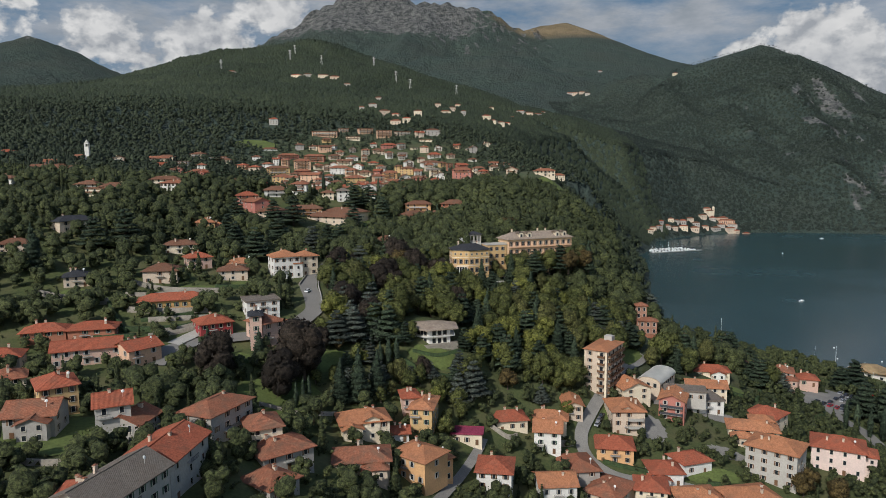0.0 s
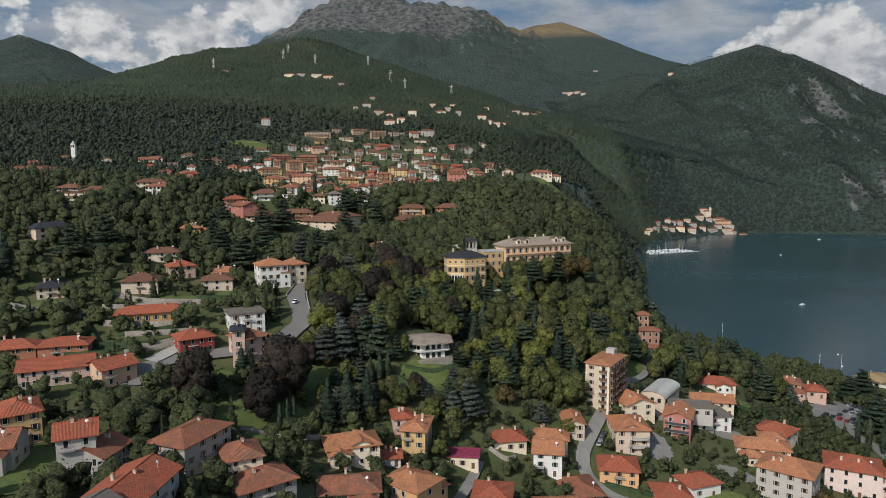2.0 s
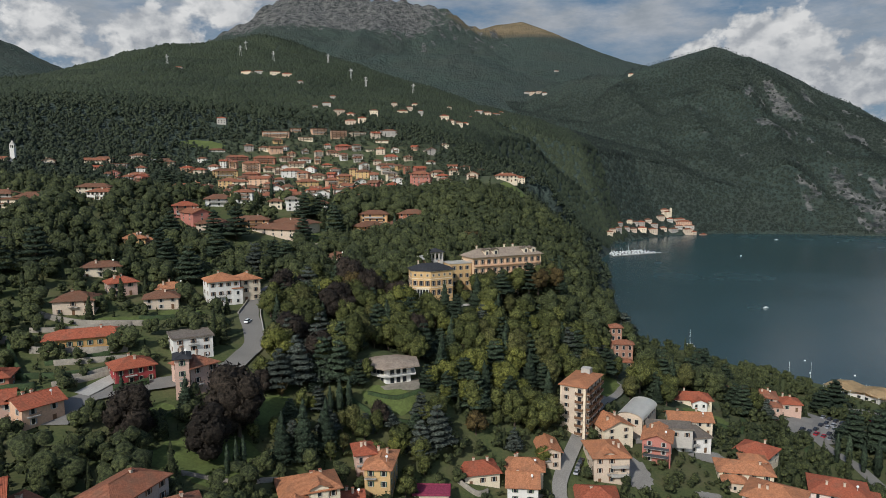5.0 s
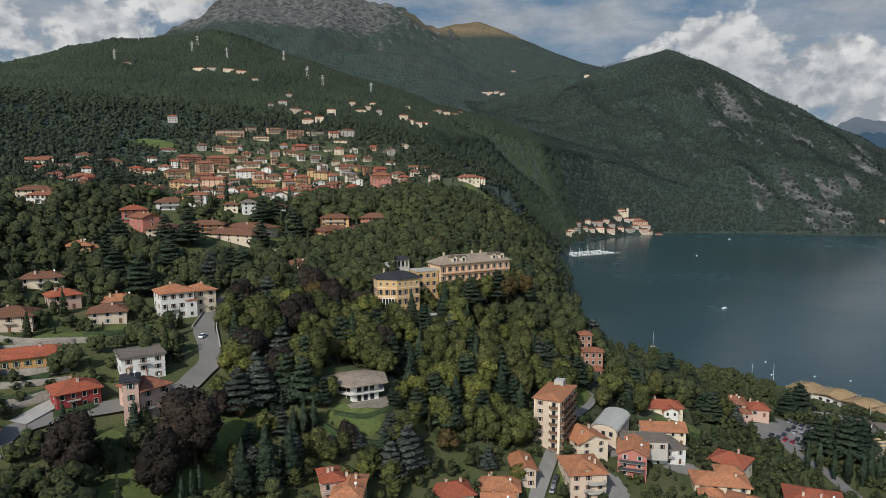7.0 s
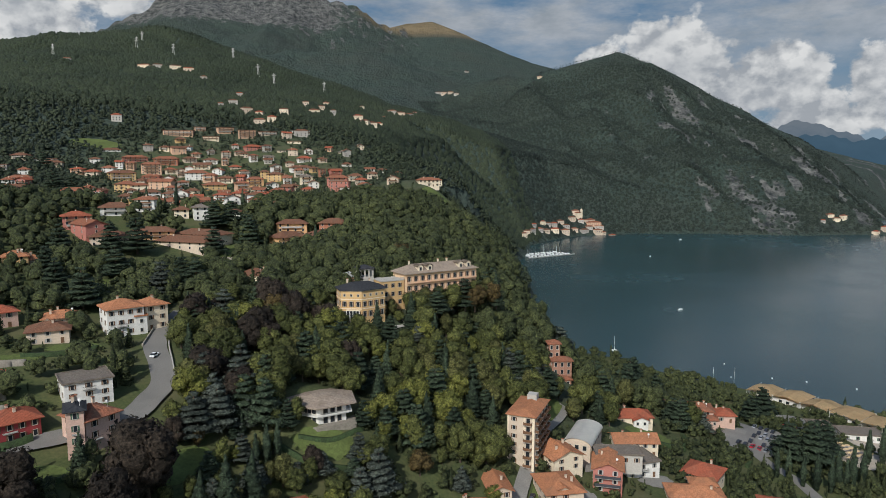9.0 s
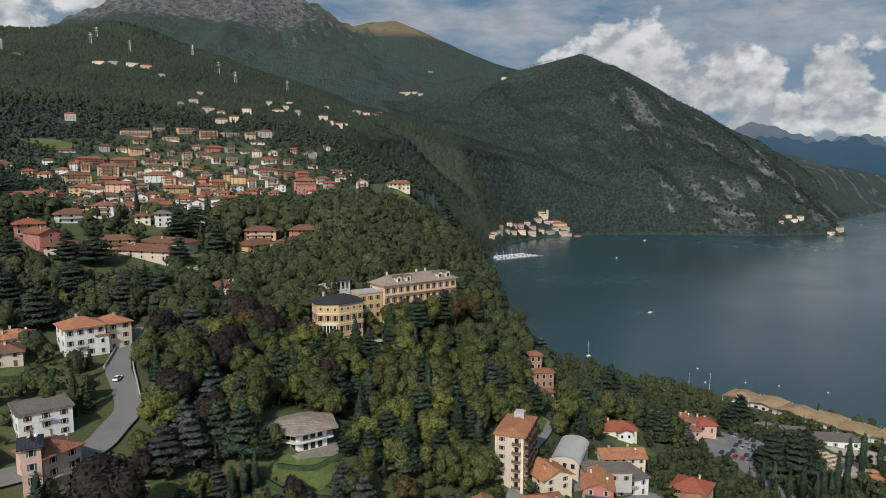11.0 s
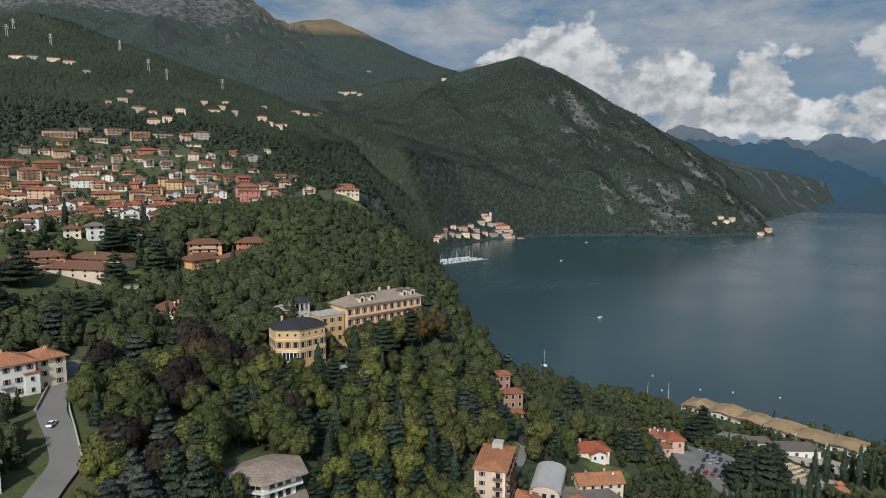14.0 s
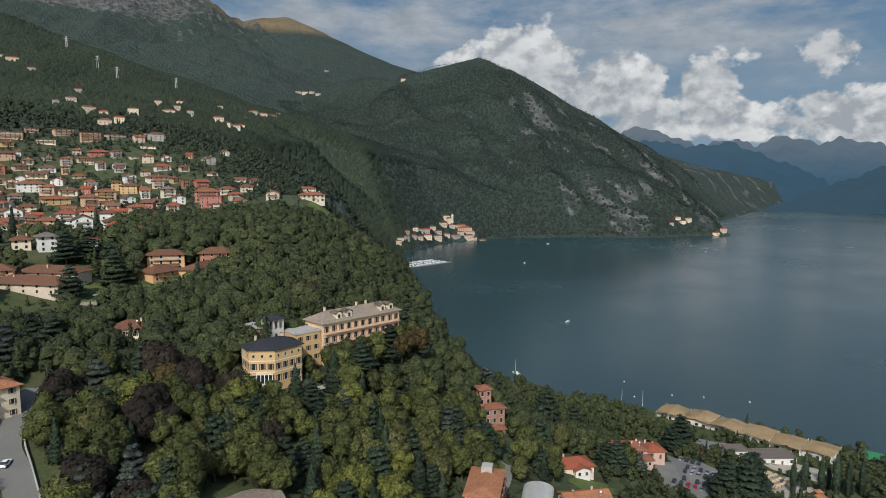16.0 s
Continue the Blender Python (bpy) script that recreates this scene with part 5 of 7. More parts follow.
def garden_pavilion():
    """The low modern house with the broad many-sided roof."""
    e = thing("modern_villa", -4.5, 276.5, 64.9, 8, "low white modern villa with broad many-sided grey-brown roof", "villa")
    FOOTPRINTS.append((-4.5, 276.5, 12))
    plan = [(-9.6, 4.0), (-8.8, -3.2), (-2.6, -8.8), (9.0, -6.6), (9.8, 4.0), (4.0, 8.0), (-5, 8.0)]
    bm = bmesh.new()
    prism(bm, [(x * 1.14, y * 1.12) for x, y in plan], -6, 0)
    part("terrace", bm, "stone", e, "pale stone terrace wall")
    bm = bmesh.new()
    prism(bm, [(x * 0.8, y * 0.8) for x, y in plan], 0, 6.4)
    part("wall", bm, "plaster_white", e)
    bm = bmesh.new()
    prism(bm, [(x * 0.98, y * 0.98) for x, y in plan], 2.9, 3.2)
    prism(bm, [(x * 1.0, y * 1.0) for x, y in plan], 3.2, 3.3)
    part("balcony", bm, "plaster_white", e, "white wrap-round balcony slab")
    bm = bmesh.new()
    k = len(plan)
    for i in range(k):
        (ax, ay), (bx, by) = plan[i], plan[(i + 1) % k]
        for s in np.linspace(0, 1, 9)[:-1]:
            x, y = ax + (bx - ax) * s, ay + (by - ay) * s
            box(bm, x * 0.975 - 0.03, y * 0.975 - 0.03, 3.3, x * 0.975 + 0.03, y * 0.975 + 0.03, 4.2)
    part("railing", bm, "trim_white", e)
    bm = bmesh.new()
    base = [bm.verts.new((x * 1.14, y * 1.14, 6.4)) for x, y in plan]
    low = [bm.verts.new((x * 1.14, y * 1.14, 6.0)) for x, y in plan]
    apex = [bm.verts.new((x * 0.3, y * 0.3, 7.7)) for x, y in plan]
    bm.faces.new(low)
    bm.faces.new(apex)
    for i in range(k):
        j = (i + 1) % k
        bm.faces.new((base[i], base[j], apex[j], apex[i]))
        bm.faces.new((low[i], low[j], base[j], base[i]))
    bmesh.ops.recalc_face_normals(bm, faces=bm.faces)
    part("roof", bm, "tiles_villaroof", e)
    for i in (0, 1, 2, 3, 4):
        (ax, ay), (bx, by) = plan[i], plan[i + 1]
        turn = math.degrees(math.atan2(by - ay, bx - ax))
        for s in (0.25, 0.5, 0.75):
            x, y = 0.8 * (ax + (bx - ax) * s), 0.8 * (ay + (by - ay) * s)
            window(e, (x, y, 3.5), turn, 1.5, 2.2, None)
            window(e, (x, y, 0.2), turn, 1.4, 2.0, None)


def vaulted_hall():
    e = thing("vaulted_hall", 98, 298, 39, -36, "workshop hall with a curved pale metal roof", "hall")
    FOOTPRINTS.append((98, 297, 11))
    w, d, h = 10.5, 21, 2.5
    bm = bmesh.new()
    box(bm, -w / 2, -d / 2, -4, w / 2, d / 2, h)
    arc = [(w / 2 * math.cos(a), h + 2.4 * math.sin(a)) for a in np.linspace(0, math.pi, 13)]
    for y in (-d / 2, d / 2 - 0.3):
        fr, bk = [bm.verts.new((p, y, q)) for p, q in arc], [bm.verts.new((p, y + 0.3, q)) for p, q in arc]
        bm.faces.new(fr[::-1])
        bm.faces.new(bk)
        for i in range(12):
            bm.faces.new((fr[i], fr[i + 1], bk[i + 1], bk[i]))
    part("wall", bm, "plaster_beige", e)
    bm = bmesh.new()
    arc = [((w / 2 + 0.4) * math.cos(a), h + 0.1 + 2.7 * math.sin(a)) for a in np.linspace(0, math.pi, 17)]
    ys = np.linspace(-d / 2 - 0.5, d / 2 + 0.5, 8)
    rows = [[bm.verts.new((p, y, q)) for p, q in arc] for y in ys]
    for j in range(7):
        for i in range(16):
            bm.faces.new((rows[j][i], rows[j][i + 1], rows[j + 1][i + 1], rows[j + 1][i]))
    bmesh.ops.solidify(bm, geom=bm.faces[:], thickness=0.15)
    part("roof", bm, "trim_white", e, "curved white sheet roof")
    for s in (-8, -5, -2, 1, 4, 7):
        window(e, (w / 2, s, 0.7), 90, 1.6, 1.5, None)
    for s in (-3, 0, 3):
        window(e, (s, -d / 2, 0.8), 0, 1.4, 1.8, None)


def brick_tower():
    e = thing("brick_tower", 112, 362, 40.5, -10, "old brick tower house with arched openings and tiled roofs", "tower")
    FOOTPRINTS.append((112, 362, 7))
    for name, x, y, w, d, h in (("tower", -2.2, 1.5, 5.6, 5.6, 21.5), ("middle_block", 1.0, -2.4, 9.4, 5.6, 14.0), ("loggia", 0.2, -7.4, 9.0, 4.2, 6.0)):
        bm = bmesh.new()
        box(bm, x - w / 2, y - d / 2, -6, x + w / 2, y + d / 2, h)
        blk = part(name, bm, "brickwork", e)
        bm = bmesh.new()
        roof_shape(bm, "hip", w, d, h, 0.8, 0.45)
        bmesh.ops.recalc_face_normals(bm, faces=bm.faces)
        part("roof", bm, "tiles_old", blk).location = (x, y, 0)
        for z in np.arange(h - 3.0, max(h - 8.0, 1.0), -3.6):
            for i in range(2 if w < 6 else 3):
                window(blk, (x - w / 2 + w * (i + 0.5) / (2 if w < 6 else 3), y - d / 2, float(z)), 0, 1.1, 1.9, None, True)
            window(blk, (x - w / 2, y, float(z)), -90, 1.0, 1.8, None, True)


def lido():
    """Long awnings on posts above the shore, with a white hall behind."""
    line = [(273, 430), (281, 415), (288, 399), (294, 383), (300, 367), (307, 352), (313, 337)]
    for i, ((ax, ay), (bx, by)) in enumerate(zip(line, line[1:])):
        L, rot = math.hypot(bx - ax, by - ay), math.degrees(math.atan2(by - ay, bx - ax))
        z0 = max(2.0, ground((ax + bx) / 2, (ay + by) / 2))
        e = thing("lido_pavilion", (ax + bx) / 2, (ay + by) / 2, z0, rot, "white lido pavilion under a broad straw-coloured awning roof", "pavilion", "pavilions along the shore")
        FOOTPRINTS.append(((ax + bx) / 2, (ay + by) / 2, 12))
        bm = bmesh.new()
        box(bm, -L / 2 + 0.3, -7, -3, L / 2 - 0.3, 4, 3.6)
        part("wall", bm, "plaster_white", e)
        bm = bmesh.new()
        rows = []
        tilt = 0.5 * math.sin(i * 2.4)
        for j, y in enumerate(np.linspace(-10, 9.5, 9)):
            rows.append([bm.verts.new((x, y + (0.8 if i % 2 else -0.6), 5.0 + (2.3 if i < 3 else 0.9) * (1 - abs(2 * x / L)) * (1 - 0.35 * abs(y / 10)) - 0.05 * abs(y) + tilt * y * 0.06)) for x in np.linspace(-L / 2 + 0.1, L / 2 - 0.1, 9)])
        for j in range(8):
            for k in range(8):
                bm.faces.new((rows[j][k], rows[j][k + 1], rows[j + 1][k + 1], rows[j + 1][k]))
        bmesh.ops.solidify(bm, geom=bm.faces[:], thickness=0.2)
        part("awning", bm, "thatch", e, "sun-bleached straw-coloured awning")
        for x in (-L / 2 + 0.6, 0, L / 2 - 0.6):
            for y in (-9.4, 9.6):
                def post(bm):
                    box(bm, -0.12, -0.12, -4, 0.12, 0.12, 5.2)
                part("post", shared("lido_post", post, "trim_white"), None, e).location = (x, y, 0)
        for s in (-4.5, 0, 4.5):
            window(e, (s, -7, 1.0), 0, 2.0, 1.6, None)
    for x, y, w, d, t in [(273, 345, 20, 11, -22), (258, 356, 11, 8, -22)]:
        house(x, y, ground(x, y), w, d, 3.6, t, "flat", "white", "greyroof", 1, 4, 1)


yellow_villa()
belvedere()
long_wing()
link_block()
apartment_block()
garden_pavilion()
vaulted_hall()
brick_tower()
lido()

house(106, 284, 36.5, 17, 8, 4.0, -14, 'flat', 'greywall', 'greyroof', 1, 4, 1)
CLEARINGS += [(-32, 386, 11, 9, 0), (108, 346, 9, 15, 0), (14, 328, 13, 9, 0), (-45, 462, 52, 17, 0), (184, 350, 24, 10, -20), (150, 341, 14, 7, 0), (137, 322, 16, 8, 0), (212, 378, 14, 9, 0), (104, 668, 18, 14, 0)]
# ---- houses of the town and the hillside ---------------------------------------------------
house(-87.0, 171.1, 66.1, 8.3, 10.0, 10.0, 26, 'gable', 'greywall', 'red', 3, 2, 2)
house(-82.6, 172.1, 64.9, 10.0, 10.0, 6.0, 82, 'gable', 'grey', 'old', 2, 2, 2)
house(-64.5, 184.8, 60.8, 17.5, 11.2, 9.0, 68, 'hip', 'grey', 'old', 3, 4, 2)
house(-51.5, 184.1, 57.0, 9.1, 11.2, 8.0, 26, 'hip', 'cream', 'old', 3, 2, 2)
house(-45.4, 179.1, 54.6, 14.5, 12.5, 5.5, 37, 'hip', 'grey', 'old', 2, 3, 1)
house(-43.7, 161.4, 55.0, 9.5, 11.2, 4.0, 55, 'hip', 'grey', 'old', 1, 2, 1)
house(-67.7, 129.9, 62.9, 20.8, 12.5, 10.0, 75, 'gable', 'greywall', 'greyroof', 3, 6, 2)
house(-65.0, 150.2, 61.9, 18.4, 12.5, 10.0, 84, 'gable', 'greywall', 'red', 3, 3, 2)
# grey wall colour stands in for the shade on this house
e = house(-106.7, 170.0, 67.9, 12.0, 11.2, 6.2, 13, 'gable', 'grey', 'old', 2, 3, 2)
wing(e, 1.5, -6.0, 7.0, 5.0, 5.0, 0, 'gable_front', 'grey', 'old', 2, 2)
house(-111.7, 187.9, 66.9, 9.7, 12.5, 9.0, 37, 'hip', 'yellow', 'red', 3, 3, 2)
house(-125.1, 231.2, 69.2, 21.4, 11.2, 6.0, 23, 'gable', 'pink', 'red', 2, 7, 1)
house(-108.2, 232.5, 68.7, 11.6, 11.2, 6.0, 51, 'gable', 'peach', 'red', 2, 2, 2)
house(-148.4, 246.0, 72.8, 14.7, 10.0, 5.0, 20, 'hip', 'brickred', 'red', 2, 4, 1)
house(-132.2, 249.6, 72.8, 15.9, 10.0, 5.0, 15, 'hip', 'brickred', 'red', 2, 4, 1)
house(-90.7, 260.0, 71.6, 12.2, 11.2, 6.0, 34, 'hip', 'darkred', 'red', 2, 4, 2)
house(-114.9, 281.6, 78.5, 26.0, 10.0, 4.2, 20, 'hip', 'ochre', 'red', 1, 8, 2)
house(-129.7, 307.9, 85.4, 14.7, 12.5, 6.0, 12, 'hip', 'beige', 'brown', 2, 3, 2)
house(-136.9, 348.9, 93.8, 16.8, 10.0, 5.0, 17, 'hip', 'cream', 'brown', 2, 3, 1)
house(-120.7, 328.8, 88.7, 11.1, 10.0, 6.0, 33, 'hip', 'pink', 'red', 2, 2, 2)
house(-101.1, 334.4, 87.0, 12.6, 10.0, 4.0, 19, 'hip', 'cream', 'orange', 1, 3, 1)
house(-100.6, 320.1, 84.5, 13.3, 11.2, 5.0, 15, 'hip', 'beige', 'brown', 2, 3, 1)
e = house(-78.5, 330.7, 83.7, 13.0, 12.5, 11.0, 27, 'hip', 'white', 'orange', 3, 4, 2)
wing(e, 5.4, -3.5, 4.2, 6.0, 7.0, 0, 'flat', 'white', 'orange', 1, 2)
house(-69.2, 337.0, 84.2, 8.7, 11.2, 10.0, 33, 'hip', 'cream', 'orange', 3, 2, 2)
house(-161.5, 293.4, 86.1, 9.9, 11.2, 5.0, 25, 'hip', 'beige', 'slate', 2, 3, 1)
house(-76.8, 279.0, 74.5, 13.4, 12.5, 8.0, 26, 'flat', 'white', 'greyroof', 3, 3, 2)
house(-71.7, 252.8, 67.8, 4.3, 7.5, 14.0, 17, 'hip', 'pink', 'slate', 4, 1, 1)
house(-69.4, 258.4, 68.5, 10.3, 11.2, 9.5, 49, 'hip', 'pink', 'old', 3, 2, 2)
house(-193.9, 352.4, 105.4, 19.4, 11.2, 6.0, 55, 'hip', 'beige', 'slate', 2, 3, 1)
house(-142.3, 402.8, 100.5, 10.4, 10.0, 6.0, 21, 'hip', 'yellow', 'orange', 2, 2, 1)
house(-136.5, 409.1, 100.1, 7.0, 10.0, 4.0, 37, 'hip', 'cream', 'orange', 1, 2, 1)
house(-128.5, 466.2, 108.1, 20.6, 11.2, 8.0, -52, 'gable', 'redwash', 'old', 3, 2, 1)
house(-116.1, 459.7, 104.0, 17.7, 12.5, 6.0, 4, 'hip', 'beige', 'brown', 2, 4, 1, True)
house(-75.9, 467.2, 100.6, 35.4, 13.8, 5.0, -32, 'hip', 'beige', 'brown', 2, 5, 1, True)
house(-69.3, 485.1, 102.9, 31.4, 12.5, 5.0, -32, 'hip', 'cream', 'brown', 2, 4, 1, True)
house(-20.3, 487.6, 100.1, 18.0, 12.5, 5.0, 34, 'hip', 'orangewall', 'brown', 2, 4, 1, True)
house(0.2, 485.4, 101.1, 23.7, 12.5, 5.0, 54, 'hip', 'orangewall', 'brown', 2, 3, 1, True)
house(-33.3, 398.7, 91.4, 13.8, 11.2, 4.0, -25, 'hip', 'cream', 'brown', 1, 3, 1)
e = house(-26.7, 215.9, 47.9, 16.0, 11.2, 6.5, 17, 'hip', 'cream', 'orange', 2, 4, 1)
wing(e, -4.6, -5.6, 6.2, 5.5, 5.4, 0, 'gable_front', 'cream', 'orange', 1, 2)
wing(e, 2.2, -2.0, 5.0, 8.0, 7.4, 0, 'gable_front', 'cream', 'orange', 1, 2)
house(-6.5, 232.1, 43.5, 7.8, 13.8, 10.0, -9, 'hip', 'yellow', 'orange', 3, 2, 3)
house(-12.1, 236.7, 47.2, 5.9, 8.8, 8.0, 11, 'hip', 'pink', 'red', 2, 2, 1)
house(-14.7, 220.6, 44.5, 5.7, 6.2, 3.2, 9, 'gable', 'white', 'red', 1, 2, 1)
house(-7.3, 200.7, 40.7, 13.6, 11.2, 8.0, -38, 'hip', 'orangewall', 'orange', 2, 4, 1)
house(-4.4, 206.9, 36.6, 10.8, 11.2, 8.0, 37, 'hip', 'orangewall', 'orange', 2, 3, 1)
e = house(-24.3, 192.4, 46.5, 16.3, 11.2, 5.0, 7, 'hip', 'beige', 'old', 2, 4, 1)
wing(e, 3.8, -6.0, 7.0, 4.5, 3.6, 0, 'hip', 'beige', 'old', 2)
house(9.0, 232.9, 38.2, 10.7, 6.2, 4.0, -6, 'flat', 'cream', 'magenta', 1, 3, 1)
house(17.5, 213.2, 29.1, 11.3, 12.5, 9.5, -9, 'hip', 'white', 'red', 3, 3, 2)
house(25.8, 249.4, 37.3, 11.8, 10.0, 4.5, 8, 'hip', 'cream', 'red', 1, 3, 1)
house(41.9, 255.2, 35.4, 14.1, 10.0, 4.5, -11, 'hip', 'cream', 'orange', 1, 3, 1)
house(39.9, 244.3, 30.9, 9.9, 11.2, 8.5, -10, 'gable', 'white', 'orange', 3, 2, 2)
house(52.6, 264.4, 35.9, 7.2, 12.5, 6.5, -1, 'gable_front', 'beige', 'orange', 2, 2, 2)
house(38.5, 218.8, 22.7, 12.4, 11.2, 8.0, 3, 'gable', 'white', 'orange', 2, 3, 2)
house(49.0, 234.1, 23.7, 11.9, 15.0, 6.0, 8, 'hip', 'grey', 'old', 2, 2, 2)
house(58.3, 222.1, 20.2, 11.9, 16.2, 6.0, -38, 'hip', 'beige', 'old', 2, 3, 1)
house(81.9, 281.7, 35.3, 12.4, 11.2, 8.0, 13, 'gable_front', 'cream', 'orange', 3, 2, 2)
e = house(74.0, 263.2, 30.9, 12.7, 15.0, 10.0, -1, 'hip', 'beige', 'orange', 3, 3, 3)
for z in (3.2, 6.4):
    balcony(e, (2.6, -7.5, z), 0, 6.0, 1.5, True)
wing(e, -0.5, -4.6, 3.4, 4.5, 11.0, 0, 'gable_front', 'beige', 'orange', 1, 4)
e = house(98.8, 277.0, 30.9, 10.3, 13.8, 9.0, -25, 'gable_front', 'redwash', 'orange', 3, 2, 2)
for z in (3.1, 6.1):
    balcony(e, (0, -6.9, z), 0, 9.0, 1.6, True, "iron")
house(115.5, 288.4, 29.2, 14.3, 12.5, 6.0, 5, 'flat', 'white', 'greyroof', 2, 3, 2)
house(123.0, 303.8, 30.1, 17.5, 10.0, 6.0, -12, 'gable', 'cream', 'orange', 2, 5, 2)
house(65.7, 246.3, 26.2, 13.4, 12.5, 6.0, -10, 'hip', 'orangewall', 'red', 2, 3, 2)
e = house(81.3, 235.9, 22.0, 11.2, 11.2, 5.0, -1, 'hip', 'white', 'red', 1, 3, 1)
wing(e, -3, -5.5, 6.5, 5.0, 3.4, 0, 'gable_front', 'white', 'red', 2)
house(93.2, 242.0, 23.0, 12.1, 10.0, 5.0, 18, 'hip', 'white', 'red', 1, 2, 2)
house(142.2, 283.0, 24.7, 12.8, 12.5, 5.5, -49, 'hip', 'cream', 'red', 2, 3, 2)
e = house(128.0, 266.5, 24.6, 18.9, 11.2, 6.0, -18, 'hip', 'cream', 'orange', 2, 4, 1)
wing(e, -4.5, -7.5, 8.0, 6.0, 4.2, 0, 'hip', 'beige', 'orange', 3)
wing(e, 4, 5.5, 9.0, 6.0, 7.6, 0, 'hip', 'cream', 'orange', 3)
house(124.3, 239.1, 21.2, 17.5, 15.0, 13.0, -40, 'hip', 'greywall', 'orange', 4, 4, 3)
e = house(153.9, 250.0, 19.8, 17.8, 15.0, 10.0, -29, 'hip', 'palepink', 'red', 3, 4, 2)
wing(e, 9.5, 1.5, 7, 9, 7.5, 0, 'hip', 'palepink', 'red', 2, 2)
e = house(137.8, 334.5, 30.3, 16.8, 10.0, 4.0, -11, 'hip', 'cream', 'red', 1, 3, 1)
wing(e, 2.5, -5.2, 6.5, 4.0, 3.4, 0, 'gable_front', 'white', 'red', 2)
house(163.0, 359.9, 26.4, 7.5, 6.2, 5.0, -1, 'hip', 'yellow', 'brown', 2, 1, 1)
e = house(178.5, 347.0, 24.2, 15.2, 11.2, 6.0, -23, 'hip', 'pink', 'old', 2, 3, 1)
wing(e, 4, -7.5, 10.0, 6.0, 3.4, 0, 'hip', 'pink', 'old', 3)
house(197.5, 352.0, 20.2, 9.1, 10.0, 4.0, -16, 'hip', 'pink', 'red', 1, 2, 1)
house(105.4, 218.1, 18.0, 17.0, 13.8, 7.0, 10, 'hip', 'cream', 'orange', 2, 3, 2)
house(88.1, 219.8, 17.9, 14.8, 13.8, 6.0, 5, 'hip', 'cream', 'orange', 2, 3, 2)
house(-72.2, 124.9, 64.9, 6.4, 12.5, 8.0, 9, 'hip', 'beige', 'red', 2, 3, 2)
house(-184.6, 784.6, 122.5, 19.3, 15.0, 9.0, -11, 'hip', 'yellow', 'old', 3, 4, 2)
house(23.4, 699.8, 126.0, 17.5, 13.8, 9.0, -12, 'flat', 'redwash', 'old', 3, 4, 2)
house(-195.0, 493.4, 122.7, 18.0, 11.2, 6.0, -9, 'hip', 'white', 'old', 2, 6, 1)
house(-135.8, 591.8, 117.8, 9.7, 11.2, 7.0, -9, 'flat', 'yellow', 'greyroof', 2, 2, 1)

house(-150.5, 222.0, 69.5, 14.0, 10.0, 5.0, 20, 'hip', 'beige', 'red', 2, 3, 1)
house(-137.0, 205.0, 67.6, 10.0, 10.0, 5.0, 30, 'hip', 'cream', 'old', 2, 2, 1)
house(-203.0, 318.0, 98.0, 14.0, 10.0, 5.0, 18, 'hip', 'beige', 'brown', 2, 3, 1)
house(73.0, 224.0, 20.8, 10.5, 11.0, 5.5, -14, 'hip', 'cream', 'red', 2, 3, 2)

house(104, 681, ground(104, 676) - 0.2, 20, 10, 6.2, 6, 'hip', 'cream', 'old', 2, 5, 2)
# larger houses that stand out on the slope: place, width, depth, storeys, turn, roof, wall, tiles
for x, y, w, d, f, t, roof_kind, wall, tiles in [(-208, 861, 29, 13, 3, 10, "hip", "yellow", "brown"), (-212, 519, 21, 10, 2, 8, "hip", "cream", "brown"), (-221, 457, 17, 10, 2, 6, "hip", "white", "brown"), (-243, 465, 14, 10, 2, 0, "hip", "grey", "brown"), (-361, 652, 26, 11, 2, 12, "gable", "greywall", "brown"), (-302, 917, 22, 10, 2, 6, "flat", "white", "brown"), (-358, 882, 20, 10, 2, 0, "hip", "cream", "brown"), (-330, 850, 26, 10, 2, 4, "flat", "grey", "brown"),
                                               (23, 738, 20, 11, 3, -12, "hip", "redwash", "old"), (-139, 480, 14, 11, 3, 18, "hip", "redwash", "red"), (-121, 470, 16, 10, 2, 0, "gable", "white", "brown"), (-17, 501, 19, 11, 3, -6, "hip", "orangewall", "brown"), (9, 497, 17, 11, 3, -10, "hip", "brickred", "brown"), (-70, 486, 26, 11, 2, 8, "hip", "beige", "brown"), (-98, 480, 24, 10, 2, 5, "hip", "orangewall", "brown"), (-172, 779, 16, 10, 3, 10, "hip", "cream", "old"), (-186, 905, 22, 11, 4, 6, "hip", "peach", "old"), (-41, 418, 16, 10, 1, -8, "hip", "beige", "brown"), (-193, 362, 19, 12, 2, 14, "hip", "peach", "slate"), (183, 1065, 24, 12, 3, -10, "hip", "cream", "old"), (-278, 775, 20, 10, 2, 8, "hip", "white", "old"), (-255, 700, 18, 10, 2, -6, "gable", "beige", "brown")]:
    if all(math.hypot(x - a, y - b) > w * 0.4 + r * 0.5 for a, b, r in FOOTPRINTS):
        house(x, y, min(ground(x - w / 3, y - d / 2), ground(x + w / 3, y - d / 2)) + 0.4, w, d, f * 3.0, t, roof_kind, wall, tiles, f, max(3, int(w / 4.2)), 1, True, "houses on the slope")

# the village on the slope: terraces of houses with broad eaves and long balconies
SPOTS = []


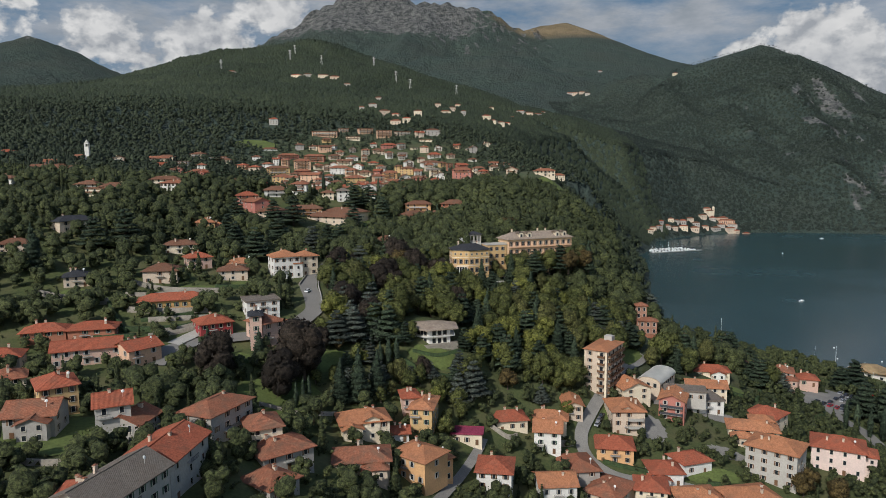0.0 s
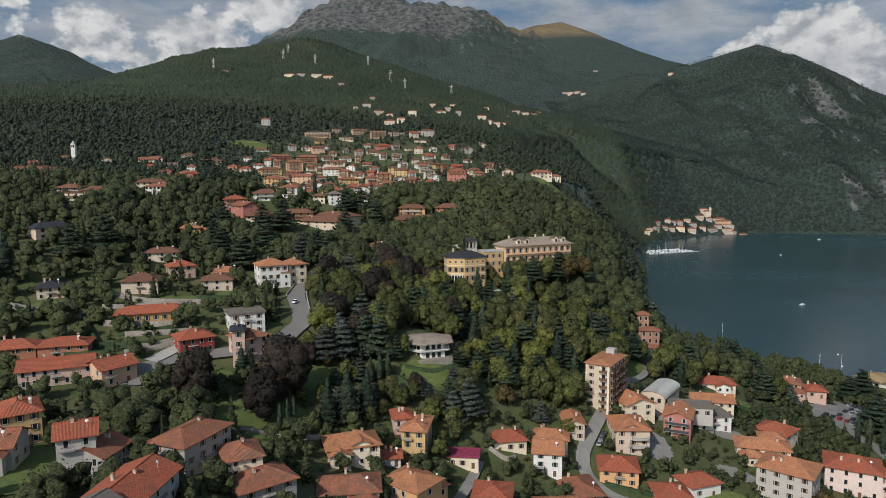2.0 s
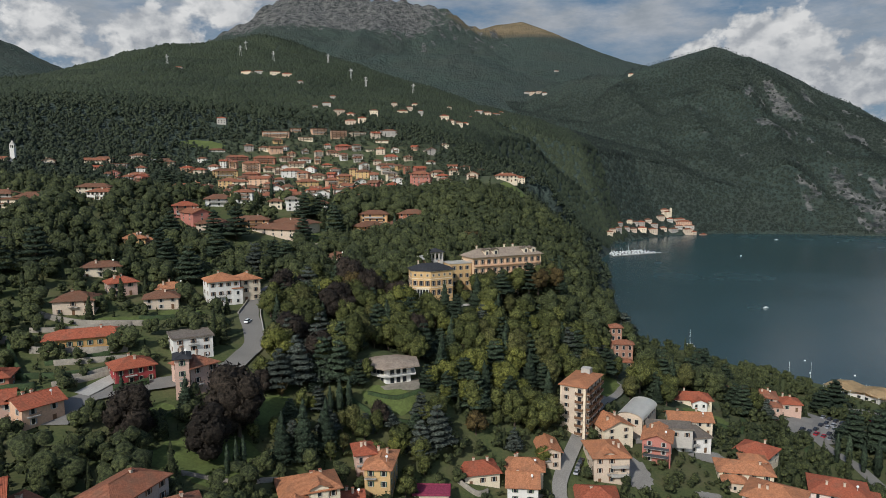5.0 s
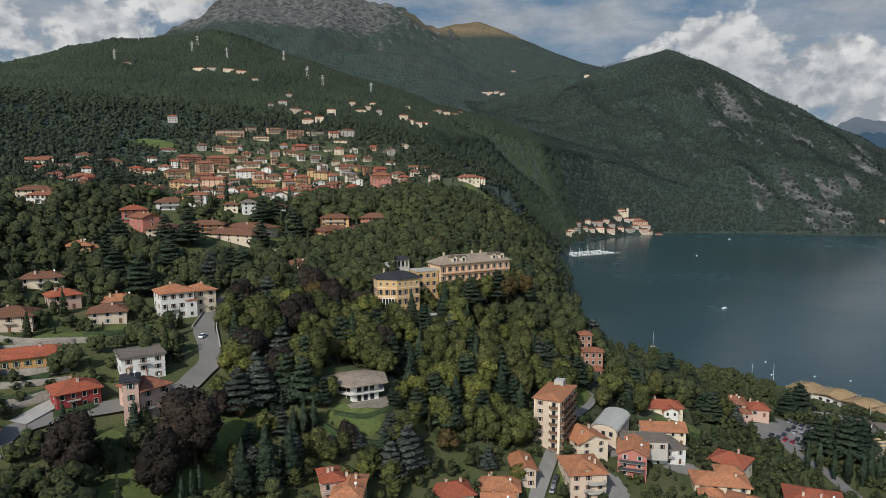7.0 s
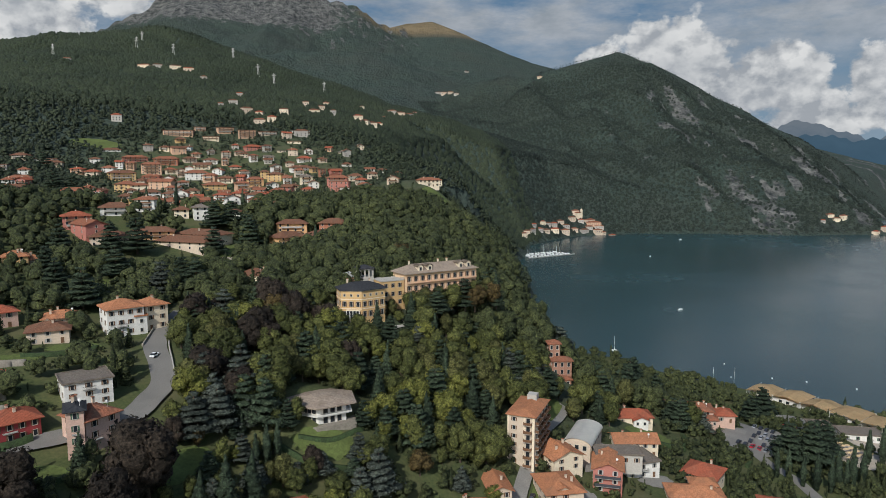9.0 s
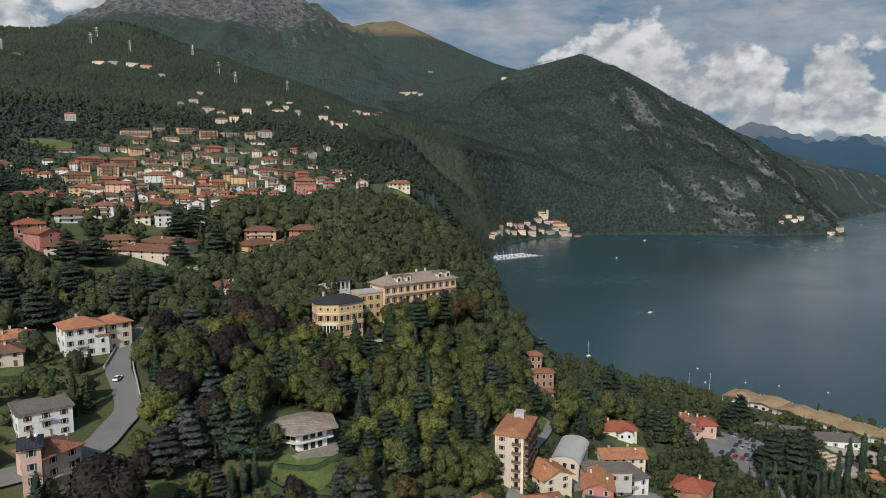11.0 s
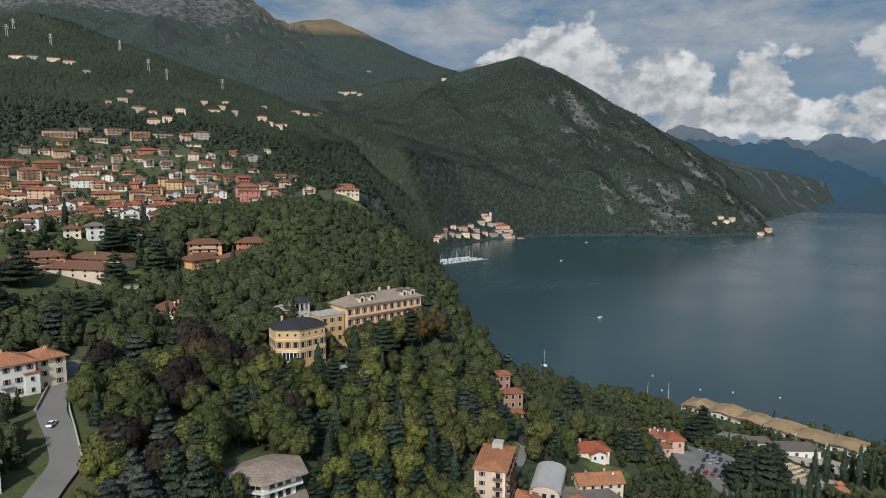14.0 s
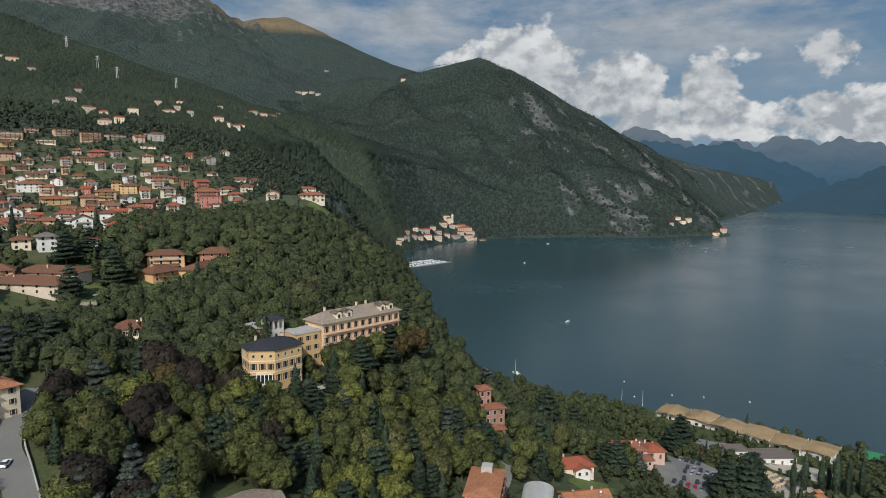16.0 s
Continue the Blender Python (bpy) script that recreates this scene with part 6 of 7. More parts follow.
def slope_house(x, y, w, d, floors, rot, kind, wall, roof):
    SPOTS.append((x, y, w))
    if any(math.hypot(x - a, y - b) < w * 0.3 + r * 0.55 for a, b, r in FOOTPRINTS):
        return
    z = min(ground(x - w / 3, y - d / 2), ground(x + w / 3, y - d / 2)) + 0.4
    house(x, y, z, w, d, floors * 2.9, rot, kind, wall, roof, floors, max(2, int(w / 5)), 0 if floors < 3 else 1, True, "village on the slope", " and long balconies" if kind == "flat" else "")


slope_house(-185, 1083, 40, 12, 3, -1, 'flat', 'peach', 'brown')
slope_house(-161, 1113, 16, 12, 2, 21, 'flat', 'peach', 'brown')
slope_house(-124, 1107, 23, 12, 3, 18, 'flat', 'peach', 'brown')
slope_house(-138, 1070, 22, 12, 2, -8, 'flat', 'cream', 'brown')
slope_house(-91, 1082, 24, 12, 4, 7, 'flat', 'peach', 'brown')
slope_house(-63, 1098, 24, 12, 2, 22, 'flat', 'beige', 'brown')
slope_house(-253, 998, 22, 12, 1, 14, 'hip', 'white', 'brown')
slope_house(-217, 961, 28, 12, 2, 21, 'hip', 'redwash', 'old')
slope_house(-190, 1013, 13, 10, 2, -12, 'hip', 'cream', 'brown')
slope_house(-173, 1005, 18, 12, 3, 22, 'gable', 'peach', 'brown')
slope_house(-161, 1018, 7, 8, 2, -16, 'hip', 'white', 'brown')
slope_house(-178, 1051, 14, 10, 2, 14, 'hip', 'yellow', 'brown')
slope_house(-178, 952, 28, 12, 3, 0, 'hip', 'brickred', 'old')
slope_house(-153, 967, 16, 11, 2, 19, 'hip', 'beige', 'brown')
slope_house(-126, 960, 17, 12, 2, -2, 'hip', 'white', 'brown')
slope_house(-133, 935, 20, 12, 2, -4, 'gable', 'cream', 'brown')
slope_house(-74, 958, 10, 8, 3, 14, 'hip', 'white', 'old')
slope_house(-79, 1018, 22, 12, 2, 18, 'hip', 'redwash', 'red')
slope_house(-55, 958, 12, 9, 2, 19, 'gable', 'white', 'greyroof')
slope_house(-94, 931, 13, 10, 1, 14, 'hip', 'beige', 'red')
slope_house(-181, 908, 24, 12, 3, 9, 'hip', 'orangewall', 'old')
slope_house(-231, 900, 13, 10, 2, -7, 'hip', 'white', 'old')
slope_house(-241, 873, 14, 10, 2, -2, 'hip', 'beige', 'red')
slope_house(-178, 867, 19, 12, 2, -7, 'hip', 'redwash', 'old')
slope_house(-166, 909, 13, 10, 2, 17, 'hip', 'cream', 'old')
slope_house(-132, 880, 25, 12, 3, 8, 'hip', 'white', 'old')
slope_house(-115, 864, 14, 10, 3, -16, 'hip', 'peach', 'old')
slope_house(-158, 818, 24, 12, 3, -12, 'gable', 'peach', 'old')
slope_house(-97, 858, 17, 12, 2, -6, 'hip', 'cream', 'brown')
slope_house(-105, 819, 23, 12, 2, 21, 'hip', 'yellow', 'old')
slope_house(-77, 879, 9, 8, 2, -14, 'gable', 'white', 'greyroof')
slope_house(-55, 866, 10, 8, 3, 3, 'hip', 'yellow', 'brown')
slope_house(-42, 852, 16, 11, 3, -15, 'hip', 'yellow', 'brown')
slope_house(-63, 828, 18, 12, 3, 1, 'hip', 'orangewall', 'old')
slope_house(-75, 799, 14, 10, 3, 14, 'hip', 'peach', 'old')
slope_house(-43, 797, 11, 8, 2, 22, 'gable_front', 'white', 'brown')
slope_house(-30, 848, 8, 8, 2, 8, 'hip', 'white', 'old')
slope_house(-59, 775, 10, 8, 2, 11, 'hip', 'cream', 'brown')
slope_house(-166, 708, 15, 11, 2, 9, 'hip', 'cream', 'brown')
slope_house(-157, 751, 19, 12, 2, 20, 'hip', 'white', 'brown')
slope_house(-138, 686, 12, 8, 2, 12, 'gable_front', 'cream', 'brown')
slope_house(-135, 747, 16, 11, 2, -8, 'hip', 'white', 'brown')
slope_house(-121, 776, 13, 10, 2, 7, 'hip', 'cream', 'brown')
slope_house(-121, 676, 18, 12, 2, -10, 'hip', 'cream', 'old')
slope_house(-93, 584, 16, 12, 2, -14, 'hip', 'white', 'old')
slope_house(-112, 534, 13, 9, 3, -8, 'hip', 'white', 'old')
slope_house(-127, 517, 18, 12, 2, 15, 'hip', 'white', 'brown')
slope_house(-139, 593, 10, 8, 2, -3, 'hip', 'cream', 'brown')
slope_house(-95, 677, 14, 10, 2, 0, 'hip', 'peach', 'old')
slope_house(-88, 722, 12, 9, 2, 11, 'hip', 'cream', 'red')
slope_house(-69, 647, 13, 10, 3, 3, 'gable_front', 'white', 'brown')
slope_house(-48, 621, 12, 9, 3, 10, 'hip', 'white', 'brown')
slope_house(-77, 525, 9, 8, 3, 16, 'hip', 'white', 'greyroof')
slope_house(-89, 526, 9, 8, 2, 8, 'hip', 'cream', 'brown')
slope_house(-28, 553, 14, 10, 3, 20, 'hip', 'peach', 'brown')
slope_house(-10, 943, 18, 12, 2, 6, 'hip', 'white', 'red')
slope_house(-14, 894, 26, 12, 2, 18, 'hip', 'white', 'brown')
slope_house(1, 879, 9, 8, 2, 21, 'hip', 'yellow', 'brown')
slope_house(10, 845, 7, 8, 3, 10, 'flat', 'brickred', 'brown')
slope_house(25, 845, 13, 10, 2, 21, 'gable', 'redwash', 'red')
slope_house(42, 911, 12, 9, 1, -2, 'hip', 'white', 'brown')
slope_house(-8, 804, 13, 9, 3, 5, 'hip', 'cream', 'greyroof')
slope_house(42, 757, 14, 10, 2, -15, 'hip', 'cream', 'brown')
slope_house(66, 858, 11, 8, 2, 1, 'gable', 'white', 'old')
slope_house(44, 673, 8, 8, 2, 22, 'gable_front', 'white', 'old')
slope_house(26, 671, 8, 8, 2, -6, 'flat', 'white', 'brown')
slope_house(-20, 758, 8, 8, 2, 4, 'hip', 'cream', 'brown')
slope_house(-21, 675, 6, 8, 2, 18, 'hip', 'peach', 'brown')
slope_house(-14, 635, 11, 8, 2, 20, 'gable', 'brickred', 'red')
slope_house(-15, 1110, 26, 12, 2, 20, 'flat', 'white', 'greyroof')
slope_house(-23, 1047, 19, 12, 1, -10, 'flat', 'cream', 'brown')
slope_house(44, 993, 17, 12, 1, -3, 'hip', 'cream', 'greyroof')
slope_house(-40, 997, 10, 8, 1, 20, 'flat', 'cream', 'greyroof')
slope_house(-56, 532, 7, 8, 2, 1, 'hip', 'white', 'brown')
slope_house(-499, 780, 20, 12, 2, 2, 'hip', 'beige', 'red')
slope_house(-382, 657, 35, 12, 2, -9, 'gable', 'cream', 'brown')
slope_house(-296, 461, 13, 9, 2, -12, 'hip', 'white', 'brown')
slope_house(-361, 865, 24, 12, 2, 14, 'gable', 'cream', 'old')
slope_house(-333, 859, 19, 12, 2, 14, 'gable', 'cream', 'brown')
slope_house(-333, 928, 17, 12, 2, -11, 'hip', 'beige', 'brown')
slope_house(-292, 904, 21, 12, 2, 6, 'hip', 'cream', 'brown')
slope_house(-224, 443, 27, 12, 2, -12, 'flat', 'cream', 'brown')
slope_house(-214, 726, 23, 12, 2, 10, 'gable', 'cream', 'old')
slope_house(-372, 580, 13, 9, 2, -7, 'hip', 'peach', 'brown')
slope_house(-257, 876, 13, 9, 2, -15, 'hip', 'peach', 'red')
slope_house(-256, 938, 11, 8, 2, 2, 'hip', 'white', 'brown')

# smaller houses between them
vr = random.Random(11)
for (mx, my), (sx, sy), count, group in [((-75, 880), (150, 170), 46, "village on the slope"), ((-270, 790), (150, 90), 10, "hamlet among gardens"), ((-60, 690), (130, 90), 20, "lower village")]:
    made = tries = 0
    while made < count and tries < 900:
        tries += 1
        u, v = vr.gauss(0, 0.55), vr.gauss(0, 0.55)
        x, y = mx + sx * u, my + sy * v
        w, d = vr.uniform(8, 13), vr.uniform(7.5, 9.5)
        if abs(u) > 1.2 or abs(v) > 1.2 or any(math.hypot(x - a, y - b) < (w + c) * 0.56 + 1.5 for a, b, c in SPOTS) or any(math.hypot(x - a, y - b) < w * 0.6 + r for a, b, r in FOOTPRINTS):
            continue
        SPOTS.append((x, y, w))
        f = vr.choice([2, 2, 3])
        zc = min(ground(x - w / 3, y - d / 2), ground(x + w / 3, y - d / 2)) + 0.4
        house(x, y, zc, w, d, f * 2.8, vr.uniform(-22, 22), vr.choice(["hip", "hip", "gable", "gable_front"]), vr.choice(["cream", "beige", "white", "grey", "beige", "peach", "greywall", "white", "redwash"]), vr.choice(["old", "old", "brown", "brown", "brown", "red"]), f, 2, 0, True, group)
        made += 1

# far hamlets on the mountainsides and along the other shore
FAR_HOUSES = []


def far_house(x, y, w):
    k = random.Random(int(x * 3 + y * 5))
    d = min(11, w * k.uniform(0.6, 0.8))
    FAR_HOUSES.append((x, y, w, d, k.choice([5.6, 5.6, 8.4]), k.uniform(-25, 25), k.randrange(4), k.randrange(3)))
    FOOTPRINTS.append((x, y - 3, w * 0.55))


far_house(-517, 1696, 21)
far_house(-275, 1119, 14)
far_house(-364, 1728, 26)
far_house(-336, 1731, 21)
far_house(-295, 1719, 26)
far_house(-266, 1713, 23)
far_house(-127, 1268, 15)
far_house(-120, 1314, 11)
far_house(-102, 1223, 19)
far_house(-81, 1219, 14)
far_house(-42, 1245, 15)
far_house(-78, 1172, 18)
far_house(-60, 1185, 14)
far_house(-14, 1089, 20)
far_house(8, 1277, 19)
far_house(21, 1313, 13)
far_house(-6, 1311, 11)
far_house(-226, 1653, 14)
far_house(-145, 1245, 10)
far_house(87, 1311, 16)
far_house(99, 1304, 17)
far_house(113, 1311, 17)
far_house(142, 1465, 16)
far_house(197, 1676, 20)
far_house(215, 1674, 23)
far_house(237, 1678, 20)
far_house(258, 1726, 12)
far_house(166, 1582, 13)
far_house(529, 2803, 22)
far_house(527, 2674, 23)
far_house(546, 2639, 20)
far_house(562, 2612, 18)
far_house(793, 3409, 21)
far_house(835, 2435, 17)
far_house(38, 1564, 11)
far_house(43, 1298, 10)
far_house(120, 1617, 11)
far_house(603, 1520, 16)
far_house(610, 1514, 12)
far_house(628, 1496, 23)
far_house(634, 1485, 18)
far_house(642, 1476, 21)
far_house(616, 1471, 15)
far_house(600, 1459, 18)
far_house(631, 1456, 18)
far_house(542, 1460, 15)
far_house(554, 1454, 15)
far_house(517, 1431, 15)
far_house(501, 1424, 12)
far_house(451, 1375, 11)
far_house(468, 1386, 14)
far_house(485, 1392, 14)
far_house(422, 1330, 13)
far_house(412, 1318, 11)
far_house(511, 1408, 17)
far_house(540, 1423, 17)
far_house(575, 1456, 15)
far_house(606, 1494, 13)
far_house(585, 1496, 15)
far_house(643, 1453, 10)
far_house(487, 1420, 11)
far_house(439, 1344, 10)
far_house(1200, 1421, 15)
far_house(1204, 1406, 15)
far_house(1223, 1406, 14)
far_house(1283, 1348, 14)
far_house(1255, 1344, 14)
far_house(1163, 1400, 10)
far_house(662, 1447, 13)

bm = bmesh.new()
for x, y, w, d, h, rot, wall_kind, roof_kind in FAR_HOUSES:
    k = len(bm.faces)
    first = len(bm.verts)
    box(bm, -w / 2, -d / 2, -4, w / 2, d / 2, h)
    bm.faces.ensure_lookup_table()
    for f in bm.faces[k:]:
        f.material_index = wall_kind
    k = len(bm.faces)
    for r in range(int(h / 2.9)):
        for c_ in (-0.3, 0.0, 0.3):
            box(bm, c_ * w - 0.6, -d / 2 - 0.05, r * 2.9 + 0.9, c_ * w + 0.6, -d / 2 + 0.05, r * 2.9 + 2.3)
    bm.faces.ensure_lookup_table()
    for f in bm.faces[k:]:
        f.material_index = 7
    k = len(bm.faces)
    roof_shape(bm, "hip", w, d, h, 0.8, 0.4)
    bm.faces.ensure_lookup_table()
    for f in bm.faces[k:]:
        f.material_index = 4 + roof_kind
    bm.verts.ensure_lookup_table()
    bmesh.ops.transform(bm, matrix=pose(x, y, ground(x, y), 0, 0, rot), verts=bm.verts[first:])
me = bpy.data.meshes.new("far_houses")
bm.to_mesh(me)
bm.free()
for key in ("plaster_beige", "plaster_grey", "plaster_cream", "plaster_greywall", "tiles_old", "tiles_brown", "tiles_red", "glass"):
    me.materials.append(MATS[key])
tagged(new("far_houses", me), "clustered far houses of lakeside and mountain hamlets with tiled roofs", "houses", kind="stuff")

# ---- trees and woods ----------------------------------------------------------------------
random.seed(5)
# marked trees of the park and the gardens
for key, x, y, h in [("beech", -50, 236, 24), ("beech", -56, 221, 18), ("beech", -78, 224, 18), ("cypress", -84, 235, 13), ("fir", -68, 243, 12), ("cypress", -47, 219, 10), ("cypress", -45.5, 221, 10.5), ("cypress", -49, 217, 9), ("fir", -30, 232, 19), ("fir", -24, 238, 17), ("fir", -36, 228, 16),
                     ("blue_cedar", 12, 254, 16), ("blue_cedar", 6, 249, 13), ("blue_cedar", -32, 283, 15), ("blue_cedar", -26, 276, 14), ("cedar", -22, 268, 17), ("cypress", -21, 255, 14), ("cypress", -18, 257, 13), ("cypress", -24, 253, 12), ("blue_cedar", 40, 262, 9), ("lime", 50, 259, 8), ("cedar", -98, 350, 19), ("cedar", -115, 372, 17), ("blue_cedar", -72, 372, 18), ("cedar", -125, 390, 17),
                     ("cedar", 152, 392, 25), ("cedar", 165, 402, 24), ("cedar", 140, 380, 22), ("cedar", 176, 412, 23), ("cedar", 186, 430, 23), ("cedar", 160, 425, 24), ("cedar", 200, 452, 19), ("cedar", 128, 392, 22), ("blue_cedar", 122, 385, 20), ("cedar", 196, 416, 17), ("cedar", 203, 311, 20), ("cedar", 213, 308, 22), ("cedar", 232, 321, 18), ("cedar", 222, 314, 21), ("cedar", 238, 375, 20), ("cedar", 227, 370, 16), ("blue_cedar", 168, 342, 14), ("blue_cedar", 176, 336, 12), ("cypress", 246, 311, 17), ("cypress", 255, 312, 19), ("cypress", 261, 308, 18), ("cypress", 266, 304, 21), ("cypress", 272, 302, 19), ("cypress", 280, 301, 18), ("cypress", 184, 294, 13), ("cypress", 187, 291, 14), ("cypress", 190, 286, 13), ("cypress", 194, 283, 16), ("cypress", 199, 281, 14), ("cypress", 204, 283, 17), ("cypress", 209, 284, 13), ("cypress", 214, 286, 18), ("cypress", 221, 288, 16),
                     ("cypress", 269, 310, 13), ("cypress", 275, 304, 11), ("oak", 37, 349, 12), ("chestnut", 44, 352, 13), ("poplar", 51, 354.5, 13), ("oak", 58, 357, 14), ("cedar", 64, 359, 16), ("oak", 71, 363, 14), ("chestnut", 77, 367, 14), ("oak", 31, 345, 6), ("cedar", 48, 346, 14), ("fir", 80, 362, 16), ("autumn", 68, 356, 13), ("fir", 20, 332, 14), ("cedar", 25, 329, 12), ("oak", 12, 331, 9), ("oak", 6, 334, 8), ("cedar", -233, 726, 24), ("cedar", -220, 735, 20), ("cedar", -99, 447, 22), ("cedar", -56, 515, 18), ("cedar", -112, 446, 18), ("cedar", -290, 870, 24), ("blue_cedar", -42, 262, 16), ("blue_cedar", -36, 266, 17), ("blue_cedar", -31, 290, 15), ("blue_cedar", -42, 282, 16), ("blue_cedar", -38, 274, 15), ("cedar", -59, 383, 17), ("cedar", -66, 389, 16), ("cedar", -98, 400, 18), ("cedar", -42, 476, 20), ("cedar", 128, 346, 16), ("cedar", -160, 338, 22), ("fir", -183, 298, 21), ("cedar", -172, 330, 18), ("cypress", -135, 640, 18), ("cypress", -98, 560, 19), ("cypress", -60, 640, 17), ("chestnut", 28, 349, 8), ("oak", -3, 340, 9), ("cedar", -60, 455, 18), ("cedar", -45, 500, 17), ("cedar", -66, 505, 20), ("cedar", -130, 425, 19), ("cypress", -3, 470, 14), ("beech", -14, 330, 18), ("beech", -22, 338, 20), ("beech", -26, 318, 16), ("cypress", 45, 335, 14), ("cypress", 43, 331, 12), ("fir", 27, 320, 10), ("autumn", 40, 402, 16), ("autumn", 78, 362, 13), ("cedar", 84, 398, 17), ("cedar", 92, 412, 16), ("lime", -2, 244, 9), ("oak", -8, 240, 9), ("autumn", 128, 226, 10), ("autumn", 138, 222, 11), ("autumn", 133, 231, 9)]:
    tree(key, x, y, h, "park and garden trees", 81.5 if 36 < x < 81 and 345 < y < 368 else None)
    CLEARINGS.append((x, y, h * 0.17, h * 0.17, 0))
CLEARINGS.append((109, 350, 8, 13, 0))
# the wooded hill below the villa, tree by tree
cells = scatter(-62, 190, 228, 420, 7.0, 3)
ok = clear_of(cells, 1.0)
inside = (cells[:, 0] > -58) & (cells[:, 1] > 228 + 0.0 * cells[:, 0]) & ~((cells[:, 0] > 8) & (cells[:, 1] < 256 + 0.3 * cells[:, 0]))
inside &= ~((cells[:, 0] > 60) & (cells[:, 1] < 300 + 0.35 * (cells[:, 0] - 60)))
chosen = cells[ok & inside]
hr = random.Random(21)
order = sorted(range(len(chosen)), key=lambda i: chosen[i][1])[:270]
taken = set(order)
for i in order:
    x, y = chosen[i]
    bright = math.exp(-((x - 36) / 28) ** 2 - ((y - 305) / 34) ** 2)
    key = hr.choices(["oak", "lime", "chestnut", "poplar", "cedar", "beech", "autumn", "fir", "blue_cedar"], [6, 1.0 + 7 * bright, 2.8, 3, 2.6, (0.8 - 0.7 * bright) * (1.4 if x < 15 else 0.4), 0.25, 2.2, 0.9])[0]
    low = 0.62 if y < 272 else 1.0
    tree(key, float(x), float(y), hr.uniform(10, 17) * low, "wooded hill", spread=hr.uniform(0.85, 1.12))
rest = np.array([chosen[i] for i in range(len(chosen)) if i not in taken]).reshape(-1, 2)

wr = np.random.default_rng(8)


def lower(p):
    """Smaller trees close before a house."""
    k = np.ones(len(p))
    for x, y, r in FOOTPRINTS:
        k = np.where((np.abs(p[:, 0] - x) < r + 2) & (p[:, 1] < y) & (p[:, 1] > y - r - 24), 0.5, k)
    return k


def woods(name, p, lo, hi, detail, size, label, seed, squat=0.95, lowland=None, leaf="leaf_wood"):
    joined_woods(name, p, wr.uniform(lo, hi, len(p)) * (1 if lowland is None else lowland), detail, leaf, size, label, seed, squat)


woods("woods", rest, 10, 18, (6, 150), 0.034, "dense mixed trees on the wooded hill", 1)
p = scatter(-45, 225, 405, 640, 8.2, 4)
p = p[clear_of(p, 2)]
woods("woods", p, 11, 19, (6, 70), 0.045, "mixed woods behind the villa down to the lake", 2, 1.0, np.where(in_lake(p[:, 0], p[:, 1]) > -22, 0.5, np.where(p[:, 0] > np.interp(p[:, 1], [400, 450, 500, 560, 640], [112, 115, 128, 140, 152]), 0.45, 1.0)))
p = scatter(-330, 60, 118, 420, 7.6, 6)
p = p[clear_of(p, 0.8)]
p = p[~((p[:, 0] > -58) & (p[:, 1] > 228)) & (wr.uniform(0, 1, len(p)) < np.where((p[:, 0] > -178) & (p[:, 0] < -72) & (p[:, 1] > 238) & (p[:, 1] < 345), 0.62, 0.88))]
woods("garden_trees", p, 6, 14, (5, 110), 0.036, "garden trees and shrubs between the houses", 3, 0.95, lower(p) * 0.4 + 0.6)
p = scatter(8, 340, 118, 400, 5.9, 7)
p = p[clear_of(p, 0.6)]
p = p[(p[:, 1] < 262 + 0.45 * np.maximum(p[:, 0], 0)) & (wr.uniform(0, 1, len(p)) < 0.85)]
woods("garden_trees", p, 4, 9, (4, 90), 0.042, "garden trees and bushes of the town", 4, 0.95, lower(p) * 0.3 + 0.7)
for x0, x1, y0, y1, seed in ((-330, 10, 118, 420, 31), (8, 330, 118, 400, 32)):
    p = scatter(x0, x1, y0, y1, 3.9, seed)
    p = p[clear_of(p, 0.0)]
    p = p[wr.uniform(0, 1, len(p)) < 0.4]
    woods("shrubs", p, 1.2, 3.0, (2, 24), 0.09, "low shrubs, hedges and vines in the gardens", seed, 1.3)
p = scatter(100, 262, 318, 480, 6.5, 8)
p = p[clear_of(p, 1.5)]
p = p[(p[:, 1] > 308 + 0.3 * (p[:, 0] - 60))]
woods("woods", p, 9, 16, (6, 80), 0.04, "trees along the lake shore", 5, 1.0, np.where((p[:, 1] < 385) & (p[:, 0] > 118), 0.42, np.where(in_lake(p[:, 0], p[:, 1]) > -25, 0.5, 0.5)))
p = scatter(-560, -40, 400, 640, 9.4, 9)
p = p[clear_of(p, 2)]
p = p[wr.uniform(0, 1, len(p)) < np.where(p[:, 1] < 560, 0.78, 0.9)]
woods("woods", p, 8, 17, (5, 50), 0.055, "trees among gardens above the road", 6, 0.95, np.where((p[:, 1] < 480) & (p[:, 0] > -110), 0.6, np.where((p[:, 1] > 540) & (p[:, 0] > -190), 0.6, 1.0)) * lower(p))
p = scatter(-900, 330, 620, 1220, 10.4, 10)
p = p[clear_of(p, 1) & (np.arctan2(p[:, 0], p[:, 1]) > -0.72)]
inside_village = np.exp(-((p[:, 0] + 80) / 180) ** 4 - ((p[:, 1] - 820) / 250) ** 4)
p = p[wr.uniform(0, 1, len(p)) > 0.5 * inside_village]
woods("woods", p, 8, 15, (3, 18), 0.08, "trees round the village", 7, 1.0, np.clip(0.3 + 0.7 * lower(p) - 0.5 * np.exp(-((p[:, 0] - 104) / 45) ** 2 - ((p[:, 1] - 650) / 60) ** 2) - 0.3 * np.exp(-((p[:, 0] + 80) / 180) ** 4 - ((p[:, 1] - 820) / 250) ** 4), 0.25, 1), "leaf_slope")
p = scatter(-1100, 460, 1180, 2260, 8.8, 11)
p = p[(in_lake(p[:, 0], p[:, 1]) < -5) & (np.arctan2(p[:, 0], p[:, 1]) > -0.72) & clear_of(p, 1)]
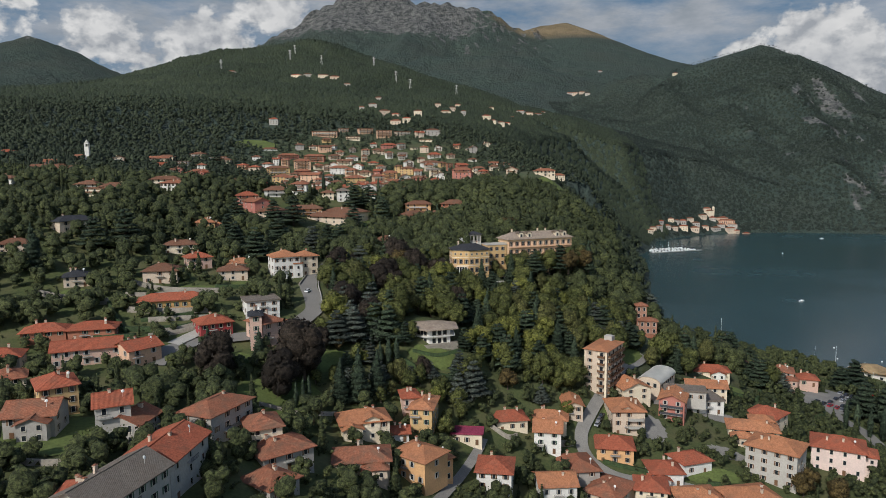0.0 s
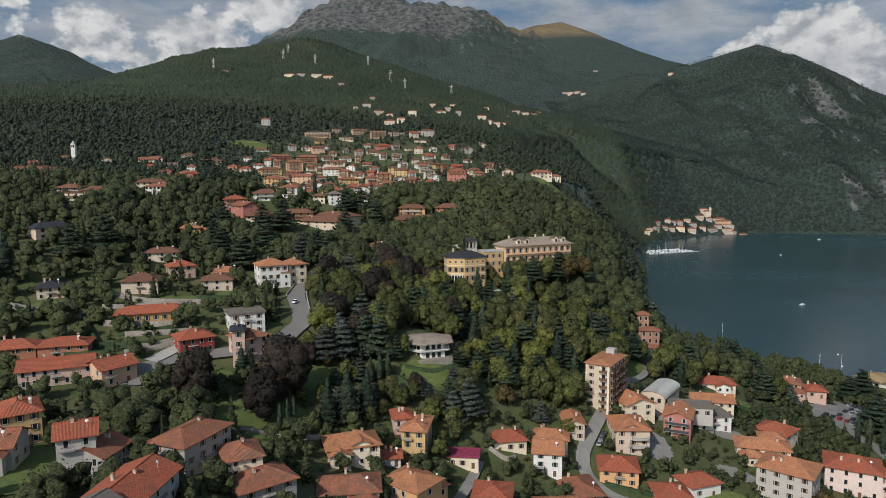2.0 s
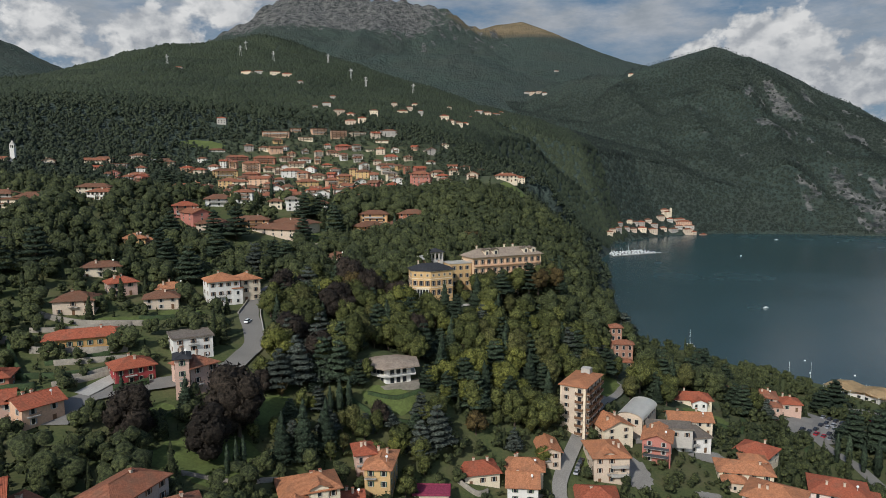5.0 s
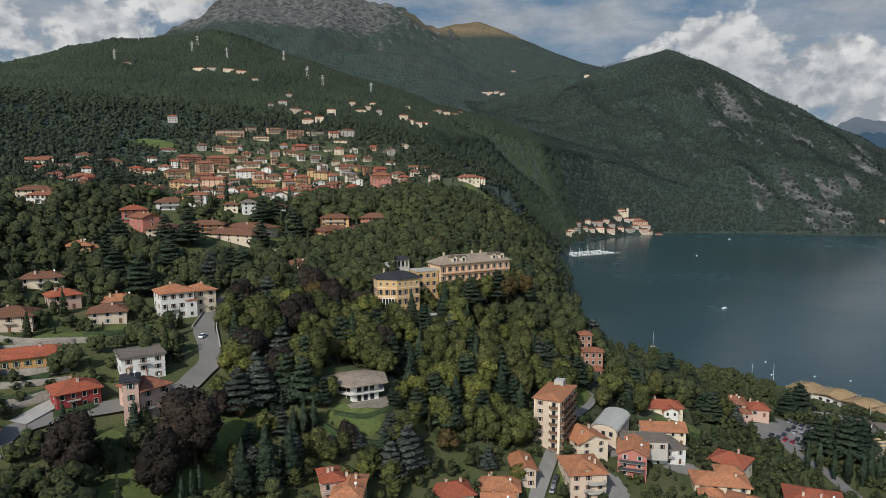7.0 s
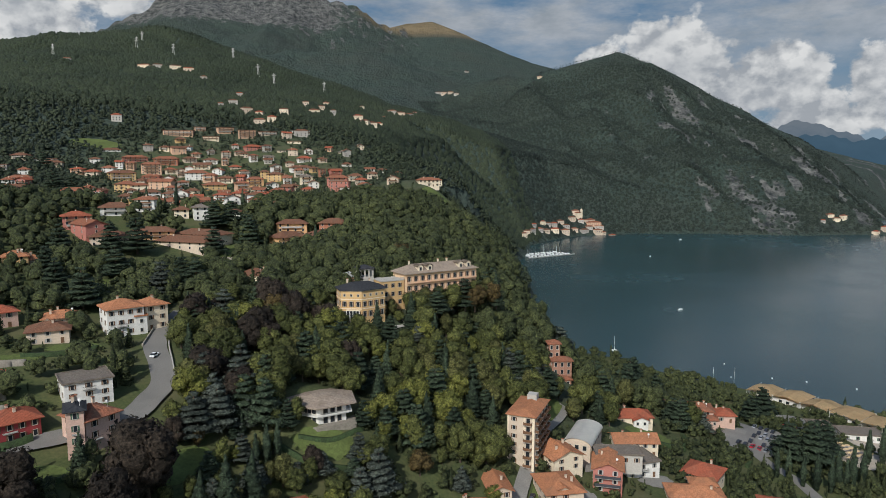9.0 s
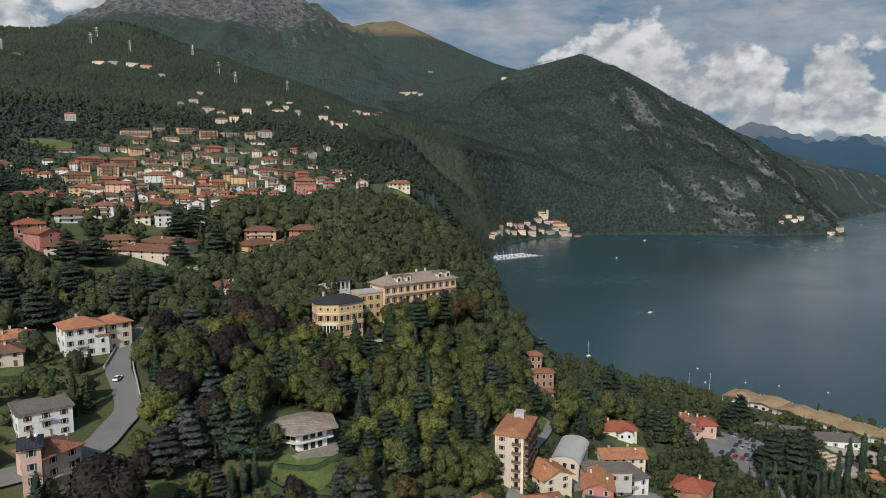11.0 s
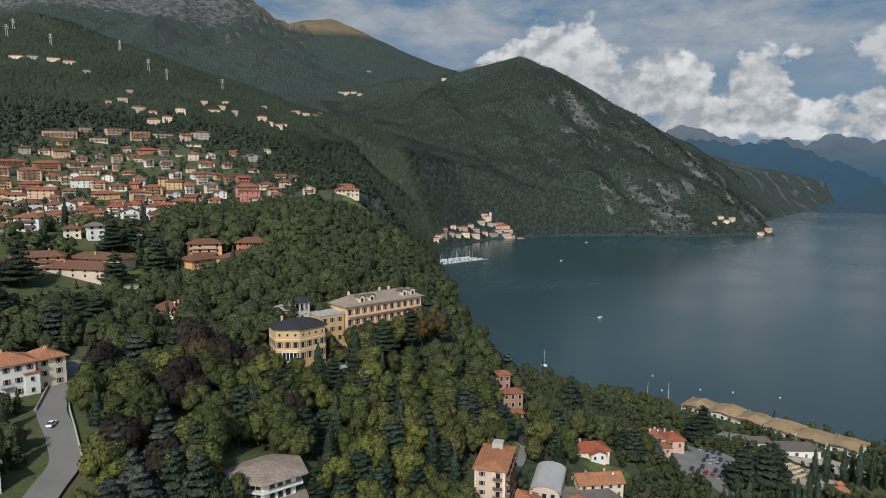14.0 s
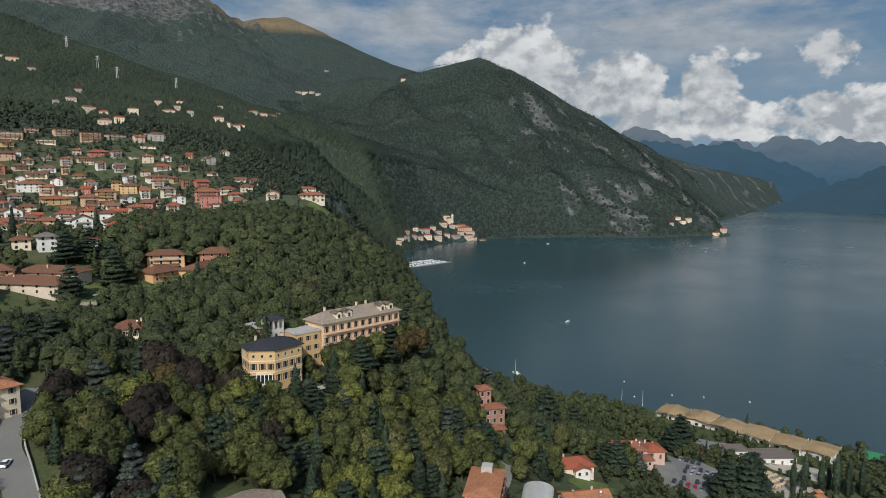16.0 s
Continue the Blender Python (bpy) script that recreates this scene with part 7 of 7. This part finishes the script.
woods("far_woods", p, 6, 12, None, 0.21, "wooded slope below the crest", 8, 1.2, None, "leaf_slope")
p = scatter(420, 1800, 1340, 2640, 9.2, 12)
rk = rock_share(p[:, 0], p[:, 1], land(p[:, 0], p[:, 1]))
p = p[(in_lake(p[:, 0], p[:, 1]) < -8) & (wr.uniform(0, 1, len(p)) > rk * 0.95) & clear_of(p, 1)]
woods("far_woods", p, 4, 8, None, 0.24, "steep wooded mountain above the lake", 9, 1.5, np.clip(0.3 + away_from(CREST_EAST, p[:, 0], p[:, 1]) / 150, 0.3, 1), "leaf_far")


# ---- boats, masts, cars and small works ----------------------------------------------------


def hull(bm, length, beam, height):
    rings = []
    for s in np.linspace(0, 1, 9):
        half = beam / 2 * (1 - (max(0, s - 0.35) / 0.65) ** 2.2) * (0.82 + 0.18 * min(1, s / 0.2))
        x = -length / 2 + length * s
        rings.append([bm.verts.new((x, y, z)) for y, z in ((-half, height), (-half * 0.72, 0.0), (0, -0.25), (half * 0.72, 0.0), (half, height))])
    for a, b in zip(rings, rings[1:]):
        for i in range(4):
            bm.faces.new((a[i], b[i], b[i + 1], a[i + 1]))
        bm.faces.new((a[4], b[4], b[0], a[0]))
    bm.faces.new(rings[0])
    bmesh.ops.remove_doubles(bm, verts=bm.verts, dist=0.01)
    bmesh.ops.recalc_face_normals(bm, faces=bm.faces)


def boat(x, y, rot, length=8.0, sail=False, label="white motor boat on the lake", group="boats on the lake"):
    e = thing("boat", x, y, 0.05, rot, label, "boat", group)
    part("hull", shared(("hull", length), lambda bm: hull(bm, length, length * 0.3, 0.9), "boat_white"), None, e)

    def cabin(bm):
        prism(bm, [(-length * 0.2, -length * 0.09), (length * 0.14, -length * 0.08), (length * 0.14, length * 0.08), (-length * 0.2, length * 0.09)], 0.9, 1.7, [(-length * 0.18, -length * 0.08), (length * 0.07, -length * 0.07), (length * 0.07, length * 0.07), (-length * 0.18, length * 0.08)])
    part("cabin", shared(("cabin", length), cabin, "boat_white"), None, e)
    if sail:
        def mast(bm):
            bmesh.ops.create_cone(bm, segments=8, radius1=0.12, radius2=0.06, depth=length * 1.35, cap_ends=True, matrix=Matrix.Translation((length * 0.05, 0, 0.9 + length * 0.67)))
        part("mast", shared(("mast", length), mast, "boat_white"), None, e)

        def boom(bm):
            bmesh.ops.create_cone(bm, segments=8, radius1=0.16, radius2=0.12, depth=length * 0.45, cap_ends=True, matrix=Matrix.Translation((-length * 0.18, 0, 2.2)) @ pose(0, 0, 0, 0, 90, 0))
        part("boom", shared(("boom", length), boom, "trim_white"), None, e, "furled white sail on the boom")
    return e


boat(375, 686, 20, 7)
boat(234, 549, 100, 9, True, "white sailing boat with bare mast, moored off the shore")
boat(560, 1090, 60, 8)
boat(760, 1330, 10, 8)
for i, (x, y) in enumerate([(285, 470), (312, 462), (330, 450), (352, 430), (300, 500)]):
    e = tagged(new("buoy", shared("buoy", lambda bm: bmesh.ops.create_uvsphere(bm, u_segments=12, v_segments=8, radius=0.55), "boat_white", True)), "white mooring buoy afloat on the lake", "buoy", "mooring buoys")
    e.location = (x, y, 0.15)
# marina of the far village: quay and moored boats
bm = bmesh.new()
box(bm, -52, -1.2, -3, 52, 1.2, 0.7)
q = tagged(new("quay", bpy.data.meshes.new("quay")), "pale stone breakwater of the small harbour", "quay", kind="structure")
bm.to_mesh(q.data)
bm.free()
q.data.materials.append(MATS["concrete"])
q.matrix_basis = pose(400, 1128, 0, 0, 0, 22)
br = random.Random(4)
for i in range(42):
    u, v = (i % 14) * 6.8 - 44 + br.uniform(-1, 1), 9 + (i // 14) * 15 + br.uniform(-1.5, 1.5)
    x, y = 400 + u * math.cos(radians(22)) - v * math.sin(radians(22)), 1128 + u * math.sin(radians(22)) + v * math.cos(radians(22))
    if in_lake(np.array([x]), np.array([y]))[0] > 2:
        boat(x, y, 112 + br.uniform(-4, 4), br.choice([6, 7, 9]), br.random() < 0.4, "white boat moored in the small harbour", "boats in the harbour")
# landing stage of the lido
e = thing("jetty", 262, 440, 0.0, 150, "timber landing stage on posts with two tall masts", "jetty")
bm = bmesh.new()
box(bm, -2, -1.2, 0.9, 26, 1.2, 1.15)
part("deck", bm, "bark", e)
for x in range(0, 26, 5):
    for y in (-1.0, 1.0):
        part("pile", shared("pile", lambda bm: box(bm, -0.12, -0.12, -3, 0.12, 0.12, 1.6), "bark"), None, e).location = (x, y, 0)
boat(256, 447, 140, 11, True, "white sailing boat moored at the landing stage")
boat(264, 436, 145, 13, True, "large white sailing boat moored at the landing stage")


def pylon(x, y, h):
    e = thing("power_pylon", x, y, ground(x, y) - 1, random.uniform(-20, 20), "pale lattice power pylon on the wooded crest", "pylon", "pylons along the crest")

    def legs(bm):
        for sx in (-1, 1):
            for sy in (-1, 1):
                for k in range(6):
                    a, b = k / 6, (k + 1) / 6
                    p, q_ = Vector((sx * 2.6 * (1 - a * 0.8), sy * 2.6 * (1 - a * 0.8), a * 34)), Vector((sx * 2.6 * (1 - b * 0.8), sy * 2.6 * (1 - b * 0.8), b * 34))
                    m = Matrix.Translation((p + q_) / 2) @ (q_ - p).to_track_quat("Z", "Y").to_matrix().to_4x4()
                    bmesh.ops.create_cone(bm, segments=5, radius1=0.32, radius2=0.32, depth=(q_ - p).length, matrix=m)
    t_ = part("tower", shared("pylon_tower", legs, "metal_sheet"), None, e)
    t_.scale = (h / 34, h / 34, h / 34)

    def arms(bm):
        for z, w in ((24, 5), (28, 6), (32, 4)):
            box(bm, -w, -0.3, z, w, 0.3, z + 0.5)
    a_ = part("crossarm", shared("pylon_arms", arms, "metal_sheet"), None, e)
    a_.scale = t_.scale


for x, y, h in [(-430, 1960, 34), (-424, 2000, 32), (-190, 1950, 32), (-120, 1830, 32), (-80, 1790, 31), (-560, 1750, 30), (40, 1750, 28), (-330, 1900, 31), (440, 2120, 28)]:
    pylon(x, y, h)

# bell tower of the upper church and the chapel on the far knoll
e = thing("bell_tower", -402, 769, ground(-402, 769), 8, "slender white bell tower above the trees", "tower")
bm = bmesh.new()
box(bm, -2.2, -2.2, -2, 2.2, 2.2, 19)
part("wall", bm, "plaster_white", e)
bm = bmesh.new()
for sx in (-2.1, 1.5):
    for sy in (-2.1, 1.5):
        box(bm, sx, sy, 19, sx + 0.6, sy + 0.6, 22)
box(bm, -2.4, -2.4, 22, 2.4, 2.4, 22.6)
part("belfry", bm, "plaster_white", e)
bm = bmesh.new()
prism(bm, [(-2.3, -2.3), (2.3, -2.3), (2.3, 2.3), (-2.3, 2.3)], 22.6, 27, [(-.2, -.2), (.2, -.2), (.2, .2), (-.2, .2)])
part("spire", bm, "plaster_greywall", e)
e = thing("hotel", 632, 1482, ground(632, 1482), -14, "peach lakeside hotel with rows of windows", "hotel")
bm = bmesh.new()
box(bm, -16, -7, -8, 16, 7, 9)
part("wall", bm, "plaster_peach", e)
bm = bmesh.new()
roof_shape(bm, "hip", 32, 14, 9, 0.7, 0.35)
bmesh.ops.recalc_face_normals(bm, faces=bm.faces)
part("roof", bm, "tiles_old", e)
for f in range(3):
    for i in range(7):
        window(e, (-13.5 + i * 4.5, -7, 0.8 + f * 2.9), 0, 1.6, 1.6, None, True)
e = thing("church", 606, 1512, ground(606, 1512), 10, "pale church with a low tower above the lakeside houses", "church")
bm = bmesh.new()
box(bm, -6, -8, -4, 6, 8, 9)
part("nave", bm, "plaster_cream", e)
bm = bmesh.new()
roof_shape(bm, "gable_front", 12, 16, 9, 0.5, 0.4)
part("roof", bm, "tiles_old", e)
bm = bmesh.new()
box(bm, 6.1, -4, -4, 10, 0, 16)
prism(bm, [(6, -4.1), (10.1, -4.1), (10.1, 0.1), (6, 0.1)], 16, 19, [(7.9, -2.2), (8.2, -2.2), (8.2, -1.9), (7.9, -1.9)])
part("tower", bm, "plaster_cream", e)


def car(x, y, rot, colour, z=None, group="parked cars"):
    e = thing("car", x, y, (ground(x, y) if z is None else z) + 0.32, rot, {"car_red": "dark red parked car", "car_dark": "black parked car", "car_paint": "pale parked car", "boat_white": "white car"}[colour] + " on grey asphalt", "car", group)

    def body(bm):
        prism(bm, [(-2.1, -0.85), (2.1, -0.8), (2.1, 0.8), (-2.1, 0.85)], 0.25, 0.85, [(-2.05, -0.8), (2.0, -0.72), (2.0, 0.72), (-2.05, 0.8)])
    part("body", shared(("car_body", colour), body, colour), None, e)

    def cabin(bm):
        prism(bm, [(-1.7, -0.76), (0.9, -0.74), (0.9, 0.74), (-1.7, 0.76)], 0.85, 1.42, [(-1.25, -0.62), (0.25, -0.62), (0.25, 0.62), (-1.25, 0.62)])
    part("cabin", shared("car_cabin", cabin, "glass"), None, e)
    part("car_roof", shared(("car_roof", colour), lambda bm: box(bm, -1.25, -0.6, 1.42, 0.25, 0.6, 1.47), colour), None, e)
    for sx in (-1.3, 1.3):
        for sy in (-0.78, 0.78):
            part("wheel", shared("wheel", lambda bm: bmesh.ops.create_cone(bm, segments=12, radius1=0.31, radius2=0.31, depth=0.2, cap_ends=True, matrix=pose(0, 0, 0.31, 90, 0, 0)), "rubber"), None, e).location = (sx, sy, 0)


def parasol(x, y):
    e = thing("parasol", x, y, ground(x, y) + 0.3, 0, "straw-coloured beach parasol on a thin pole", "parasol", "parasols on the lido terrace")
    part("pole", shared("parasol_pole", lambda bm: box(bm, -0.04, -0.04, 0, 0.04, 0.04, 2.3), "bark"), None, e)
    part("canopy", shared("parasol_canopy", lambda bm: bmesh.ops.create_cone(bm, segments=8, radius1=1.25, radius2=0.05, depth=0.55, cap_ends=True, matrix=Matrix.Translation((0, 0, 2.3))), "thatch"), None, e)


for i in range(6):
    for k in range(5):
        parasol(238 + i * 3.4 - k * 1.2, 314 + k * 3.4 + i * 1.0)
e = thing("kiosk", 247, 299, ground(247, 299), -20, "small tiled kiosk with a brick cupola", "kiosk")
FOOTPRINTS.append((247, 299, 5))
wing(e, 0, 0, 8, 7, 3.2, 0, "hip", "peach", "orange", 3)
wing(e, 0.5, 0.5, 2.2, 2.2, 6.0, 0, "hip", "brickred", "orange", 1)
cr = random.Random(9)
for row, (ox, oy) in enumerate([(190, 328), (196, 332.5), (205, 337), (211, 341.5), (216, 352), (241, 366)]):
    for k in range(6 if row < 4 else 4):
        if cr.random() < 0.85:
            car(ox + k * 2.0 + cr.uniform(-0.2, 0.2), oy - k * 2.2, 40 + cr.uniform(-3, 3), cr.choice(["car_dark", "car_paint", "car_dark", "car_red", "car_paint"]), None)
car(-62, 306, 75, "boat_white", None, "cars on the road")
car(-61, 263, 160, "car_paint", None, "cars on the road")
for x, y in ((62, 258), (63.5, 261), (65, 263.5), (104, 284), (112, 296), (116, 299)):
    car(x, y, 60, cr.choice(["car_dark", "car_paint"]), None)


def low_wall(points, height, material, name, label, thick=0.5):
    """A wall or hedge that follows the land along a line."""
    v, f, q, nrm, z = ribbon(points, thick, 0.0, 8)
    lo = [np.stack([(q + nrm * s)[:, 0], (q + nrm * s)[:, 1], z - 1.2], 1) for s in (-thick / 2, thick / 2)]
    wob = np.array([random.uniform(-0.08, 0.08) * height for _ in range(len(q))]) if material == "hedge_leaf" else 0
    hi = [np.stack([(q + nrm * s)[:, 0], (q + nrm * s)[:, 1], z + height + wob], 1) for s in (-thick / 2, thick / 2)]
    vs = np.concatenate([lo[0], hi[0], hi[1], lo[1]])
    k = len(q)
    i = np.arange(k - 1)
    quads_ = np.concatenate([np.stack([i + a * k, i + 1 + a * k, i + 1 + b * k, i + b * k], 1) for a, b in ((0, 1), (1, 2), (2, 3))] + [np.array([[0, k, 2 * k, 3 * k], [k - 1, 4 * k - 1, 3 * k - 1, 2 * k - 1]])])
    tagged(new(name, fast_mesh(name, vs, quads_, material)), label, name.replace("_", " "))


random.seed(17)
low_wall([(-57, 356), (-59, 340), (-60, 322), (-55.5, 303), (-52, 290)], 0.9, "concrete", "parapet", "pale concrete parapet along the bending road", 0.4)
low_wall([(-67, 345), (-67.5, 330), (-68, 315)], 1.0, "stone", "retaining_wall", "grey stone wall beside the road")
for pts, hh in [([(-62, 445), (-45, 447), (-28, 452)], 1.6), ([(-137, 286), (-121, 290), (-104, 296)], 1.8), ([(-151, 275), (-146, 276), (-140, 277)], 3.0), ([(-112, 254), (-105, 257), (-99, 262)], 2.0), ([(-130, 272), (-115, 272), (-98, 276)], 2.4), ([(-118, 264), (-106, 267), (-96, 270)], 2.0), ([(-140, 298), (-120, 294), (-100, 297)], 2.2), ([(-170, 278), (-155, 276), (-143, 277)], 2.6), ([(-112, 250), (-104, 255), (-97, 261)], 1.8), ([(-118, 160), (-100, 150), (-84, 152)], 1.6), ([(-60, 212), (-48, 213), (-36, 220)], 1.4), ([(36, 246), (44, 244), (50, 246)], 2.4), ([(28, 242), (24, 240), (18, 243)], 1.8), ([(22, 336), (28, 333), (35, 336)], 1.6)]:
    low_wall(pts, hh, "stone", "retaining_wall", "old stone retaining wall between garden terraces")
for pts, hh in [([(-134, 245), (-126, 246), (-116, 248)], 2.2), ([(-121, 264), (-112, 268), (-103, 273)], 1.4), ([(-79, 237), (-74, 239), (-70, 241)], 1.2), ([(-93, 250), (-87, 253), (-84, 256)], 2.0), ([(-140, 277), (-131, 265), (-122, 253)], 1.6), ([(-12, 264), (-1, 265), (9, 272)], 1.0), ([(-128, 254), (-112, 257), (-100, 262)], 1.8), ([(-104, 303), (-92, 306), (-82, 311)], 1.6), ([(132, 316), (142, 314), (152, 312)], 1.8), ([(150, 313), (158, 320), (160, 328)], 1.8), ([(96, 231), (106, 229), (118, 224)], 1.6), ([(-20, 262), (-8, 258), (6, 259)], 1.3), ([(-88, 248), (-86, 240), (-84, 230)], 2.6), ([(128, 276), (136, 272), (146, 272)], 1.6), ([(60, 240), (70, 238), (80, 236)], 1.3), ([(174, 300), (182, 308), (188, 322)], 1.8), ([(-66, 233), (-58, 236), (-50, 238)], 1.4)]:
    low_wall(pts, hh, "hedge_leaf", "hedge", "clipped dark green garden hedge", 1.3)
